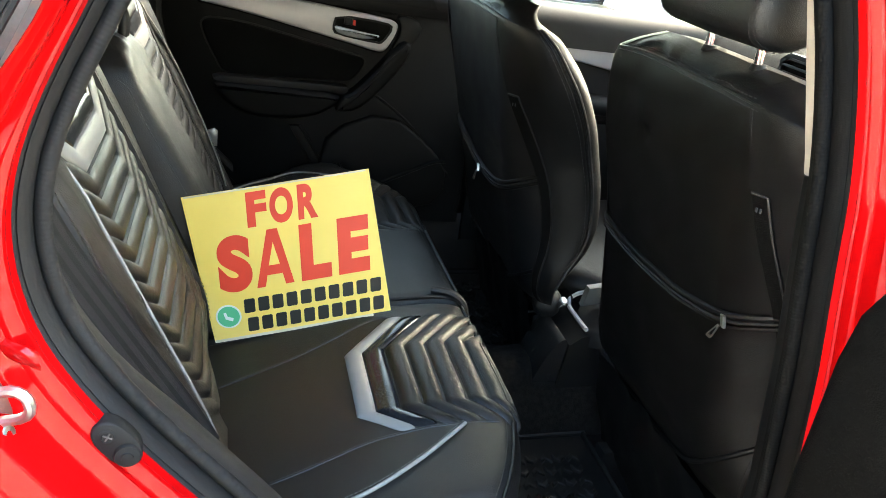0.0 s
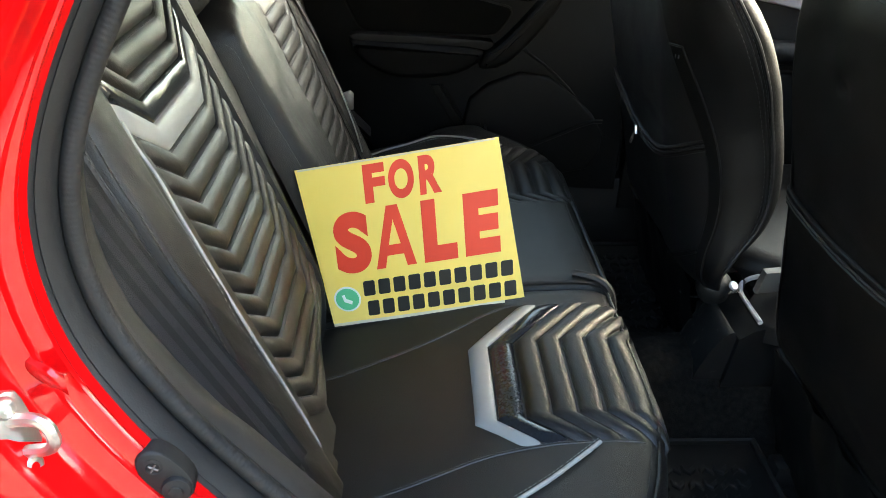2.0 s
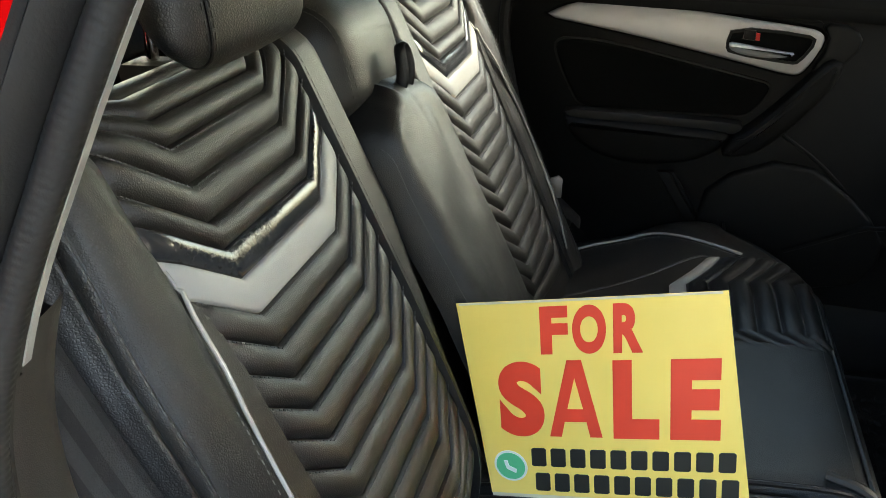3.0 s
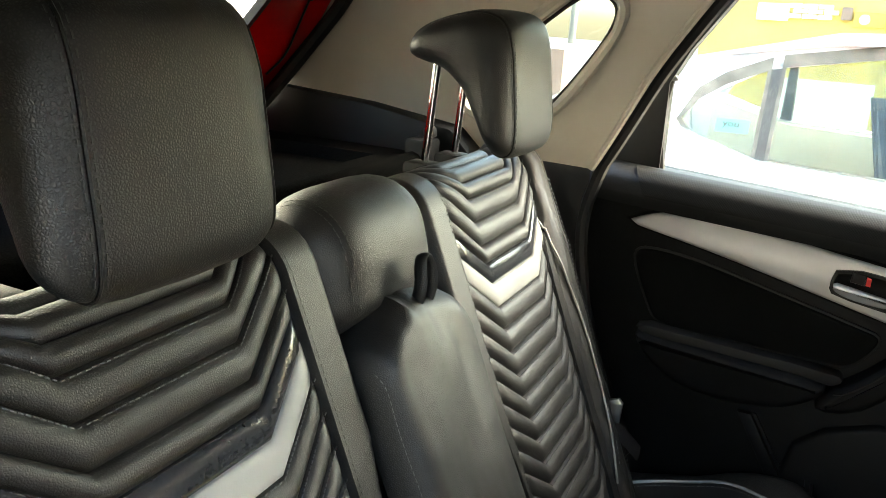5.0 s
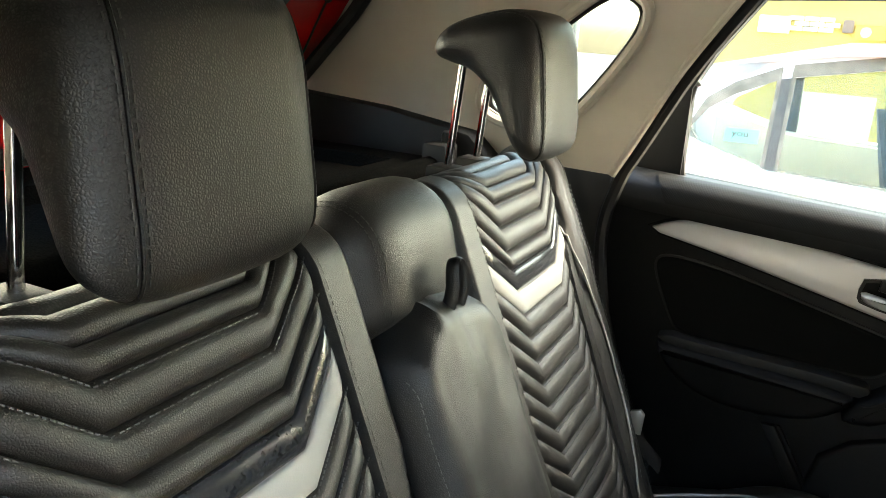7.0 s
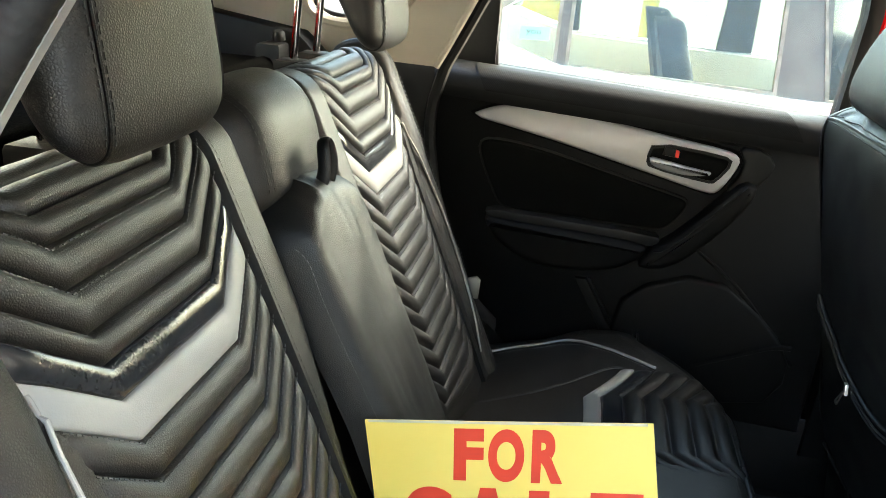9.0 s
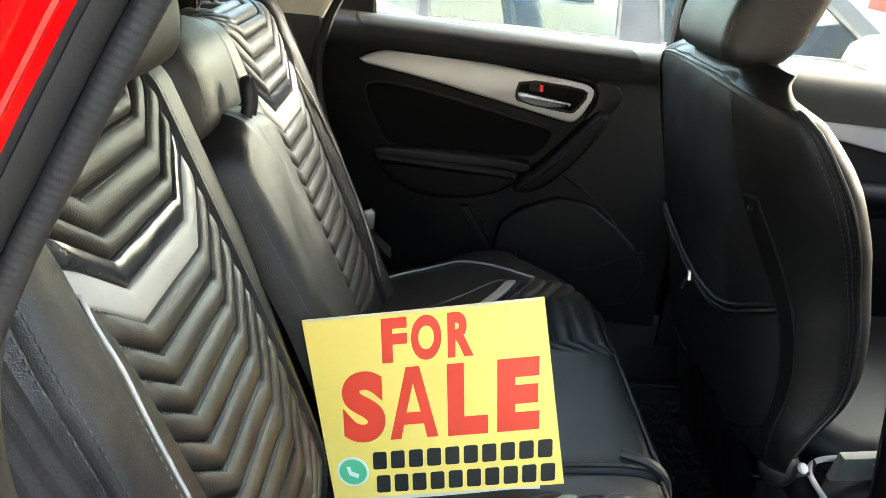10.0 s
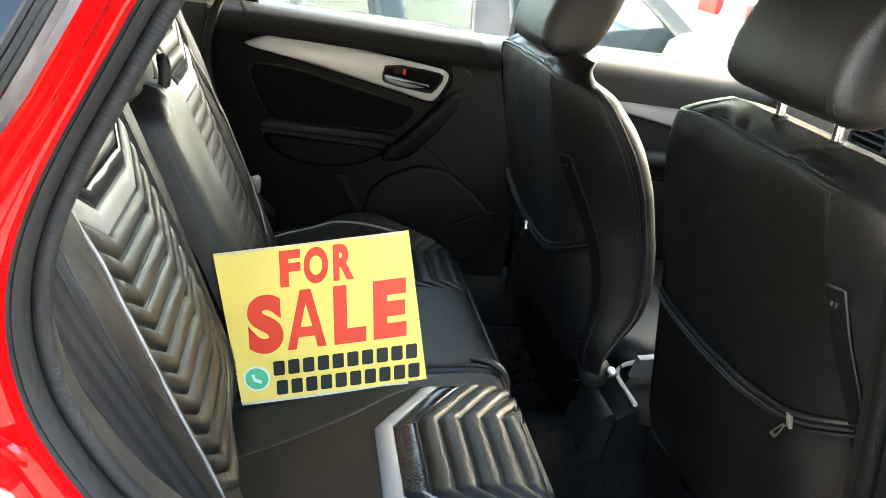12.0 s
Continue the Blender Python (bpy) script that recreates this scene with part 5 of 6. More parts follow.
def front_seat(c, bottom, top, label, dent, cover):
    """A front seat seen from behind: a flat back panel whose sides sweep forward to a stitched rim."""
    b, t = Vector((bottom[0], c, bottom[1])), Vector((top[0], c, top[1]))
    ln = (t - b).length
    up = (t - b).normalized()
    fore = Vector((up.z, 0, -up.x))
    th = thing("car_seat", (b.x + 0.1, c, 0.30), label, "car seat", "front seats")

    def at(l, f, depth):
        fall = 0.35 * max(0.0, depth - ease(f, SEAT_ROLL) - 0.008) * max(0.0, min(1.0, (f - 0.90) / 0.09)) + 0.008 * max(0.0, (abs(l) - 0.11) / 0.09) ** 2 * max(0.0, min(1.0, (f - 0.95) / 0.05))
        return b + up * (f * ln - fall) + Vector((0, l, 0)) + fore * depth

    def rear(l, f, h=0.0):
        """A point of the rear cover, l across from the middle, f of the height, h proud."""
        w, d = ease(f, SEAT_W), ease(f, SEAT_D)
        k = 0.5 if l < 0 else 0.8
        u = max(0.0, min(1.0, (abs(l) / w - k) / (1 - k)))
        v = 1 - (1 - u ** 1.7) ** (1 / 1.7)
        wob = 0.004 * noise.noise((l * 6, f * 5, c * 3)) + 0.0022 * noise.noise((l * 17 + f * 9, f * 15, c * 5 + 2))
        wob += 0.0035 * max(0.0, noise.noise((l * 9 - f * 30, f * 24, c * 7))) * (math.exp(-((f - 0.5) / 0.05) ** 2) + math.exp(-((f - 0.15) / 0.06) ** 2))
        if dent:
            wob += 0.006 * math.exp(-(((l - 0.112) / 0.012) ** 2 + ((f - 0.789) / 0.014) ** 2)) - 0.005 * math.exp(-(((l - 0.118) / 0.035) ** 2 + ((f - 0.835) / 0.035) ** 2))
        if f > 0.966:
            # gathers of the cover above the top seam
            for l0 in (0.125, -0.125):
                r = math.hypot((l - l0) / 0.085, (f - 0.966) / 0.034)
                wob -= 0.0035 * math.sin(min(r, 1.0) * 3 * math.pi + 3 * noise.noise((l * 8, f * 20, c))) * max(0.0, 1 - r) ** 0.3 * min(1.0, (f - 0.966) / 0.006)
        return at(l, f, ease(f, SEAT_ROLL) + d * v - h + wob * (1 - u))

    def flank(sg, a, f, h=0.0):
        """A point of the side, a from 0 at the seam to 1 at the rim."""
        w, d = ease(f, SEAT_W), ease(f, SEAT_D)
        k = 0.5 if sg < 0 else 0.8
        start = math.asin(max(0.0, min(1.0, (ease(f, SEAT_SEAM) / w - k) / (1 - k))) ** 0.85) * 2 / math.pi if sg < 0 else 0.0
        a = start + (1 - start) * a
        u, v = math.sin(a * math.pi / 2) ** (2 / 1.7), 1 - math.cos(a * math.pi / 2) ** (2 / 1.7)
        puff = 0.006 * math.sin(math.pi * a) + 0.0035 * noise.noise((a * 5, f * 7, c * 3 + sg))
        return at(sg * ((k + (1 - k) * u) * w + (puff + h) * a), f, ease(f, SEAT_ROLL) + d * v - (puff + h) * (1 - a))

    def ring(i, f):
        w, d = ease(f, SEAT_W), ease(f, SEAT_D)
        roll = ease(f, SEAT_ROLL)
        if i < 24:
            return rear(w * 0.5 * (i / 12 - 1), f)
        if i < 48:
            return flank(1, (i - 24) / 24, f)
        if i < 60:
            k = (i - 48) / 12
            return at(w * (1 - 0.06 * k - 0.94 * k ** 3), f, roll + d + 0.045 * math.sin(k * math.pi / 2) * min(1, d / 0.1))
        if i < 72:
            k = 1 - (i - 60) / 12
            return at(-w * (1 - 0.06 * k - 0.94 * k ** 3), f, roll + d + 0.045 * math.sin(k * math.pi / 2) * min(1, d / 0.1))
        return flank(-1, 1 - (i - 72) / 24, f)

    fs = steps(0.02, 0.9, 76) + [0.915, 0.93, 0.945, 0.955] + steps(0.96, 1.0, 22)
    back = part("back_panel", grid(lambda i, f: rear(-ease(f, SEAT_SEAM) + (ease(f, SEAT_SEAM) + 0.8 * ease(f, SEAT_W)) * i / 80, f), range(81), fs), cover, th)
    part("side_cover", grid(ring, range(24, 97), fs), VINYL, th)
    part("top_cap", ([ring(i, 1.0) for i in range(96)], [tuple(range(96))]), LEATHER_DULL, th)
    seam = [rear(-ease(f, SEAT_SEAM), f, 0.0004) for f in steps(0.06, 0.972, 50)]
    part("flank_seam", tube(seam, 0.0016, 6), RUBBER, back)
    part("flank_stitching", dashes([p + Vector((0, -0.0045, 0)) - fore * 0.0008 for p in seam], 0.005, 0.002, 0.0007), THREAD_SEAT, back)
    for sg in (-1, 1):
        part("rim_welt", tube([flank(sg, 0.965, f, 0.001) for f in steps(0.14, 0.955, 60)], 0.0034, 7), LEATHER, back)
        part("rim_groove", tube([flank(sg, 0.86, f, 0.0) for f in steps(0.16, 0.955, 60)], 0.0016, 6), RUBBER, back)
        part("rim_stitching", join(*[dashes([flank(sg, a, f, 0.0012) for f in steps(0.16, 0.955, 60)], 0.005, 0.002, 0.0007) for a in (0.80, 0.91)]), THREAD_SEAT, back)
    brow = [(q, 0.966 - 0.014 * abs(q / 0.235) ** 4) for q in steps(-0.235, 0.235, 60)]
    part("top_seam", tube([rear(l, f, 0.0006) for l, f in brow], 0.0028, 6), LEATHER, back)
    part("top_stitching", join(*[dashes([rear(l, f + o, 0.0018) for l, f in brow], 0.005, 0.002, 0.0008) for o in (-0.008, 0.008)]), THREAD_SEAT, back)
    return th, back, rear, flank, fore


def pocket(back, rear, flank, zipline, hem, zip_l, tag_f, strip_w):
    """Zipped pocket, the strip of hook tape beside the seam, and the hem at the foot."""
    hi = [rear(l, ease(l, zipline), 0.0045) for l in steps(zipline[0][0], zipline[-1][0], 40)]
    part("pocket_edge", tube(hi, 0.0050, 8), LEATHER_DULL, back)
    part("zip_teeth", tube([p + Vector((-0.0015, 0, -0.0085)) for p in hi], 0.0026, 6), RUBBER, back)
    part("zip_tape", tube([p + Vector((0.001, 0, -0.016)) for p in hi], 0.0034, 6), LEATHER_DULL, back)
    lo = [rear(l, ease(l, hem), 0.004) for l in steps(hem[0][0], hem[-1][0], 40)]
    part("pocket_hem", tube(lo, 0.0045, 8), LEATHER_DULL, back)
    z = rear(zip_l, ease(zip_l, zipline), 0.012) + Vector((0, 0, -0.008))
    pull = part("zip_pull", slab([(-0.0045, -0.008), (0.0045, -0.008), (0.0035, 0.008), (-0.0035, 0.008)], lambda u, v, h: z + Vector((-h, u - 0.4 * v, -v)), -0.002, 0.003, 0.0012, 2), STEEL, back, "metal zip slider")
    tab = [(-0.0025, 0.008), (0.0025, 0.008), (0.0060, 0.034), (0.0050, 0.037), (-0.0050, 0.037), (-0.0060, 0.034)]
    hole = [(-0.0012, 0.013), (0.0012, 0.013), (0.0038, 0.030), (0.0030, 0.032), (-0.0030, 0.032), (-0.0038, 0.030)]
    part("tab", ring_plate(tab, hole, lambda u, v, h: z + Vector((-h - 0.001, u + v * 0.55, -v)), 0.0, 0.002), STEEL, pull)
    def edge(f, k):
        return flank(-1, 0.03 + k * strip_w / 0.18, f, 0.004)
    part("touch_strip", grid(lambda k, f: edge(f, k), steps(0, 1, 5), steps(0.08, tag_f, 30)), DOOR_CARD, back, "black hook tape strip")
    part("strip_edge", tube([edge(f, 1) for f in steps(0.08, tag_f, 30)] + [edge(tag_f, k) for k in (0.75, 0.5, 0.25, 0)], 0.0022, 6), LEATHER, back)
    for k in (0.28, 0.52):
        part("strip_dot", slab([(-0.0022, -0.003), (0.0022, -0.003), (0.0022, 0.003), (-0.0022, 0.003)], lambda u, v, h, k=k: edge(tag_f - 0.028, k) + Vector((-h - 0.001, u, v)), 0, 0.001, 0.0003, 1), THREAD_SEAT, back)


drv, dback, drear, dflank, dfore = front_seat(-0.335, (0.775, 0.50), (0.674, 1.202), "black vinyl covered front seat with a zipped back pocket", True, LEATHER_DULL)
pocket(dback, drear, dflank, [(-0.235, 0.574), (-0.175, 0.541), (-0.042, 0.507), (0.095, 0.497), (0.235, 0.515)], [(-0.25, 0.285), (-0.2, 0.205), (-0.12, 0.11), (-0.03, 0.06), (0.08, 0.045), (0.14, 0.05), (0.22, 0.098)], -0.175, 0.815, 0.022)
pas, pback, prear, pflank, pfore = front_seat(0.345, (0.690, 0.50), (0.545, 1.185), "black vinyl covered front seat set further back with a zipped pocket", False, LEATHER)
pocket(pback, prear, pflank, [(-0.235, 0.50), (-0.15, 0.45), (-0.05, 0.422), (0.05, 0.428), (0.14, 0.47), (0.21, 0.52)], [(-0.24, 0.19), (-0.17, 0.13), (-0.05, 0.06), (0.1, 0.06), (0.21, 0.10)], 0.02, 0.752, 0.030)


def seat_base(th, c, x0):
    part("seat_pad", slab([(p.x, p.y) for p in smooth_line([Vector(q) for q in [(x0, c - 0.24), (x0 + 0.42, c - 0.26), (x0 + 0.5, c - 0.2), (x0 + 0.5, c + 0.2), (x0 + 0.42, c + 0.26), (x0, c + 0.24)]], 1, True)],
                          lambda u, v, h: (u, v, h + 0.06 * (u - x0)), 0.42, 0.60, 0.04, 4), PLASTIC, th)
    part("rear_skirt", grid(lambda u, v: (x0 - 0.06 + 0.05 * v + 0.012 * noise.noise((u * 5, v * 3, c)), c + u * 0.235, 0.56 - 0.23 * v), steps(-1, 1, 21), steps(0, 1, 9)), LEATHER_DULL, th, "black vinyl skirt")
    part("seat_frame", box(x0 + 0.02, x0 + 0.44, c - 0.2, c + 0.2, 0.34, 0.42, 0.01), PLASTIC, th)
    for k in (-0.19, 0.19):
        part("seat_rail", box(x0 - 0.03, x0 + 0.48, c + k - 0.02, c + k + 0.02, 0.30, 0.345, 0.006), PLASTIC, th)


seat_base(drv, -0.335, 0.83)
seat_base(pas, 0.345, 0.75)
part("side_cover", slab([(0.80, 0.565), (0.90, 0.575), (0.92, 0.625), (0.81, 0.612)], lambda u, v, h: (u, 0.07 - h, v), -0.01, 0.008, 0.006), GREY_TRIM, pas, "pale grey seat side trim")


def front_headrest(c, x, z, label):
    """Thick comma-shaped headrest on two posts, with seams on its rear face."""
    th = thing("front_headrest", (x + 0.05, c, z), label, "headrest", "front headrests")
    prof = [(0.0, 0.035), (-0.012, 0.075), (-0.012, 0.13), (0.005, 0.185), (0.04, 0.205), (0.085, 0.2), (0.115, 0.16), (0.118, 0.09), (0.105, 0.03), (0.07, 0.012), (0.03, 0.015)]
    prof = [(p.x, p.y) for p in smooth_line([Vector(q) for q in prof], 2, True)]
    data, at = soft_pad(prof, [(0.052, 0.055), (0.055, 0.155)], 0.138, 0.80)
    part("pad", ([(x + p[0] + 0.35 * (p[2] - 0.05), c + p[1] * (1.0 - 0.07 * min(1, max(0, p[2]) / 0.2)), z + p[2]) for p in data[0]], data[1]), LEATHER, th)
    st = []
    for yo in (-0.122, -0.115, 0.115, 0.122):
        ring = [at(q, yo, 0.0008) for q in prof + prof[:1]]
        st.append(dashes([(x + q[0] + 0.35 * (q[2] - 0.05), c + q[1] * (1.0 - 0.07 * min(1, max(0, q[2]) / 0.2)), z + q[2]) for q in ring], 0.005, 0.002, 0.0005))
    part("pad_stitching", join(*st), THREAD, th)
    for k in (-0.062, 0.062):
        part("post", tube([(x + 0.062, c + k, z - 0.05), (x + 0.058, c + k, z + 0.03)], 0.006, 10), CHROME, th, "chrome headrest post")
        part("post_sleeve", lathe([(0.011, 0), (0.012, 0.012), (0.009, 0.018)], (x + 0.062, c + k, z - 0.03), (0, 0, 1), 12), PLASTIC, th)


front_headrest(-0.362, 0.665, 1.225, "black leather headrest on the driver's seat")
front_headrest(0.335, 0.545, 1.168, "black leather headrest on the passenger seat")

# ---- console between the front seats ----
console = thing("centre_console", (0.95, 0.08, 0.44), "black plastic centre console with a pale handbrake cover", "console")
part("body", slab([(0.74, 0.40), (1.6, 0.40), (1.6, 0.66), (1.40, 0.645), (1.25, 0.622), (1.10, 0.585), (0.98, 0.555), (0.90, 0.543), (0.82, 0.537), (0.78, 0.528), (0.755, 0.51)], lambda u, v, h: (u, 0.08 + h, v), -0.085, 0.085, 0.012), PLASTIC, console)
part("rear_cover", slab(rounded([(0.665, 0.31), (0.76, 0.31), (0.76, 0.52), (0.73, 0.515), (0.685, 0.42)], 2), lambda u, v, h: (u, 0.075 + h, v), -0.07, 0.07, 0.03, 5), SCUFFED, console, "scuffed black rear cover")
part("console_rim", tube(smooth_line([(0.782, -0.012, 0.553), (0.786, 0.05, 0.548), (0.790, 0.106, 0.543), (0.797, 0.128, 0.552), (0.822, 0.118, 0.574), (0.86, 0.070, 0.604), (0.90, 0.0, 0.628)], 2), 0.0048, 8), SILVER, console, "bright console rim")
part("well", slab(rounded([(0.79, -0.03), (0.79, 0.11), (0.92, 0.10), (0.92, -0.03)], 1), lambda u, v, h: (u, v, h + 0.35 * (u - 0.79)), 0.50, 0.540, 0.006), RUBBER, console, "black console well")
part("lever_knob", lathe([(0.030, -0.03), (0.034, -0.01), (0.033, 0.006), (0.026, 0.018), (0.014, 0.025), (0.003, 0.027)], (0.742, 0.125, 0.552), (-0.25, -0.35, 0.9), 20), LEATHER_SMOOTH, console, "rounded black lever end")
part("lever_ring", lathe([(0.008, -0.004), (0.010, 0.0), (0.008, 0.004)], (0.770, 0.098, 0.563), (0.3, -0.6, 0.7), 14), BRIGHT, console, "small bright ring")
part("worn_strap", tube(smooth_line([(0.702, 0.150, 0.505), (0.728, 0.128, 0.520), (0.758, 0.110, 0.535), (0.785, 0.100, 0.552)], 2), 0.0075, 8, False, 0.3, up=(0, 0.3, 1)), THREAD_SEAT, console, "worn grey strap")
part("gaiter", grid(lambda i, t: (0.80 - 0.075 * t + 0.012 * noise.noise((i * 0.5, t * 4, 2.0)), 0.175 - 0.17 * i / 12 + 0.01 * noise.noise((t * 5, i * 0.4, 7.0)), 0.545 - 0.22 * t + 0.02 * math.sin(i * 0.5)), range(13), steps(0, 1, 12)), LEATHER_DULL, console, "crumpled black gaiter")
part("strap", tube(smooth_line([(0.70, 0.17, 0.50), (0.74, 0.18, 0.545), (0.80, 0.17, 0.56), (0.86, 0.16, 0.555)], 2), 0.010, 6, False, 0.3), LEATHER_DULL, console, "black strap")
rail = thing("rail_cap", (0.68, 0.14, 0.30), "pale steel seat rail end", "seat rail")
part("cap", box(0.650, 0.668, 0.120, 0.138, 0.30, 0.350, 0.004), STEEL, rail)


# ---- the closed doors on the far side ----
rd = thing("rear_door", (0.28, 0.78, 0.45), "closed rear car door, black panel with a silver trim and chrome handle", "car door", "far side doors")


def dy(z):
    """The inner face of the far doors."""
    return interp(z, [(0.4, 0.76), (0.7, 0.755), (0.9, 0.75), (1.05, 0.752), (1.12, 0.775), (1.17, 0.81)])


def on_door(u, v, h):
    return (u, dy(v) - h, v)


part("lower_panel", slab([(0.02, 0.62), (0.14, 0.48), (0.70, 0.46), (0.715, 1.075), (-0.115, 1.13), (-0.128, 1.05), (-0.10, 0.90), (-0.05, 0.76)], on_door, -0.05, 0.0, 0.008), DOOR_BLACK, rd)
LEDGE = [(0, 0.749, -0.046), (0.35, 0.745, -0.034), (0.55, 0.743, -0.022), (0.75, 0.752, 0.002), (0.9, 0.775, 0.015), (1, 0.815, 0.018)]


def ledge(u, t, lift=0.0):
    """The rounded shoulder of the far rear door below the glass."""
    y, z = interp(t, [(a, b) for a, b, _ in LEDGE]), interp(t, [(a, c) for a, _, c in LEDGE])
    return (u, y - lift, 1.142 - 0.062 * (u + 0.1) + z + lift * 0.7)


part("upper_panel", grid(ledge, steps(-0.125, 0.70, 26), steps(0, 1, 14)), PLASTIC, rd)
part("belt_pad", grid(lambda u, t: ledge(u - 0.03 * t, 0.5 + 0.47 * t, 0.0022), steps(-0.02, 0.575, 26), steps(0, 1, 10)), PAD, rd, "dimpled black window ledge")
trim_poly = rounded([(-0.048, 1.063), (-0.012, 1.080), (0.035, 1.091), (0.13, 1.086), (0.231, 1.076), (0.346, 1.060), (0.445, 1.047), (0.468, 1.038), (0.472, 1.022), (0.455, 0.985), (0.440, 0.963), (0.422, 0.960),
                     (0.34, 0.980), (0.238, 1.004), (0.13, 1.029), (0.042, 1.047)], 1)
part("silver_trim", slab(trim_poly, on_door, -0.005, 0.014, 0.007, 3), SILVER, rd, "satin silver trim")
part("trim_groove", slab(inset(trim_poly, -0.005), on_door, -0.01, 0.003, 0.002), PLASTIC_DARK, rd)
bez = rounded([(0.309, 1.049), (0.440, 1.037), (0.458, 1.026), (0.432, 0.986), (0.418, 0.984), (0.308, 1.001), (0.300, 1.015)], 1)
part("handle_cup", slab(bez, on_door, 0.0, 0.0155, 0.002), PLASTIC_DARK, rd, "black handle recess")
part("handle_surround", ring_plate(inset(bez, -0.002), inset(bez, 0.003), on_door, 0.010, 0.018), PLASTIC, rd)
part("escutcheon", slab(rounded([(0.462, 1.058), (0.520, 1.052), (0.540, 1.02), (0.506, 0.975), (0.450, 0.955), (0.484, 1.02)], 1), on_door, -0.004, 0.012, 0.006, 3), PLASTIC, rd)
part("handle", slab(rounded([(0.304, 1.023), (0.33, 1.019), (0.37, 1.012), (0.405, 1.006), (0.425, 1.004), (0.412, 0.997), (0.385, 0.993), (0.35, 0.996), (0.32, 1.003), (0.306, 1.011)], 1),
                            lambda u, v, h: on_door(u, v, h + 0.45 * (v - 1.0) if h > 0.02 else h), 0.012, 0.028, 0.006, 4), BRIGHT, rd, "chrome pull handle")
part("lock_knob", slab([(0.328, 1.028), (0.350, 1.025), (0.350, 1.044), (0.330, 1.046)], on_door, 0.012, 0.022, 0.003), PLASTIC, rd)
part("lock_mark", slab([(0.351, 1.026), (0.358, 1.025), (0.358, 1.038), (0.351, 1.040)], on_door, 0.012, 0.0205, 0.001, 1), RED_MARK, rd, "red lock mark")
ins_poly = rounded([(0.02, 1.020), (-0.024, 1.016), (-0.018, 0.980), (0.012, 0.916), (0.032, 0.883), (0.10, 0.882), (0.31, 0.876), (0.352, 0.876), (0.378, 0.905), (0.394, 0.938), (0.36, 0.947), (0.221, 0.980), (0.10, 1.009)], 2)
part("insert_groove", slab(inset(ins_poly, -0.004), on_door, -0.006, 0.002, 0.001), RUBBER, rd)
part("cloth_insert", slab(ins_poly, on_door, -0.006, 0.007, 0.006, 3), PLASTIC_DARK, rd, "dark cloth door insert")
part("armrest_shelf", slab(rounded([(-0.004, 0.885), (0.10, 0.880), (0.340, 0.870), (0.352, 0.858), (0.33, 0.842), (0.10, 0.852), (0.02, 0.858)], 1), on_door, -0.002, 0.030, 0.004, 2), RUBBER, rd)
arm_poly = rounded([(0.000, 0.872), (0.031, 0.866), (0.194, 0.860), (0.318, 0.852), (0.330, 0.838), (0.308, 0.812), (0.26, 0.786), (0.18, 0.775), (0.10, 0.780), (0.045, 0.808), (0.010, 0.845)], 1)
part("armrest", slab(arm_poly, on_door, -0.002, 0.046, 0.016, 5), DOOR_BLACK, rd)
part("armrest_line", tube([on_door(u, v, 0.044) for u, v in ((0.035, 0.846), (0.10, 0.838), (0.20, 0.832), (0.29, 0.822))], 0.0016, 6), RUBBER, rd)
grip_poly = rounded([(0.334, 0.846), (0.352, 0.852), (0.387, 0.884), (0.453, 0.960), (0.484, 0.996), (0.512, 0.986), (0.486, 0.930), (0.423, 0.852), (0.372, 0.806), (0.318, 0.800), (0.314, 0.814)], 1)
part("pull_grip", slab(grip_poly, on_door, -0.002, 0.048, 0.016, 5), DOOR_BLACK, rd, "sloping black pull grip")
part("grip_line", tube(smooth_line([on_door(u, v, 0.0495) for u, v in ((0.338, 0.842), (0.356, 0.846), (0.40, 0.890), (0.46, 0.962), (0.488, 0.990))], 1), 0.0018, 6), PLASTIC, rd)
part("map_pocket", slab(rounded([(0.30, 0.74), (0.46, 0.80), (0.60, 0.70), (0.66, 0.60), (0.60, 0.50), (0.26, 0.52), (0.28, 0.64)], 1), on_door, -0.005, 0.012, 0.009, 3), DOOR_BLACK, rd)
part("pocket_rib", slab([(0.197, 0.752), (0.220, 0.752), (0.297, 0.625), (0.272, 0.622)], on_door, 0.0, 0.012, 0.003), DOOR_BLACK, rd, "raised black rib")
part("pocket_rib", slab([(0.223, 0.752), (0.229, 0.752), (0.306, 0.625), (0.300, 0.625)], on_door, 0.0, 0.007, 0.002), DOOR_BLACK, rd)
part("panel_crease", tube(smooth_line([on_door(u, v, 0.003) for u, v in ((0.425, 0.843), (0.50, 0.79), (0.56, 0.73), (0.605, 0.671), (0.652, 0.616))], 1), 0.004, 6), DOOR_BLACK, rd)
part("pocket_lip", tube(smooth_line([on_door(u, v, 0.016) for u, v in ((0.46, 0.595), (0.541, 0.631), (0.603, 0.660), (0.64, 0.662))], 1), 0.006, 6), DOOR_BLACK, rd)
part("dimple_patch", slab(rounded([(0.345, 1.076), (0.40, 1.074), (0.455, 1.062), (0.470, 1.052), (0.40, 1.060)], 1), on_door, 0.0, 0.0035, 0.001, 1), PAD, rd, "dimpled black patch")


def win_y(z):
    return interp(z, [(1.05, 0.885), (1.16, 0.865), (1.47, 0.765)])


def on_win(u, v, h):
    return (u, win_y(v) - h, v)


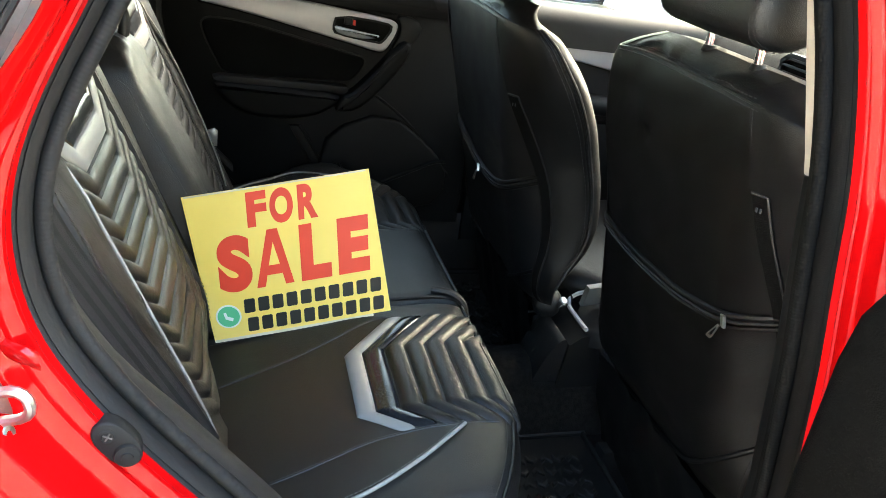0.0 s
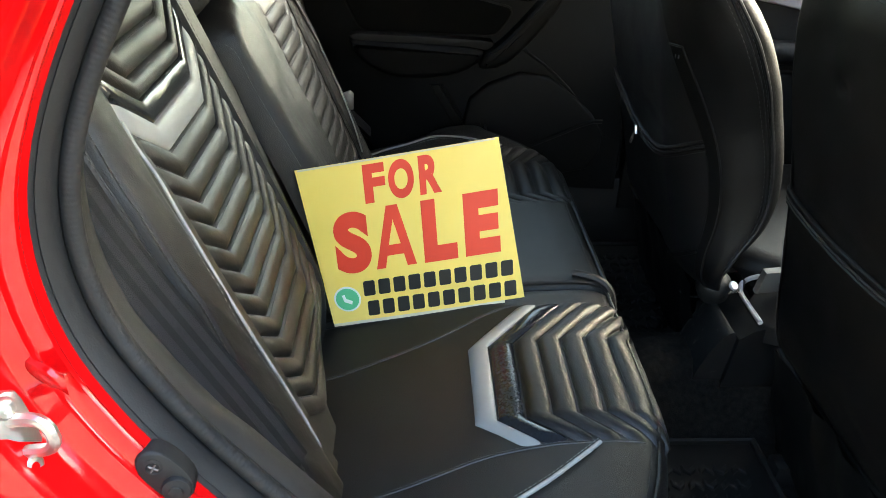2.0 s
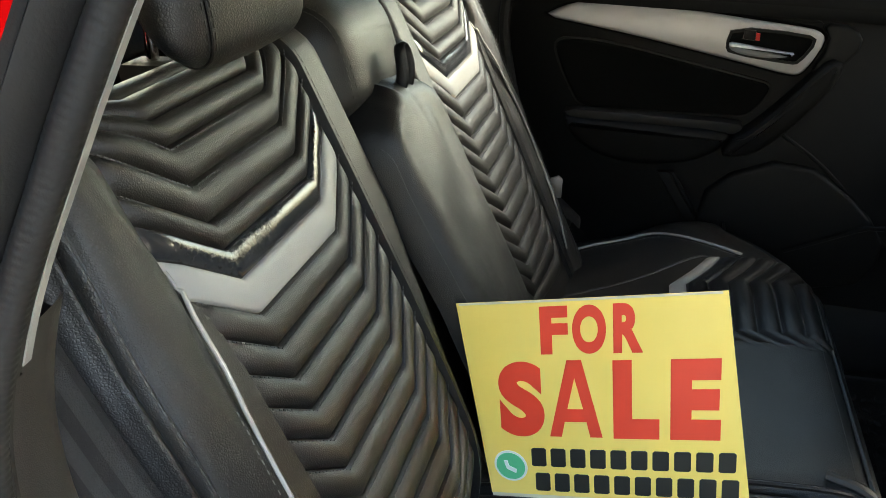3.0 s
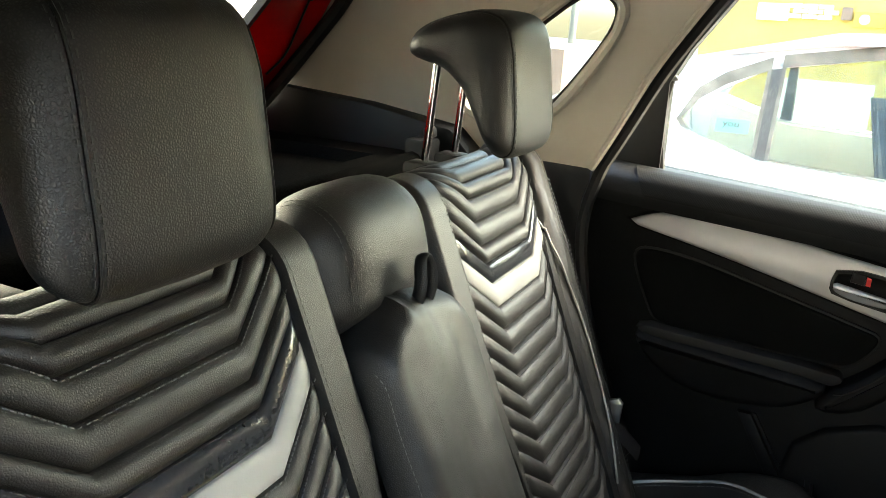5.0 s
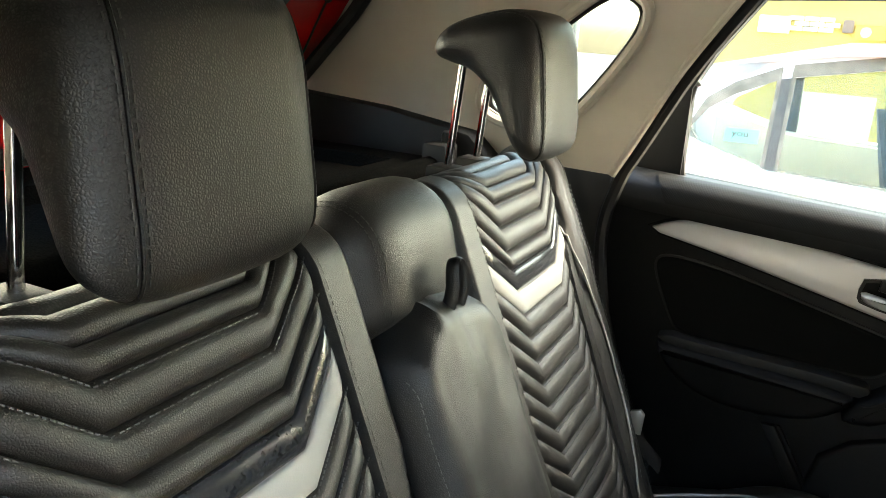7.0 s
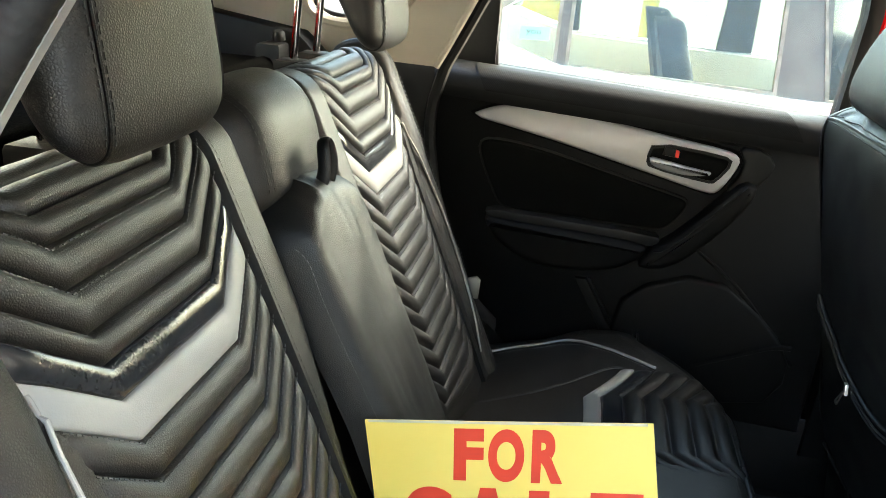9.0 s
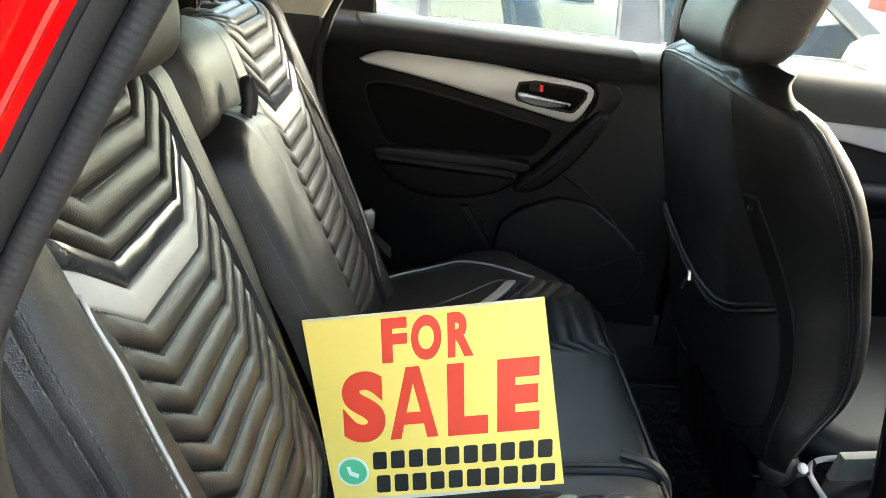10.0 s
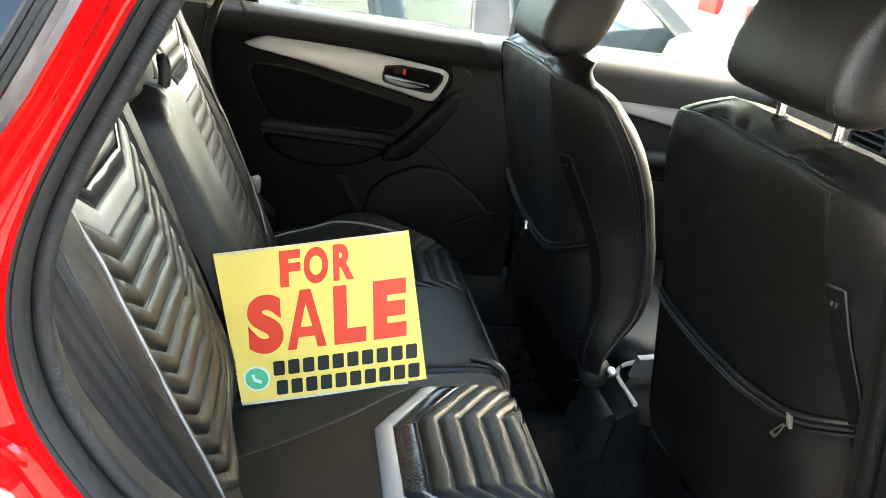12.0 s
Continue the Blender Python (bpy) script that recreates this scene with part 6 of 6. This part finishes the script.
WIN = [(-0.018, 1.150), (0.650, 1.106), (0.645, 1.30), (0.622, 1.455), (0.30, 1.470), (0.085, 1.460), (0.02, 1.37), (-0.012, 1.31)]
WOUT = [(-0.13, 1.135), (0.674, 1.07), (0.671, 1.30), (0.648, 1.50), (0.30, 1.515), (0.058, 1.50), (-0.03, 1.375), (-0.09, 1.26)]
part("window_frame", ring_plate(WOUT, WIN, on_win, -0.02, 0.03), RUBBER, rd, "black window frame")
part("frame_paint", tube([on_win(u, v, 0.02) for u, v in ((0.680, 1.085), (0.677, 1.30), (0.654, 1.49))], 0.0065, 8), RED, rd, "red painted frame edge")
part("divider_bar", tube(smooth_line([on_win(-0.016, 1.148, 0.016), on_win(-0.021, 1.20, 0.016), on_win(-0.022, 1.26, 0.016), on_win(-0.010, 1.318, 0.016)], 2), 0.0065, 8), EDGE_DARK, rd, "grey rubber channel")
part("channel_tip", slab(rounded([(-0.016, 1.314), (0.004, 1.314), (-0.002, 1.324), (-0.012, 1.324)], 1), on_win, 0.008, 0.024, 0.003), EDGE_GREY, rd, "pale plastic tip")
rp = part("window_pane", slab(WIN, on_win, 0.0, 0.004, 0.001, 1), GLASS, rd, "clear door glass")
rp.visible_shadow = False
part("outer_skin", slab([(-0.15, 1.12), (0.76, 1.06), (0.76, 0.35), (0.25, 0.35), (0.05, 0.55), (-0.15, 0.8)], lambda u, v, h: (u, 0.93 - 0.05 * max(0, v - 0.9) / 0.2 - h, v), -0.02, 0.02, 0.01), RED, rd, "red outer skin")

fd = thing("front_door", (1.2, 0.78, 0.45), "closed front car door, black panel with a silver trim", "car door", "far side doors")
part("panel", slab([(0.80, 0.46), (1.75, 0.46), (1.75, 1.04), (0.80, 1.075)], on_door, -0.05, 0.0, 0.008), PLASTIC, fd)
part("upper_panel", grid(lambda u, t: (u, interp(t, [(0, 0.735), (0.5, 0.742), (0.8, 0.77), (1, 0.815)]), 1.10 - 0.045 * (u - 0.8) + interp(t, [(0, -0.09), (0.5, -0.02), (0.8, 0.008), (1, 0.016)])), steps(0.83, 1.75, 16), steps(0, 1, 8)), TRIM_GREY, fd)
part("silver_trim", slab(rounded([(0.895, 0.985), (0.94, 1.006), (1.02, 1.010), (1.2, 0.995), (1.45, 0.96), (1.45, 0.90), (1.2, 0.925), (1.05, 0.955)], 1), on_door, -0.005, 0.012, 0.006, 3), SILVER, fd, "satin silver trim")
part("shoulder_strip", slab(rounded([(0.905, 1.0), (0.94, 1.024), (1.02, 1.030), (1.2, 1.015), (1.45, 0.982), (1.45, 0.957), (1.2, 0.987), (1.02, 1.002), (0.94, 0.998)], 1), on_door, -0.004, 0.008, 0.004, 2), PLASTIC, fd, "black strip over the silver trim")
part("door_pocket", slab([(0.95, 0.80), (1.6, 0.78), (1.6, 0.50), (0.98, 0.52)], on_door, 0, 0.03, 0.012, 3), PLASTIC, fd)
part("armrest", tube([(0.86, 0.72, 0.86), (1.3, 0.71, 0.84)], 0.03, 10), PLASTIC, fd)
FWIN = [(0.83, 1.105), (1.75, 1.065), (1.72, 1.12), (1.35, 1.43), (1.15, 1.465), (0.80, 1.465)]
FOUT = [(0.80, 1.07), (1.82, 1.03), (1.78, 1.14), (1.37, 1.47), (1.15, 1.51), (0.765, 1.51)]
part("window_frame", ring_plate(FOUT, FWIN, on_win, -0.02, 0.03), RUBBER, fd, "black window frame")
fp = part("window_pane", slab(FWIN, on_win, 0.0, 0.004, 0.001, 1), GLASS, fd, "clear door glass")
fp.visible_shadow = False
part("outer_skin", slab([(0.77, 1.06), (1.78, 1.02), (1.78, 0.35), (0.77, 0.35)], lambda u, v, h: (u, 0.93 - 0.05 * max(0, v - 0.9) / 0.2 - h, v), -0.02, 0.02, 0.01), RED, fd, "red outer skin")
bp = thing("far_b_pillar", (0.78, 0.8, 0.45), "beige door pillar trim with a black lower half", "pillar trim", kind="structure")
part("upper_trim", slab([(0.692, 1.08), (0.795, 1.075), (0.77, 1.50), (0.668, 1.51)], lambda u, v, h: (u, interp(v, [(1.05, 0.80), (1.5, 0.69)]) - h, v), -0.03, 0.01, 0.01), BEIGE, bp)
part("lower_trim", slab([(0.715, 0.40), (0.80, 0.40), (0.815, 1.075), (0.73, 1.08)], lambda u, v, h: (u, 0.775 - h, v), -0.03, 0.01, 0.01), PLASTIC, bp)

grab = thing("grab_handle", (0.27, 0.66, 1.47), "beige folding grab handle on the roof lining", "grab handle")
part("grip", tube(smooth_line([(0.20, 0.635, 1.50), (0.205, 0.625, 1.482), (0.235, 0.622, 1.478), (0.36, 0.622, 1.478), (0.39, 0.625, 1.482), (0.395, 0.635, 1.50)], 2), 0.010, 8), BEIGE, grab)
for x in (0.205, 0.39):
    part("mount", box(x - 0.02, x + 0.02, 0.60, 0.65, 1.485, 1.515, 0.006), BEIGE, grab)

# ---- dashboard, screen and the closing front ----
dash = thing("dashboard", (1.55, 0.08, 0.9), "black and grey dashboard with round-cornered air vents", "dashboard")
part("top", slab([(1.28, 0.62), (1.36, 1.02), (1.42, 1.06), (1.70, 1.08), (2.0, 1.04), (2.0, 0.4), (1.35, 0.4)], lambda u, v, h: (u, 0.08 + h, v), -0.70, 0.70, 0.03, 3), DASH_BLACK, dash)
for y, z in ((-0.50, 0.95), (0.10, 0.95), (0.265, 1.025)):
    vent = part("air_vent", slab(rounded([(y - 0.06, z), (y + 0.06, z), (y + 0.06, z + 0.08), (y - 0.06, z + 0.08)], 1), lambda u, v, h: (1.345 - h, u, v), -0.06, 0.012, 0.006), PLASTIC_DARK, dash, "black air vent")
    part("vent_frame", ring_plate(rounded([(y - 0.062, z - 0.002), (y + 0.062, z - 0.002), (y + 0.062, z + 0.082), (y - 0.062, z + 0.082)], 1), rounded([(y - 0.052, z + 0.008), (y + 0.052, z + 0.008), (y + 0.052, z + 0.072), (y - 0.052, z + 0.072)], 1), lambda u, v, h: (1.345 - h, u, v), 0.008, 0.020), DASH_GREY, vent, "grey vent frame")
    for k in range(4):
        part("slat", box(1.325, 1.335, y - 0.05, y + 0.05, z + 0.015 + 0.017 * k, z + 0.020 + 0.017 * k, 0.001), DASH_GREY, vent)
part("side_panel", slab([(1.34, 0.75), (1.36, 1.01), (1.42, 1.05), (1.42, 0.75)], lambda u, v, h: (u, -0.20 - h, v), 0.0, 0.26, 0.01), DASH_GREY, dash, "grey dash panel")
front = thing("windscreen", (1.9, 0.08, 1.1), "clear front windscreen with red pillars", "windscreen", kind="structure")
wp = part("pane", grid(lambda u, v: (2.02 - 0.62 * v, 0.08 + u * (0.66 - 0.1 * v), 1.05 + 0.46 * v), steps(-1, 1, 5), steps(0, 1, 3)), GLASS, front, "clear front glass")
wp.visible_shadow = False
for sg in (-1, 1):
    part("a_pillar", tube([(2.02, 0.08 + sg * 0.70, 1.04), (1.40, 0.08 + sg * 0.60, 1.50)], 0.045, 8), BEIGE, front)
part("bonnet", grid(lambda u, v: (u, 0.08 + v * 0.75, 1.02 - 0.12 * (u - 2.0) - 0.08 * abs(v) ** 3), steps(1.95, 2.9, 6), steps(-1, 1, 9)), RED, front)

far_sill = thing("far_sill", (0.9, 0.85, 0.3), "black far door sill and side trim", "sill", kind="structure")
part("sill", box(-0.3, 2.0, 0.775, 0.95, 0.20, 0.49, 0.02), PLASTIC, far_sill)
part("kick_panel", box(1.70, 1.78, 0.70, 0.95, 0.30, 1.10, 0.02), PLASTIC, far_sill)
near_front = thing("near_front_door", (1.2, -0.7, 0.45), "closed near front door, plain black inner panel", "car door", kind="structure")
part("panel", box(0.84, 1.8, -0.74, -0.66, 0.28, 1.09, 0.03), PLASTIC, near_front)
part("firewall", box(1.95, 2.0, -0.66, 0.86, 0.28, 1.02, 0.02), CARPET, near_front)
part("sill", box(-0.3, 2.0, -0.76, -0.655, 0.20, 0.385, 0.02), PLASTIC, near_front)

# ---- the open near rear door ----
od = thing("open_door", (0.80, -0.80, 0.45), "wide open rear car door, black inner panel and red frame", "car door")


def open_map(u, v, h):
    """u from the hinge outwards, h towards the seats."""
    d = Vector((0.30, -0.954, 0))
    n = Vector((-0.954, -0.30, 0))
    return Vector((0.735, -0.742, 0)) + d * u + n * h + Vector((0, 0, v))


part("inner_panel", slab(rounded([(-0.015, 0.45), (0.66, 0.50), (0.78, 0.75), (0.78, 1.15), (0.06, 1.115), (-0.005, 1.05), (-0.02, 0.93)], 1), open_map, -0.03, 0.055, 0.03, 4), DOOR_CARD, od)
OPEN_WIN = [(0.05, 1.12), (0.74, 1.15), (0.62, 1.36), (0.46, 1.46), (0.10, 1.47)]
part("window_frame", ring_plate(inset(OPEN_WIN, -0.05), OPEN_WIN, lambda u, v, h: open_map(u, v, h - 0.25 * max(0.0, v - 1.15)), -0.045, -0.005), RUBBER, od, "black window frame")
part("window_pane", slab(OPEN_WIN, lambda u, v, h: open_map(u, v, h - 0.25 * max(0.0, v - 1.15)), -0.030, -0.026, 0.001, 1), GLASS, od, "clear door glass").visible_shadow = False
part("armrest", tube(smooth_line([open_map(0.16, 0.93, 0.08), open_map(0.24, 0.86, 0.12), open_map(0.34, 0.845, 0.13), open_map(0.62, 0.87, 0.12)], 2), 0.024, 10), PLASTIC, od)
part("silver_trim", slab([(0.14, 0.98), (0.45, 1.05), (0.68, 1.07), (0.45, 1.0), (0.16, 0.94)], open_map, 0.06, 0.088, 0.006), SILVER, od)
part("outer_skin", slab([(0.0, 0.38), (0.70, 0.42), (0.82, 0.75), (0.82, 1.12), (0.0, 1.06)], open_map, -0.10, -0.03, 0.02), RED, od, "red outer skin")

# ---- outside ----
ground = thing("ground", (0, 0, 0), "dusty pale concrete yard", "ground", kind="structure")
part("sheet", grid(lambda u, v: (u, v, 0.0), steps(-60, 60, 13), steps(-60, 60, 13)), DUST, ground)

wall = thing("yard_wall", (0, 6.0, 0), "yellow painted yard wall with pale posters and blocks", "wall", kind="structure")
part("body", box(-0.75, 0.66, 6.0, 6.2, 0, 1.78, 0.02), YELLOW_WALL, wall)
part("coping", box(-0.78, 0.69, 5.96, 6.24, 1.78, 1.83, 0.015), PALE_WALL, wall)
for x, w, z0, z1, m in ((-0.10, 0.63, 0.74, 1.09, INK_WHITE), (-0.36, 0.22, 1.50, 1.62, INK_WHITE), (0.30, 0.34, 1.49, 1.59, AMBER)):
    part("poster", box(x, x + w, 5.975, 6.0, z0, z1, 0.004), m, wall, "orange printed board" if m == AMBER else "pale poster")
part("roundel", lathe([(0.035, 0.0), (0.035, 0.006), (0.02, 0.008)], (0.37, 5.974, 1.54), (0, -1, 0), 18), PALE_WALL, wall, "pale printed roundel")
for row in range(3):
    for k in range(3):
        part("block", box(-0.15 + 0.105 * k + 0.04 * (row % 2), -0.055 + 0.105 * k + 0.04 * (row % 2), 5.97, 6.0, 1.525 + 0.036 * row, 1.555 + 0.036 * row, 0.004), INK_WHITE, wall)
part("crate_side", box(0.215, 0.285, 5.97, 6.0, 1.53, 1.62, 0.004), PINK, wall, "tan board")
# added wall, out of view: dims sky and reflections on the open door's side
near_wall = thing("added_near_wall", (0, -7.2, 0), "unseen grey plastered wall added across the yard to limit the light", "building", kind="structure")
part("front_wall", box(-14, 14, -7.4, -7.0, 0, 3.5, 0.03), OCHRE, near_wall)
part("parapet", box(-14, 14, -7.45, -6.92, 3.5, 3.65, 0.02), PALE_WALL, near_wall)


# added wall: holds back sky light from behind, keeps the rear window white
rear_wall = thing("added_rear_wall", (-7, 0, 0), "plain white plastered wall added behind the car to shape the light", "building", kind="structure")
part("front_wall", box(-7.4, -7.0, -8.2, 9.3, 0, 6.4, 0.03), REAR_WALL_PLASTER, rear_wall)


def sedan(ox, oy, label, paint, sticker=True):
    """A saloon whose nose points along +x; u is measured forward from its middle."""
    th = thing("parked_sedan", (ox, oy, 0), label, "car", "parked cars")

    def P(u, w, z):
        return (ox + u, oy + w, z)
    half = 0.84
    body = [(-2.1, 0.25), (-2.15, 0.70), (-2.05, 1.02), (-1.62, 1.08), (-1.42, 1.09), (-1.34, 0.62), (0.95, 0.62), (1.05, 0.915), (1.9, 0.80), (2.15, 0.66), (2.2, 0.35), (2.1, 0.22)]
    part("body", slab(body, lambda u, v, h: P(u, h, v), -half, half, 0.06, 4), paint, th)
    part("cabin_floor", box(ox - 1.30, ox + 0.93, oy - half + 0.09, oy + half - 0.09, 0.60, 0.64, 0.01), PALE_WALL, th, "pale cabin lining")
    roof = [(-1.25, 1.30), (-0.75, 1.42), (-0.1, 1.455), (0.38, 1.42), (0.36, 1.38), (-0.1, 1.415), (-0.75, 1.38)]
    part("roof", slab(roof, lambda u, v, h: P(u, h, v), -half + 0.16, half - 0.16, 0.03, 2), paint, th)
    for sg in (-1, 1):
        def side(u, v, h, sg=sg):
            return P(u, sg * (half - 0.03 - 0.17 * (v - 0.93) / 0.48 - h), v)
        part("door_side", slab([(-1.42, 1.085), (-1.30, 1.10), (-0.93, 0.985), (-0.1, 0.945), (0.5, 0.93), (1.05, 0.912), (1.05, 0.5), (-1.42, 0.5)], lambda u, v, h, sg=sg: P(u, sg * (half - h), v), -0.001, 0.06, 0.012, 2), paint, th)
        part("door_lining", slab([(-1.30, 1.06), (-0.93, 0.965), (-0.1, 0.93), (0.93, 0.90), (0.93, 0.63), (-1.30, 0.63)], lambda u, v, h, sg=sg: P(u, sg * (half - h), v), 0.062, 0.085, 0.008, 2), PALE_WALL, th, "pale door lining")
        for fr, m in ((((-1.62, 1.07), (-1.22, 1.30), (-0.98, 1.345), (-1.08, 1.25), (-1.17, 1.18), (-1.23, 1.09)), paint), (((-0.955, 0.985), (-0.945, 1.30), (-0.905, 1.32), (-0.895, 0.98)), GREY_FRAME),
                      (((-0.155, 0.94), (-0.145, 1.38), (0.0, 1.38), (0.035, 0.94)), GREY_FRAME), (((0.93, 0.91), (0.36, 1.375), (0.43, 1.41), (1.06, 0.91)), GREY_FRAME)):
            part("pillar", slab(list(fr), side, 0.0, 0.04, 0.006, 1), m, th)
        part("roof_rail", slab([(-1.22, 1.13), (-0.95, 1.285), (-0.60, 1.345), (0.0, 1.365), (0.40, 1.345), (0.40, 1.42), (0.0, 1.45), (-0.7, 1.42), (-1.25, 1.29)], side, 0, 0.05, 0.01, 1), paint, th)
        for w in (((-1.215, 1.095), (-1.165, 1.168), (-1.08, 1.228), (-0.95, 1.285), (-0.95, 0.985), (-1.09, 1.000), (-1.165, 1.040)), ((-0.90, 0.982), (-0.90, 1.30), (-0.60, 1.35), (-0.15, 1.365), (-0.155, 0.955)), ((0.03, 0.945), (-0.03, 1.37), (0.36, 1.36), (0.93, 0.925))):
            p = part("window_pane", slab(list(w), side, 0.012, 0.016, 0.001, 1), GLASS, th)
            p.visible_shadow = False
            if sg < 0:
                part("window_frame", ring_plate([(u, v + (0.030 if v > 1.15 else -0.004)) for u, v in inset(list(w), -0.009)], inset(list(w), 0.004), side, -0.004, 0.022), DUSTY_FRAME, th, "dusty grey window frame")
        if sg < 0 and sticker:
            part("sticker", slab([(-1.09, 1.062), (-0.978, 1.064), (-0.978, 1.110), (-1.09, 1.108)], side, 0.004, 0.006, 0.001, 1), TEAL, th, "teal window sticker")
            at, faces = glyphs("you", 0.01)
            part("writing", ([side(-1.068 + 0.056 * a, 1.076 + 0.022 * b, 0.0025) for a, b in at], faces), GREY_FRAME, th, "word you in dark letters", smooth=False)
        for wx in (-1.35, 1.35):
            wheel = part("wheel", lathe([(0.30, -0.09), (0.31, -0.06), (0.31, 0.06), (0.30, 0.09), (0.2, 0.095), (0.19, 0.07)], P(wx, sg * (half - 0.08), 0.31), (0, sg, 0), 24), RUBBER, th)
            part("rim", lathe([(0.19, 0.0), (0.18, 0.09), (0.06, 0.075), (0.02, 0.08)], P(wx, sg * (half - 0.08), 0.31), (0, sg, 0), 20), SILVER, wheel)
        part("mirror", slab(rounded([(0.72, 0.91), (1.02, 0.91), (1.05, 1.00), (0.96, 1.05), (0.76, 1.03)], 1), lambda u, v, h, sg=sg: P(u, sg * (half + 0.02 + h), v), -0.02, 0.14, 0.04, 3), paint, th)
    for u, w in ((-0.38, -0.36), (-0.38, 0.36), (0.30, -0.36), (0.30, 0.36)):
        part("seat", slab(rounded([(w - 0.22, 0.6), (w + 0.22, 0.6), (w + 0.20, 1.00), (w + 0.09, 1.04), (w + 0.09, 1.16), (w - 0.09, 1.16), (w - 0.09, 1.04), (w - 0.20, 1.00)], 2), lambda a, v, h, u=u: P(u - 0.25 * (v - 0.6) + h, a, v), -0.06, 0.06, 0.035, 3), BLUE_CLOTH, th)
    part("dash", slab([(0.78, 0.7), (0.82, 0.89), (1.0, 0.90), (1.0, 0.7)], lambda u, v, h: P(u, h, v), -half + 0.1, half - 0.1, 0.03), BLUE_CLOTH, th)
    part("steering_wheel", tube([P(0.55 + 0.06 * math.sin(a), -0.36 + 0.17 * math.cos(a), 0.94 + 0.16 * math.sin(a)) for a in [2 * math.pi * i / 24 for i in range(24)]], 0.014, 8, True), BLUE_CLOTH, th)
    for k in (-0.5, 0.5):
        part("tail_light", box(ox - 2.17, ox - 2.10, oy + k - 0.2, oy + k + 0.2, 0.78, 0.95, 0.02), RED_MARK, th, "red tail light")
    return th


crate = thing("pink_box", (-1.54, 5.0, 0), "tall faded pink box standing in the yard", "box")
part("body", box(-1.60, -1.49, 4.9, 5.1, 0, 1.24, 0.01), PINK, crate)
part("rim", box(-1.606, -1.484, 4.894, 5.106, 1.20, 1.232, 0.004), PALE_WALL, crate)
pole = thing("yard_pole", (-1.57, 5.3, 0), "tan painted upright pole in the yard", "pole")
part("shaft", tube([(-1.57, 5.3, 0), (-1.57, 5.3, 3.2)], 0.028, 12), OCHRE, pole)
part("foot", lathe([(0.08, 0), (0.08, 0.02), (0.045, 0.035)], (-1.57, 5.3, 0), (0, 0, 1), 16), OCHRE, pole)

sedan(0.99, 3.05, "white parked saloon car with grey window pillars", WHITE_PAINT)
sedan(6.45, 6.35, "white parked saloon car further along the yard", WHITE_PAINT, False)
